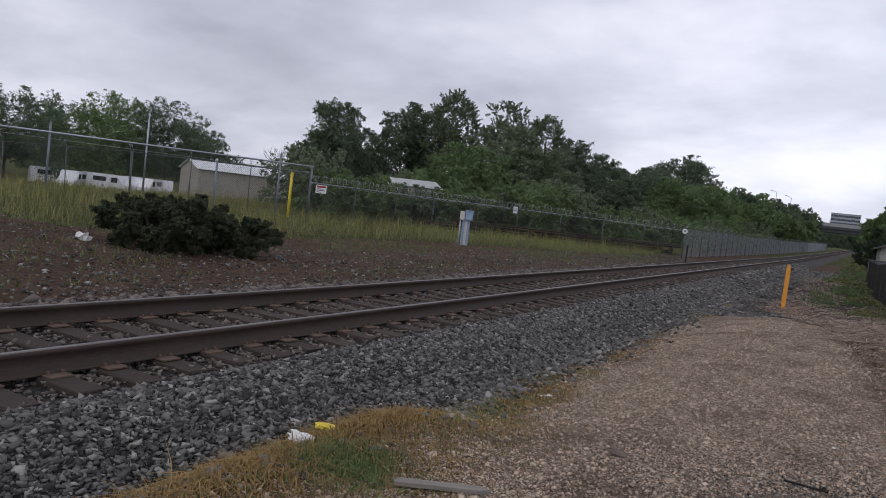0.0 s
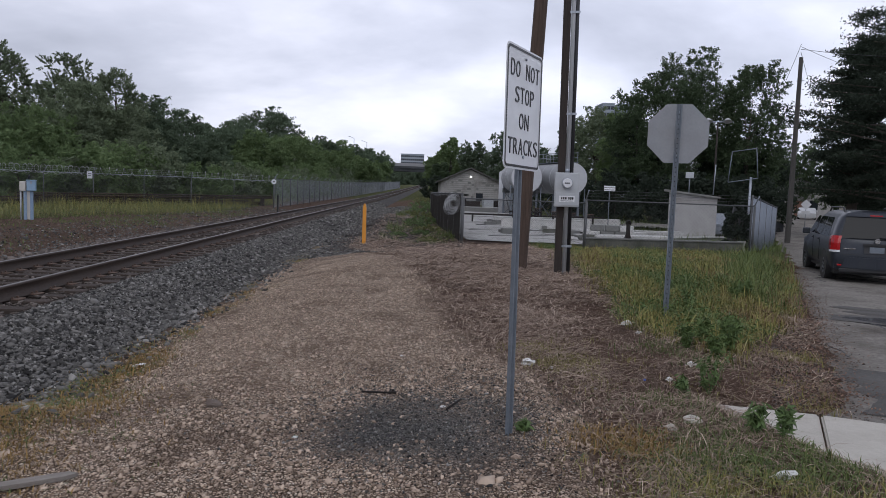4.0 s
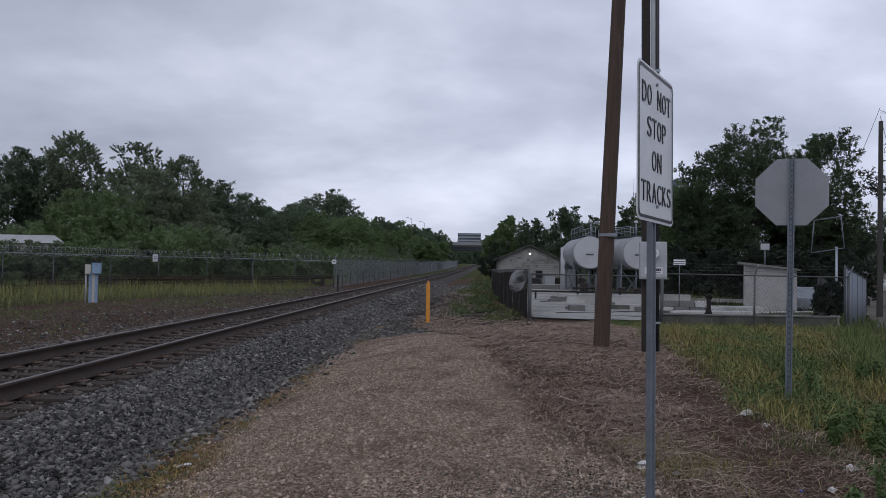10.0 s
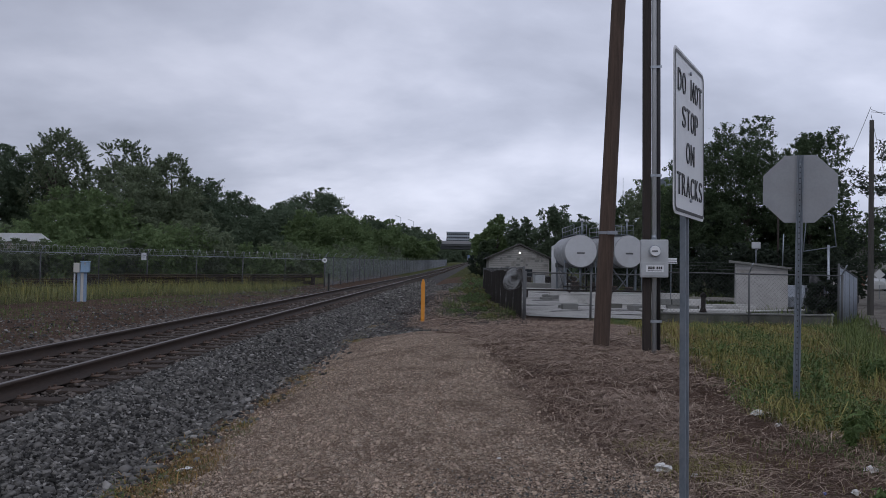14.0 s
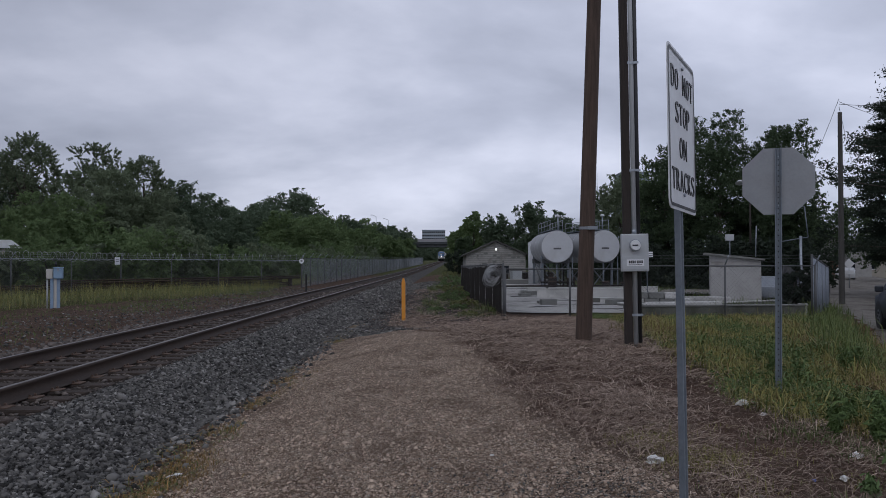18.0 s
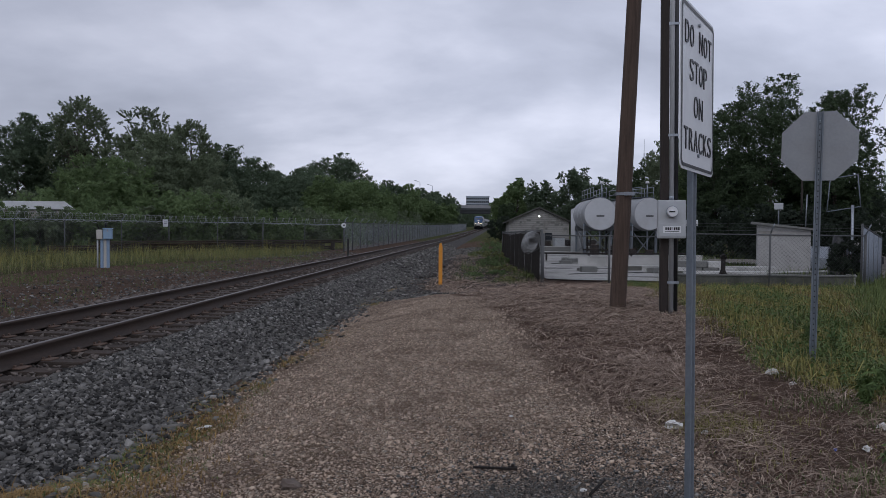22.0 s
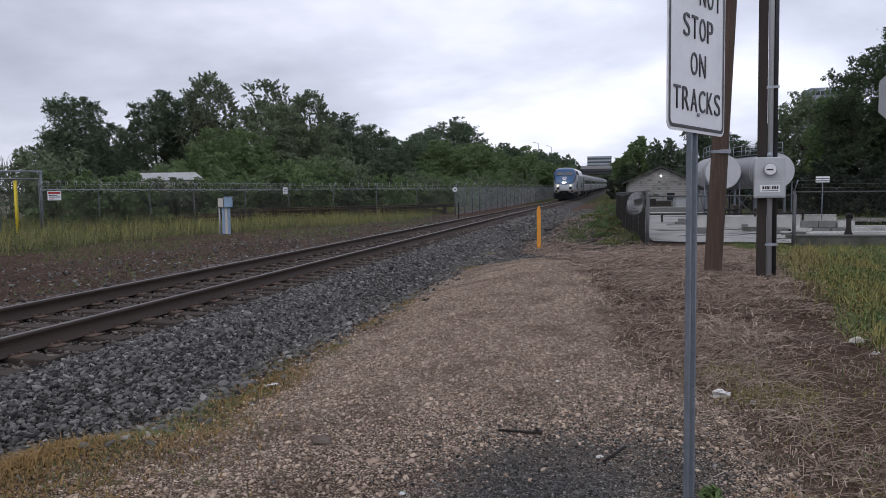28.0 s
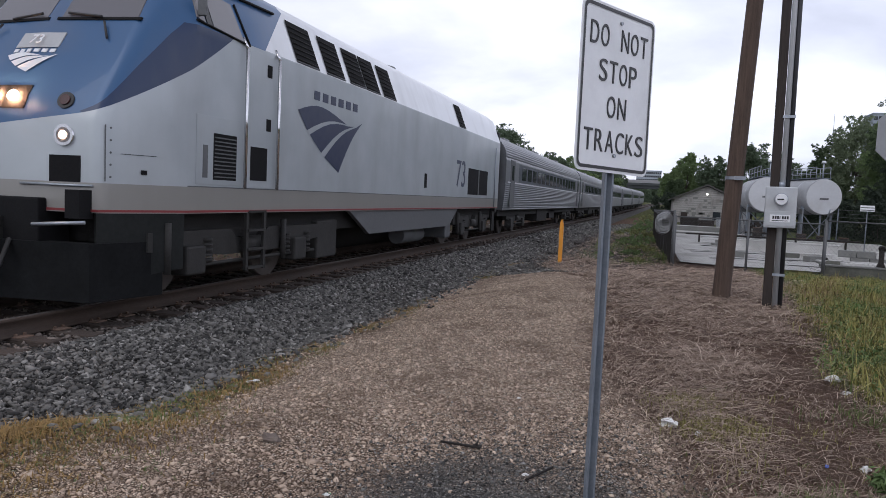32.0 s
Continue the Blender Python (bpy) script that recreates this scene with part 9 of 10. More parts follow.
# ---- litter and small things ----
def crumple(name, x, y, size, mat, label, cat, seed, flat=0.35, rz=0, group="", lift=0.0):
    rng = np.random.default_rng(seed)
    bm = bmesh.new()
    bmesh.ops.create_icosphere(bm, subdivisions=2, radius=1)
    for v in bm.verts:
        k = 0.7 + 0.6 * noise.noise(v.co * 1.7 + Vector((seed, 0, 0))) + rng.normal() * 0.12
        v.co = Vector((v.co.x * size[0] * k, v.co.y * size[1] * k, v.co.z * size[2] * k + size[2] * flat))
    ob = part(name, bm, mat)
    ob.matrix_basis = pose(x, y, gz(x, y) + lift, 0, 0, rz)
    return tagged(ob, label, cat, group)


PAPERS = "scraps of litter on the gravel"
for k, (x, y, sx, sy, sz, rz) in enumerate(((-3.39, 2.92, 0.10, 0.05, 0.03, 20), (0.43, 2.18, 0.09, 0.06, 0.05, 0), (1.94, 4.27, 0.10, 0.07, 0.05, 30), (-12.26, 3.68, 0.22, 0.15, 0.10, -20), (3.32, 17.3, 0.3, 0.12, 0.06, 10),
                                            (0.62, 2.05, 0.03, 0.02, 0.02, 0), (2.0, 2.3, 0.07, 0.05, 0.03, 0), (1.95, 3.8, 0.07, 0.03, 0.02, 40), (1.6, 1.75, 0.05, 0.04, 0.03, 60), (-0.75, 2.6, 0.02, 0.02, 0.01, 0), (-0.4, 0.9, 0.03, 0.02, 0.01, 0), (-1.4, 0.3, 0.025, 0.02, 0.01, 0), (1.53, -0.44, 0.11, 0.06, 0.03, 20))):
    crumple("paper_scrap", x, y, (sx, sy, sz), M["paper"], "crumpled white scrap of paper on the ground", "litter", 50 + k, 0.5, rz, PAPERS)
crumple("wrapper", -3.85, -0.25, (0.10, 0.06, 0.05), M["wrapper_yellow"], "bright yellow crumpled wrapper in dry grass", "litter", 70, 0.5, 15, lift=0.05)
crumple("paper_bag", -3.83, -0.52, (0.17, 0.09, 0.06), M["paper"], "torn off-white paper bag in dry grass", "litter", 71, 0.5, -10, lift=0.03)
crumple("plastic_scrap", -1.40, 0.31, (0.03, 0.012, 0.008), M["plastic_green"], "tiny bright green plastic scrap", "litter", 72, 0.5, 30)
crumple("plastic_scrap", 1.37, 1.7, (0.03, 0.015, 0.012), M["plastic_blue"], "tiny blue plastic scrap", "litter", 73, 0.5, 70)
crumple("stone", -2.12, 0.98, (0.085, 0.06, 0.045), M["rock"], "flat brown stone on the gravel", "stone", 74, 0.4, 10)
crumple("stone", 1.35, 0.55, (0.10, 0.07, 0.04), M["concrete"], "pale lump of broken concrete", "stone", 75, 0.3, 20)
crumple("stone", 1.15, 0.42, (0.06, 0.05, 0.03), M["concrete"], "pale lump of broken concrete", "stone", 76, 0.3, 70)
crumple("stone", -5.55, -0.62, (0.24, 0.14, 0.035), M["concrete"], "pale flat slab of stone by the rail", "stone", 77, 0.4, -8, lift=0.32)

t = thing("iron_scrap", pose(-0.90, 1.29, gz(-0.90, 1.29) + 0.012, 0, 0, -4), "rusted iron bar with a bracket lying on gravel", "scrap iron")
part("bar", boxed(-0.14, 0.1, -0.009, 0.009, -0.004, 0.009, 0.002), M["iron"], t)
part("bracket", boxed(0.08, 0.14, -0.022, 0.022, 0.0, 0.016, 0.003), M["iron"], t)
part("bolt", rodded((0.11, 0, 0.014), (0.11, 0, 0.03), 0.011, n=8), M["iron"], t)
t = thing("board", pose(-2.8, -0.44, gz(-2.8, -0.44) + 0.03, 0, 2, 36), "grey weathered broken board on the gravel", "board")
part("plank", prismed([(-0.29, -0.035), (0.22, -0.04), (0.3, -0.015), (0.26, 0.035), (-0.25, 0.04), (-0.3, 0.015)], "z", -0.012, 0.014), M["plank"], t)
t = thing("board", pose(-1.75, -0.8, gz(-1.75, -0.8) + 0.025, 0, 0, -5), "short dark rotten stick of timber", "board")
part("plank", prismed([(-0.13, -0.02), (0.12, -0.026), (0.15, 0.0), (0.1, 0.022), (-0.12, 0.02)], "z", -0.02, 0.015), M["wood_dark"], t)
t = thing("stick", pose(-0.31, 0.91, gz(-0.31, 0.91) + 0.012, 0, 0, 60), "thin dark stick on the gravel", "stick")
part("twig", rodded((-0.14, 0, 0), (0.13, 0.02, 0.005), 0.008, n=6), M["iron"], t)
for k, (x, y, l, rz) in enumerate(((-2.7, 27.5, 0.5, 75),)):
    t = thing("timber", pose(x, y, gz(x, y) + 0.06, 0, 0, rz), "dark discarded timber on the railway bank", "timber", "timbers on the bank")
    part("baulk", boxed(-l, l, -0.06, 0.06, -0.08, 0.05, 0.02), M["wood_dark"], t)


def weed(x, y, h, seed, stems=7, mat="weed", label="fresh green leafy weed in the gravel"):
    rng = np.random.default_rng(seed)
    t = thing("weed", pose(x, y, gz(x, y)), label, "weed", "weeds by the gutter")
    bm, P, B = bmesh.new(), [], []
    for k in range(stems):
        a = rng.uniform(0, 6.28)
        tip = Vector((math.cos(a) * h * 0.35 * rng.uniform(0.3, 1), math.sin(a) * h * 0.35 * rng.uniform(0.3, 1), h * rng.uniform(0.6, 1.05)))
        rod(bm, (0, 0, -0.02), tip, 0.004, 0.002, 5, False)
        for j in range(26):
            f = rng.uniform(0.25, 1.05)
            P.append(np.array(tip) * f + rng.normal(size=3) * 0.018)
            B.append(np.array([math.cos(a), math.sin(a), 0.8]))
    V, F = leaves(np.array(P), np.array(B), 0.034, 0.28, rng, 0.3)
    part("stem", bm, M[mat], t)["kind"] = "stuff"
    part("leaves", np_mesh("leaves", V, F, M[mat]), M[mat], t)
    return t


for k, (x, y, h) in enumerate(((1.90, 1.62, 0.40), (1.70, 0.32, 0.20), (1.85, 0.24, 0.24), (1.6, 1.45, 0.14), (0.12, 0.32, 0.04), (3.2, 5.6, 0.4), (2.95, 5.9, 0.35))):
    weed(x, y, h, 400 + k)
for k, (x, y, h) in enumerate(((2.35, 2.6, 0.3), (2.6, 2.85, 0.34), (2.2, 2.95, 0.28), (2.75, 3.2, 0.3), (2.5, 3.3, 0.26), (2.95, 3.6, 0.26), (4.3, 6.6, 0.3), (4.6, 6.9, 0.32))):
    weed(x, y, h, 450 + k, 12, "weed_dark", "bushy dull green weed among the grass")
for k, (x, y, h, r) in enumerate(((-0.3, 20.0, 0.5, 0.6), (-1.3, 21.6, 0.4, 0.5), (-0.5, 23.5, 0.5, 0.6), (-0.2, 25.5, 0.8, 0.9), (-0.8, 29.0, 0.8, 1.0), (-0.5, 34.0, 1.0, 1.2), (-0.6, 40.0, 1.2, 1.4), (-0.2, 47.0, 1.6, 1.7), (0.0, 56.0, 2.0, 2.0), (0.3, 66.0, 2.6, 2.3))):
    shrub(x, y, h * 0.42, r * 0.75, M["leaf_b" if k % 3 else "meadow"], "scrubby grey-green weeds on the railway bank", 420 + k, 1800, 0.024 + 0.0008 * y, "weeds on the railway bank", 14)

# ---- sleepers, ballast stones, gravel and grass ----
def sleepers():
    rng = np.random.default_rng(11)
    meshes = []
    for v in range(4):
        bm = boxed(-1.3, 1.3, -0.115, 0.115, -0.18, 0.0, 0.012)
        for vert in bm.verts:
            vert.co += Vector((rng.normal() * 0.008, rng.normal() * 0.004, rng.normal() * 0.003))
        me = bpy.data.meshes.new("sleeper")
        bm.to_mesh(me)
        bm.free()
        me.materials.append(M["tie"])
        meshes.append(me)
    bm = boxed(-0.19, 0.19, -0.09, 0.09, 0.0, 0.016, 0.004)
    for sx in (-1, 1):
        for sy in (-1, 1):
            box(bm, sx * 0.1 - 0.012, sx * 0.1 + 0.012, sy * 0.055 - 0.012, sy * 0.055 + 0.012, 0.014, 0.04)
    plate = bpy.data.meshes.new("tie_plate")
    bm.to_mesh(plate)
    bm.free()
    plate.materials.append(M["steel_plate"])
    n = 0
    for k in range(300):
        y = -9.0 + 0.5 * k + rng.normal() * 0.02
        x = TRACK_X + float(bend(y)) + rng.normal() * 0.03
        ob = new("sleeper", meshes[k % 4])
        ob.parent = track
        ob.matrix_basis = pose(x, y, -0.086 - abs(rng.normal()) * 0.004 + float(rise(y)), 0, 0, rng.normal() * 0.7)
        if y < 34:
            for s in (-1, 1):
                pl = new("tie_plate", plate)
                pl.parent = track
                pl.matrix_basis = pose(TRACK_X + s * 0.752, y, -0.0855)
    V, F = [], []
    cube = np.array([[sx * 1.3, sy * 0.115, z] for z in (-0.26, -0.086) for sx, sy in ((-1, -1), (1, -1), (1, 1), (-1, 1))])
    quad = np.array([[4, 5, 6, 7], [0, 1, 5, 4], [1, 2, 6, 5], [2, 3, 7, 6], [3, 0, 4, 7]])
    ys = np.concatenate([np.arange(-60, -9.2, 0.5), np.arange(141, 460, 0.5)])
    for k, y in enumerate(ys):
        V.append(cube + [TRACK_X + float(bend(y)), y, float(rise(y))])
        F.append(quad + 8 * k)
    far = part("far_sleepers", np_mesh("far_sleepers", np.concatenate(V), np.concatenate(F), M["tie"]), M["tie"], track)
    far["kind"] = "stuff"


sleepers()

ICO_V, ICO_F = None, None


def ico():
    bm = bmesh.new()
    bmesh.ops.create_icosphere(bm, subdivisions=1, radius=1)
    bm.verts.index_update()
    v, f = np.array([q.co[:] for q in bm.verts]), np.array([[q.index for q in g.verts] for g in bm.faces])
    bm.free()
    return v, f


ICO_V, ICO_F = ico()
CUBE_V = np.array([[x, y, z] for z in (-1, 1) for x, y in ((-1, -1), (1, -1), (1, 1), (-1, 1))], float)
CUBE_F = np.array([[0, 2, 1], [0, 3, 2], [4, 5, 6], [4, 6, 7], [0, 1, 5], [0, 5, 4], [1, 2, 6], [1, 6, 5], [2, 3, 7], [2, 7, 6], [3, 0, 4], [3, 4, 7]])
OCT_V = np.array([[1, 0, 0], [-1, 0, 0], [0, 1, 0], [0, -1, 0], [0, 0, 1], [0, 0, -1]], float)
OCT_F = np.array([[0, 2, 4], [2, 1, 4], [1, 3, 4], [3, 0, 4], [2, 0, 5], [1, 2, 5], [3, 1, 5], [0, 3, 5]])


def stones(centres, sizes, rng, base=(None, None), rough=0.28, squash=0.7):
    """Angular stones: arrays of verts and faces."""
    bv, bf = base
    n, k = len(centres), len(bv)
    shape = bv[None] * (1 + rng.normal(size=(n, k, 1)) * rough)
    shape = shape * rng.uniform(0.6, 1.35, (n, 1, 3)) * [1.2, 0.85, squash]
    a, tilt, lean = rng.uniform(0, 2 * np.pi, n), rng.normal(size=n) * 0.38, rng.normal(size=n) * 0.38
    ca, sa, ct, st, cl, sl = np.cos(a), np.sin(a), np.cos(tilt), np.sin(tilt), np.cos(lean), np.sin(lean)
    one, nil = np.ones(n), np.zeros(n)
    Rz = np.stack([ca, -sa, nil, sa, ca, nil, nil, nil, one], -1).reshape(n, 3, 3)
    Rx = np.stack([one, nil, nil, nil, ct, -st, nil, st, ct], -1).reshape(n, 3, 3)
    Ry = np.stack([cl, nil, sl, nil, one, nil, -sl, nil, cl], -1).reshape(n, 3, 3)
    Rm = Rz @ Rx @ Ry
    V = np.einsum("nij,nkj->nki", Rm, shape) * sizes[:, None, None] + centres[:, None]
    F = bf[None] + (np.arange(n) * k)[:, None, None]
    return V.reshape(-1, 3), F.reshape(-1, 3)


BED_U = [-2.75, -2.3, -1.55, 1.3, 1.42, 1.85, 2.35, 2.75]
BED_Z = [-0.36, -0.2, -0.14, -0.14, -0.10, -0.17, -0.36, -0.5]


def bed_z(u):
    return np.interp(u, BED_U, BED_Z)


def scatter_ballast(name, u0, u1, y0, y1, density, size, mat, seed, label):
    rng = np.random.default_rng(seed)
    n = int((u1 - u0) * (y1 - y0) * density)
    u, y = rng.uniform(u0, u1, n), rng.uniform(y0, y1, n)
    s = size * rng.lognormal(0, 0.28, n)
    z = np.maximum(bed_z(u), np.where(u > 2.2, ground_z(TRACK_X + u, y), -9)) + s * rng.uniform(-0.1, 0.55, n) + (0.035 * rng.uniform(0, 1, n) ** 3 if name == "crib_stones" else 0)
    base = (CUBE_V, CUBE_F) if name == "near_slope_stones" and y1 < 10 else (OCT_V * 1.35, OCT_F)
    V, F = stones(np.stack([TRACK_X + bend(y) + u, y, z], -1), s * 0.8, rng, base, 0.27, 0.55)
    ob = part(name, np_mesh(name, V, F, M[mat]), M[mat], bed, label)
    ob["kind"] = "stuff"


scatter_ballast("near_slope_stones", 1.3, 2.75, -3.4, 8, 2100, 0.0165, "ballast", 1, "loose grey crushed stones")
scatter_ballast("near_slope_stones", 1.3, 2.72, 8, 26, 800, 0.024, "ballast", 2, "loose grey crushed stones")
scatter_ballast("near_slope_stones", 1.3, 2.7, 26, 70, 150, 0.042, "ballast", 3, "loose grey crushed stones")
scatter_ballast("near_slope_stones", 1.3, 2.75, -9, -3.4, 420, 0.032, "ballast", 7, "loose grey crushed stones")
scatter_ballast("crib_stones", -1.55, 1.3, -9, -4, 130, 0.035, "ballast_rust", 8, "rust-dusted stones between the sleepers")
scatter_ballast("crib_stones", -1.55, 1.3, -4, 14, 420, 0.024, "ballast_rust", 4, "rust-dusted stones between the sleepers")
scatter_ballast("crib_stones", -1.55, 1.3, 14, 60, 60, 0.042, "ballast_rust", 5, "rust-dusted stones between the sleepers")
scatter_ballast("far_slope_stones", -2.75, -1.5, -7, 30, 130, 0.045, "ballast_rust", 6, "loose stones on the far slope")
rng = np.random.default_rng(21)
n = 2600
u, y = 2.55 + np.abs(rng.normal(size=n)) * 0.28, rng.uniform(-6, 16, n)
V, F = stones(np.stack([TRACK_X + u, y, ground_z(TRACK_X + u, y) + 0.008], -1), 0.026 * rng.lognormal(0, 0.3, n), rng, (ICO_V, ICO_F))
part("strayed_stones", np_mesh("strayed_stones", V, F, M["ballast"]), M["ballast"], bed)["kind"] = "stuff"


def cover(count, x0, x1, y0, y1, channel, seed, power=1.0, near=None):
    """Random places weighted by one zone of the ground; near pulls them towards a low y."""
    rng = np.random.default_rng(seed)
    x = rng.uniform(x0, x1, count)
    y = y0 + (y1 - y0) * rng.uniform(0, 1, count) ** (near or 1.0)
    keep = rng.uniform(0, 1, count) < zone_values(x, y)[:, channel] ** power
    x, y = x[keep], y[keep]
    return np.stack([x, y, ground_z(x, y)], -1), rng


def stuff(name, V, F, mat, label, cat):
    return tagged(part(name, np_mesh(name, V, F, M[mat]), M[mat]), label, cat, kind="stuff")


P, rng = cover(56000, -4.2, 2.2, -3.2, 13, 0, 31, near=1.6)
P = P[zone_values(P[:, 0], P[:, 1])[:, 3] < 0.35 + 0.4 * rng.uniform(0, 1, len(P)) ** 3]
V, F = stones(P + [0, 0, 0.003], 0.0105 * rng.lognormal(0, 0.32, len(P)), rng, (OCT_V, OCT_F), 0.25, 0.7)
stuff("gravel", V, F, "pebble", "loose tan pea gravel on the lane", "gravel")
P, rng = cover(9000, -4.2, 2.2, -3.2, 20, 0, 32, near=1.4)
P = P[zone_values(P[:, 0], P[:, 1])[:, 3] < 0.3]
V, F = stones(P + [0, 0, 0.004], 0.0145 * rng.lognormal(0, 0.35, len(P)), rng, (OCT_V, OCT_F), 0.3, 0.55)
stuff("gravel", V, F, "pebble", "coarser tan stones on the lane", "gravel")
# dark spilt ballast on the lane near the sign
rng = np.random.default_rng(33)
n = 7000
P = np.stack([-0.5 + rng.normal(size=n) * 0.6, 0.7 + rng.normal(size=n) * 0.65, np.zeros(n)], -1)
P[:, 2] = ground_z(P[:, 0], P[:, 1]) + 0.004
V, F = stones(P, 0.0065 * rng.lognormal(0, 0.35, n), rng, (OCT_V, OCT_F), 0.25, 0.7)
stuff("gravel", V, F, "ballast", "dark spilt stone chippings on the lane", "gravel")
# brown stones across the track
P = np.stack([np.random.default_rng(34).uniform(-19.5, -9.2, 14000), np.random.default_rng(35).uniform(-3, 36, 14000), np.zeros(14000)], -1)
P[:, 2] = ground_z(P[:, 0], P[:, 1]) + 0.006
rng = np.random.default_rng(36)
V, F = stones(P, 0.019 * rng.lognormal(0, 0.35, len(P)), rng, (OCT_V, OCT_F), 0.25, 0.6)
stuff("gravel", V, F, "rock_bits", "brown stony ground beyond the track", "gravel")


def blades(P, height, width, lean, rng, droop=0.35):
    """Bent, tapering blades: arrays of verts and faces."""
    n = len(P)
    a = rng.uniform(0, 2 * np.pi, n)
    h = height * rng.lognormal(0, 0.35, n)
    d = np.stack([np.cos(a), np.sin(a), np.zeros(n)], -1)
    w = np.stack([-np.sin(a), np.cos(a), np.zeros(n)], -1) * (width * rng.uniform(0.6, 1.3, n))[:, None]
    l = np.abs(lean * rng.normal(size=n))
    mid = P + d * (h * l * 0.4)[:, None] + np.stack([0 * h, 0 * h, h * 0.6], -1)
    tip = P + d * (h * (l + droop * l))[:, None] + np.stack([0 * h, 0 * h, h * np.clip(1.05 - 0.4 * l, 0.2, 1)], -1)
    V = np.stack([P - w, P + w, mid + w * 0.8, mid - w * 0.8, tip + w * 0.15, tip - w * 0.15], 1).reshape(-1, 3)
    k = (np.arange(n) * 6)[:, None]
    F = np.concatenate([k + [0, 1, 2, 3], k + [3, 2, 4, 5]])
    return V, F


def lying(P, length, width, rng, lift=0.03):
    """Dry stalks lying about, a few propped up."""
    n = len(P)
    a = 2.4 * ripple(P[:, 0] * 0.8 + 1, P[:, 1] * 0.8) + 0.6 + rng.normal(size=n) * 1.15
    L = length * rng.lognormal(0, 0.4, n)
    up = np.abs(rng.normal(size=n)) * 0.09
    d = np.stack([np.cos(a), np.sin(a), up], -1) * L[:, None]
    w = np.stack([-np.sin(a), np.cos(a), 0.3 * rng.normal(size=n)], -1) * width
    c = P + [0, 0, 0.006] + np.stack([0 * L, 0 * L, lift * rng.uniform(0, 1, n) ** 2], -1)
    bow = np.stack([0 * L, 0 * L, L * 0.10], -1)
    V = np.stack([c - w, c + w, c + d * 0.5 + bow + w, c + d * 0.5 + bow - w, c + d + w * 0.4, c + d - w * 0.4], 1).reshape(-1, 3)
    k = (np.arange(n) * 6)[:, None]
    F = np.concatenate([k + [0, 1, 2, 3], k + [3, 2, 4, 5]])
    return V, F


P, rng = cover(150000, -2.5, 5.0, -2.5, 19.0, 2, 41, near=1.25)
P = P[ripple(P[:, 0] * 1.4 + 3, P[:, 1] * 1.2) + 0.35 * rng.normal(size=len(P)) > -0.32 + 0.38 * step(P[:, 0], 0.7, 1.7) * (1 - step(P[:, 1], 4, 7))]
tuft = 0.5 + 0.5 * ripple(P[:, 0] * 1.6, P[:, 1] * 1.6)
reach = np.maximum(P[:, 1] + 3.3, 0)
V, F = lying(P, 0.115 + 0.006 * reach, (0.001 + 0.00019 * reach)[:, None], rng, 0.03)
V[:, 2] += np.repeat(0.06 * np.clip(tuft - 0.35, 0, 1) * (P[:, 1] > 1.5), 6)
stuff("dead_grass", V, F, "straw", "flattened bleached dead grass", "dead grass")
P, rng = cover(52000, -0.5, 3.4, -2.2, 5.0, 2, 49)
P = P[ripple(P[:, 0] * 1.7 + 1, P[:, 1] * 1.5 + 2) + 0.4 * rng.normal(size=len(P)) > -0.25 + 0.3 * step(P[:, 0], 0.7, 1.7)]
V, F = lying(P, 0.085, 0.0015, rng, 0.03)
stuff("dead_grass", V, F, "straw", "matted pale dead stalks on bare earth", "dead grass")
P, rng = cover(9000, -2.0, 5.0, -1.5, 16.0, 2, 42)
V, F = blades(P, 0.075, 0.0018, 1.1, rng)
stuff("dead_grass", V, F, "straw", "upright tufts of dead grass", "dead grass")
P, rng = cover(125000, 1.2, 10.5, 1.0, 19.6, 1, 43, near=1.3)
clump = ripple(P[:, 0] * 0.9 + 2, P[:, 1] * 0.7) + 0.5 * ripple(P[:, 0] * 2.3, P[:, 1] * 2.1 + 1)
hue = 0.12 + clump + 0.24 * rng.normal(size=len(P)) + 0.25 * step(P[:, 1], 6, 14) + 0.4 * step(P[:, 0] * STREET_N[0] + P[:, 1] * STREET_N[1], 0.0, 1.3)
tall = (0.6 + 0.7 * np.clip(0.5 + 0.8 * ripple(P[:, 0] * 2.9, P[:, 1] * 2.7), 0, 1))[:, None]
for kind, mat, h, label in ((hue < 0.02, "green_grass", 0.13, "unmown green grass beside the street"), ((hue >= 0.02) & (hue < 0.66), "gold_grass", 0.125, "seeding yellow grass beside the street"), (hue >= 0.66, "brown_grass", 0.09, "dying brown grass beside the street")):
    Q = P[kind]
    V, F = blades(Q, h, 0.0048, 0.95, rng)
    base = np.repeat(Q, 6, 0)
    V = base + (V - base) * np.repeat(tall[kind], 6, 0)
    stuff("grass", V, F, mat, label, "grass")
Q = P[(hue < 0.15)][:16000]
V, F = leaves(Q + np.stack([0.03 * rng.normal(size=len(Q)), 0.03 * rng.normal(size=len(Q)), rng.uniform(0.01, 0.17, len(Q))], -1), np.array([0, 0, 0.8]), 0.02, 0.6, rng, 0.4)
stuff("ground_weeds", V, F, "weed_dark", "low broad-leaved weeds among the grass", "weeds")
m = 4500
nn, ss = 1.15 + rng.normal(size=m) * 0.28, 17.8 - 9.5 * rng.uniform(0, 1, m) ** 1.6
Q = np.stack([nn * STREET_N[0] + ss * STREET_D[0], nn * STREET_N[1] + ss * STREET_D[1], 0 * nn], -1)
Q[:, 2] = ground_z(Q[:, 0], Q[:, 1])
V, F = blades(Q, 0.24, 0.006, 0.7, rng)
stuff("grass", V, F, "green_grass", "tall green grass beside the pale blue fence", "grass")
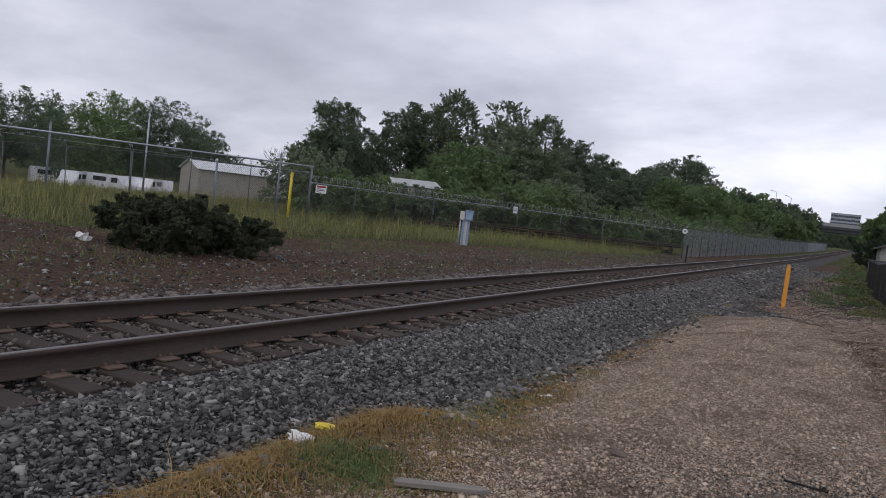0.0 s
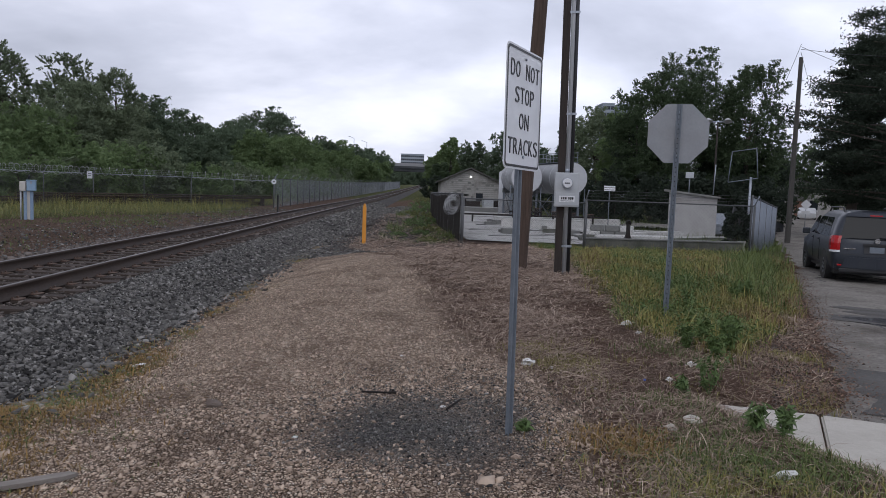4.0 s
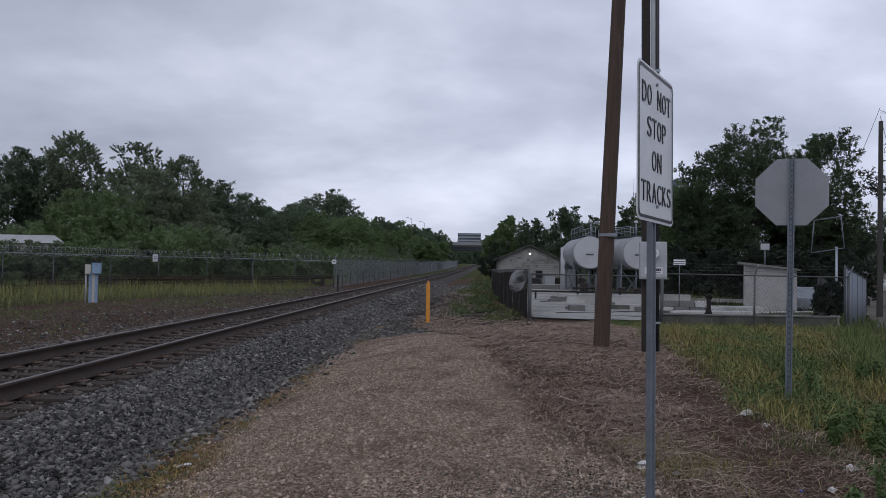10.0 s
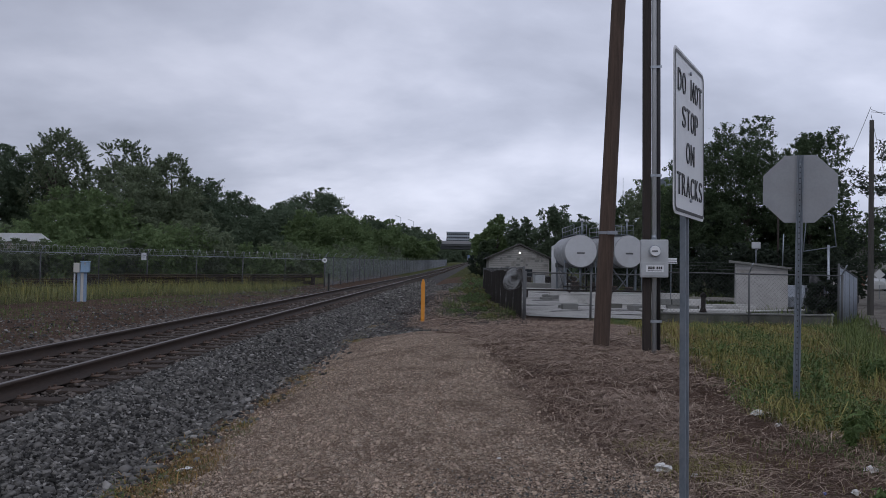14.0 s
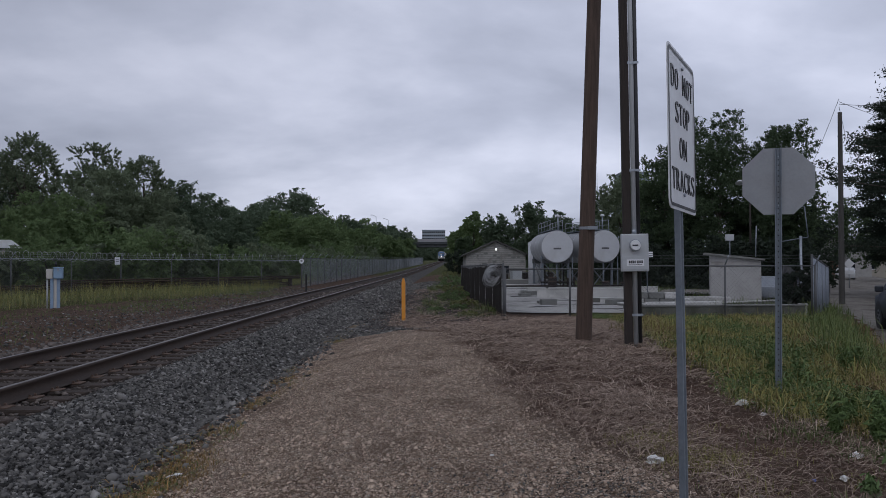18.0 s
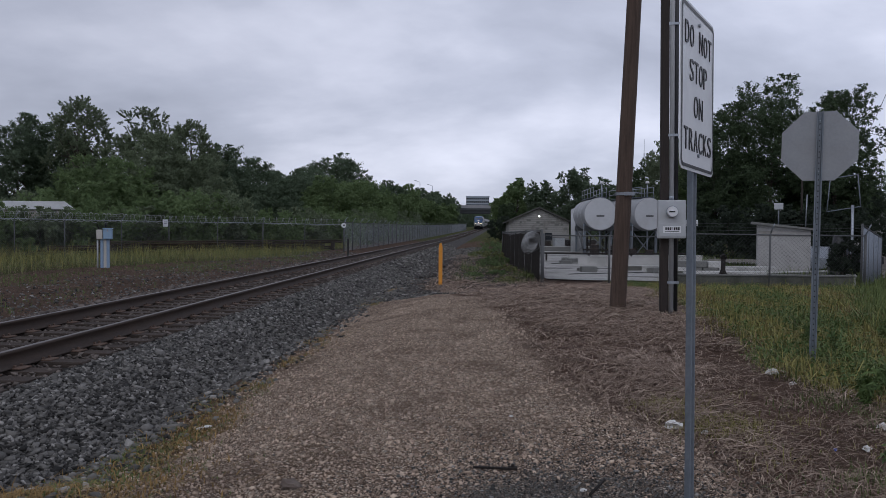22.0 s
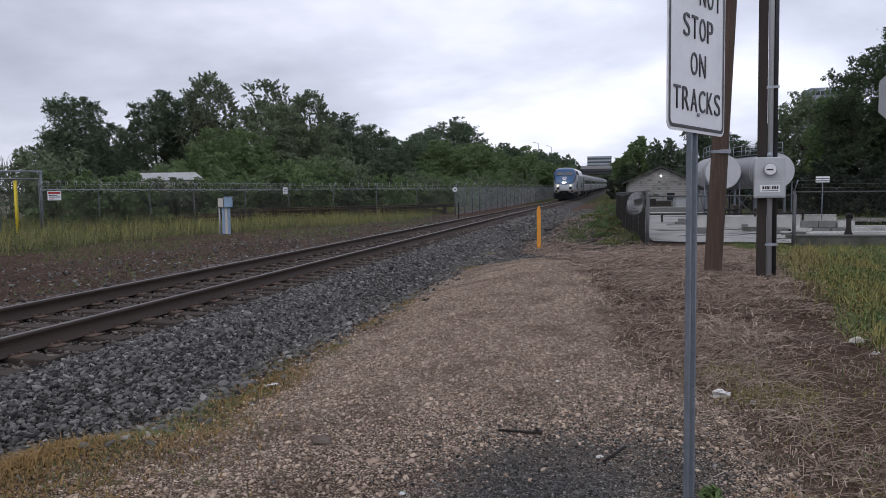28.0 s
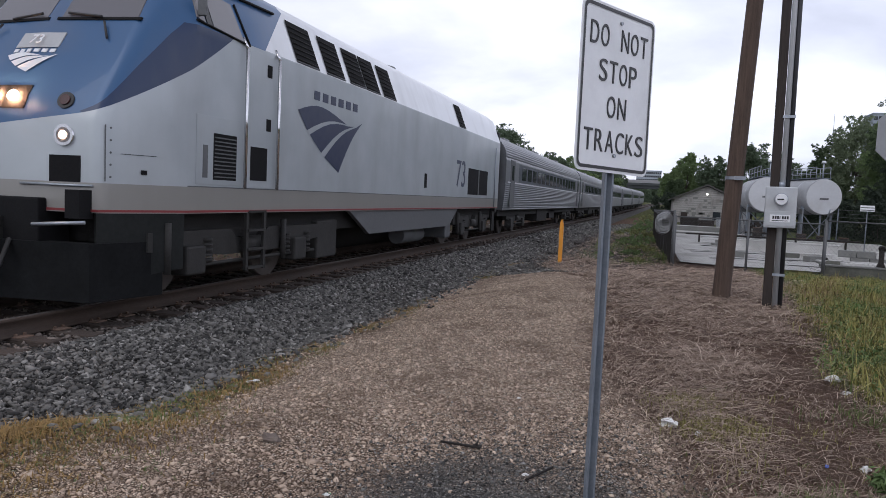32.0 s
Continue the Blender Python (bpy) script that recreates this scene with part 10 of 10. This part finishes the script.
# brown grit along the ragged edge of the street
m = 12000
nn, ss = 1.5 + np.abs(rng.normal(size=m)) * 0.33, rng.uniform(2.1, 17, m)
Q = np.stack([nn * STREET_N[0] + ss * STREET_D[0], nn * STREET_N[1] + ss * STREET_D[1], 0 * nn], -1)
Q[:, 2] = np.maximum(ground_z(Q[:, 0], Q[:, 1]), np.where(nn > 2.0, np.array([street_z(float(p), float(q)) for p, q in zip(nn, ss)]), -9)) + 0.004
V, F = stones(Q, 0.008 * rng.lognormal(0, 0.4, m), rng, (OCT_V, OCT_F), 0.25, 0.6)
stuff("grit", V, F, "ballast_rust", "brown grit along the street's edge", "gravel")
m = 26000
nn, ss = 1.8 + rng.normal(size=m) * 0.24, rng.uniform(2.1, 20, m)
Q = np.stack([nn * STREET_N[0] + ss * STREET_D[0], nn * STREET_N[1] + ss * STREET_D[1], 0 * nn], -1)
Q = Q[ripple(Q[:, 0] * 1.3, Q[:, 1] * 1.1) + 0.5 * rng.normal(size=m) > -0.45]
nn, ss = Q[:, 0] * STREET_N[0] + Q[:, 1] * STREET_N[1], Q[:, 0] * STREET_D[0] + Q[:, 1] * STREET_D[1]
Q[:, 2] = np.maximum(ground_z(Q[:, 0], Q[:, 1]), np.where(nn > 2.0, np.array([street_z(float(p), float(q)) for p, q in zip(nn, ss)]), -9)) + 0.012
V, F = leaves(Q, np.array([0, 0, 2.2]), 0.015, 0.55, rng, 0.6)
stuff("leaf_litter", V, F, "litter_leaf", "reddish-brown dead leaves along the street's edge", "leaf litter")
P, rng = cover(60000, 0.2, 4.2, -1.6, 3.4, 2, 44)
patch = ripple(P[:, 0] * 1.1 + 4, P[:, 1] * 1.3)
few = patch + 0.25 * rng.normal(size=len(P)) > 0.55
V, F = blades(P[few], 0.05, 0.0028, 0.9, rng)
stuff("grass", V, F, "green_grass", "thin green grass among the straw", "grass")
few = patch + 0.25 * rng.normal(size=len(P)) < -0.5
V, F = blades(P[few], 0.055, 0.0026, 1.0, rng)
stuff("grass", V, F, "gold_grass", "thin yellow grass among the straw", "grass")
# rust-coloured turf along the foot of the ballast
rng = np.random.default_rng(45)
n = 90000
y = -6 + 24 * rng.uniform(0, 1, n) ** 1.3
P = np.stack([TRACK_X + 3.0 - 0.08 * (1 - step(y, 0, 3)) + rng.normal(size=n) * (0.2 + 0.3 * (1 - step(y, -1, 6))), y, 0 * y], -1)
keep = rng.uniform(0, 1, n) < np.clip(0.55 + 0.6 * (1 - step(P[:, 1], -0.5, 2.5)) - 0.62 * step(P[:, 1], 0, 4) + 0.95 * ripple(P[:, 0] * 1.3, P[:, 1] * 0.6) + 0.4 * ripple(P[:, 0] * 3.1, P[:, 1] * 2.3 + 2), 0, 1)
P = P[keep]
P[:, 2] = ground_z(P[:, 0], P[:, 1])
green = rng.uniform(0, 1, len(P)) < np.clip(0.36 + 0.6 * ripple(P[:, 0], P[:, 1] * 0.9 + 3), 0.05, 0.8)
V, F = blades(P[~green], 0.034, 0.0042, 1.5, rng)
stuff("turf", V, F, "rust_grass", "low rust-brown turf along the ballast foot", "grass")
V, F = blades(P[green], 0.03, 0.0036, 1.4, rng)
stuff("turf", V, F, "green_grass", "low green turf along the ballast foot", "grass")
# the meadow before the left fence
P, rng = cover(120000, -46, -9.5, -2.0, 62, 1, 46)
P = P[P[:, 0] < TRACK_X - 3.2]
wave = 0.75 + 0.35 * ripple(P[:, 0] * 0.5, P[:, 1] * 0.45)
V, F = blades(P, 0.40, 0.0055, 0.85, rng)
root = np.repeat(P, 6, 0)
V = root + (V - root) * np.repeat(wave, 6)[:, None]
stuff("meadow_grass", V, F, "meadow", "tall yellow-green meadow grass before the fence", "grass")
P = P[rng.uniform(0, 1, len(P)) < 0.2]
V, F = blades(P, 0.50, 0.0055, 0.5, rng)
stuff("meadow_grass", V, F, "gold_grass", "seeding yellow stalks in the meadow", "grass")
P, rng = cover(6000, -1.7, 1.0, 17, 75, 1, 47)
V, F = blades(P, 0.10, 0.008, 0.6, rng)
stuff("bank_grass", V, F, "green_grass", "rough grass on the railway bank", "grass")
P, rng = cover(26000, 9.0, 34.0, 10.0, 70, 1, 48)
V, F = blades(P, 0.30, 0.010, 0.4, rng)
stuff("verge_grass", V, F, "green_grass", "rough verge grass along the street", "grass")
# patches of grass and moss on the stony ground across the track
rng = np.random.default_rng(52)
n = 34000
P = np.stack([rng.uniform(-19, -9.6, n), rng.uniform(-3, 44, n), np.zeros(n)], -1)
P = P[ripple(P[:, 0] * 0.35 + 1, P[:, 1] * 0.3) + 0.5 * ripple(P[:, 0] * 1.1, P[:, 1]) + 0.2 * rng.normal(size=n) > 0.12]
P[:, 2] = ground_z(P[:, 0], P[:, 1])
V, F = blades(P, 0.08, 0.007, 0.8, rng)
stuff("grass", V, F, "green_grass", "thin green grass on stony ground", "grass")
# twigs and stalks strewn over the railway bank
rng = np.random.default_rng(56)
n = 2600
P = np.stack([rng.uniform(-3.2, 0.8, n), rng.uniform(15, 36, n), np.zeros(n)], -1)
P[:, 2] = ground_z(P[:, 0], P[:, 1]) + 0.02
V, F = lying(P, 0.34, 0.008, rng, 0.05)
stuff("twigs", V, F, "wood_dark", "dark twigs strewn over the railway bank", "twigs")
P = np.stack([rng.uniform(-2.6, 0.8, 5000), rng.uniform(15.5, 40, 5000), np.zeros(5000)], -1)
P[:, 2] = ground_z(P[:, 0], P[:, 1]) + 0.01
V, F = lying(P, 0.26, 0.006, rng, 0.04)
stuff("dead_grass", V, F, "straw", "pale dead stalks on the railway bank", "dead grass")
P = np.stack([rng.uniform(-1.9, 0.7, 9000), rng.uniform(18, 46, 9000), np.zeros(9000)], -1)
P = P[ripple(P[:, 0] * 1.1, P[:, 1] * 0.5) + 0.25 * rng.normal(size=len(P)) > 0.3]
P[:, 2] = ground_z(P[:, 0], P[:, 1])
V, F = blades(P, 0.2, 0.009, 0.9, rng)
stuff("bank_grass", V, F, "green_grass", "green weeds on the railway bank", "grass")
# grey stone spilt over the railway bank
rng = np.random.default_rng(53)
n = 20000
u, y = 2.6 + 3.9 * rng.uniform(0, 1, n) ** 1.25, 14 + 46 * rng.uniform(0, 1, n) ** 1.3
P = np.stack([TRACK_X + bend(y) + u, y, 0 * y], -1)
P[:, 2] = ground_z(P[:, 0], P[:, 1]) + 0.008
V, F = stones(P, 0.034 * rng.lognormal(0, 0.3, n), rng, (OCT_V, OCT_F), 0.27, 0.6)
part("bank_stones", np_mesh("bank_stones", V, F, M["ballast"]), M["ballast"], bed)["kind"] = "stuff"
# stones and cinders strewn over the bare ground across the track
rng = np.random.default_rng(54)
n = 8000
u, y = -2.7 - 3.6 * rng.uniform(0, 1, n) ** 1.8, -3 + 48 * rng.uniform(0, 1, n) ** 1.2
P = np.stack([TRACK_X + u, y, 0 * y], -1)
P[:, 2] = ground_z(P[:, 0], P[:, 1]) + 0.006
V, F = stones(P, 0.026 * rng.lognormal(0, 0.35, n), rng, (OCT_V, OCT_F), 0.27, 0.55)
part("strayed_stones", np_mesh("strayed_stones", V, F, M["ballast"]), M["ballast"], bed)["kind"] = "stuff"
# orange tuft and fresh green patch beside the litter
rng = np.random.default_rng(57)
for cx, cy, rx, ry, n, h, mat, label in ((-3.45, -0.62, 0.2, 0.16, 4200, 0.04, "green_grass", "fresh green grass patch beside the ballast"), (-3.85, 0.12, 0.2, 0.4, 7000, 0.055, "rust_grass", "orange-brown tuft of dying grass beside the ballast"), (-3.9, -0.9, 0.22, 0.5, 6000, 0.05, "rust_grass", "orange-brown tuft of dying grass beside the ballast")):
    P = np.stack([cx + rng.normal(size=n) * rx, cy + rng.normal(size=n) * ry, np.zeros(n)], -1)
    P[:, 2] = ground_z(P[:, 0], P[:, 1])
    V, F = blades(P, h, 0.0036, 1.2, rng)
    stuff("grass", V, F, mat, label, "grass")
# thin green patches before the gutter
rng = np.random.default_rng(55)
for cx, cy, r, n, mat, label in ((1.5, -0.2, 0.36, 5200, "green_grass", "low green grass before the gutter"), (1.1, -0.75, 0.30, 2600, "gold_grass", "low yellowed grass before the gutter"), (0.75, 0.1, 0.2, 1300, "rust_grass", "dead orange-brown tuft before the gutter")):
    P = np.stack([cx + rng.normal(size=n) * r, cy + rng.normal(size=n) * r * 0.8, np.zeros(n)], -1)
    P = P[ripple(P[:, 0] * 2.6, P[:, 1] * 2.8) + 0.4 * rng.normal(size=n) > -0.2]
    nn, ss = P[:, 0] * STREET_N[0] + P[:, 1] * STREET_N[1], P[:, 0] * STREET_D[0] + P[:, 1] * STREET_D[1]
    P = P[(ss < gutter_front(nn) - 0.05) & (nn < 2.2)]
    P[:, 2] = ground_z(P[:, 0], P[:, 1])
    V, F = blades(P, 0.045, 0.0034, 1.1, rng)
    stuff("grass", V, F, mat, label, "grass")


def motions():
    """The train comes on at a steady 23 m/s; each vehicle rides on its own stretch of the track."""
    for vehicle, offset, length in TRAIN:
        rows = []
        for t in range(33):
            y = 1.53 + 23.2 * (32 - t) + offset
            a, b = y + 4, y + length - 4
            xa, xb = TRACK_X + float(bend(a)), TRACK_X + float(bend(b))
            za, zb = float(rise(a)), float(rise(b))
            turn = math.degrees(math.atan2(xb - xa, b - a))
            x = xa - 4 * (xb - xa) / (b - a)
            rows.append((t, pose(x, y, RAIL_Z + za - 4 * (zb - za) / (b - a), math.degrees(math.atan2(zb - za, b - a)), 0, -turn)))
        walk(vehicle, rows)


motions()
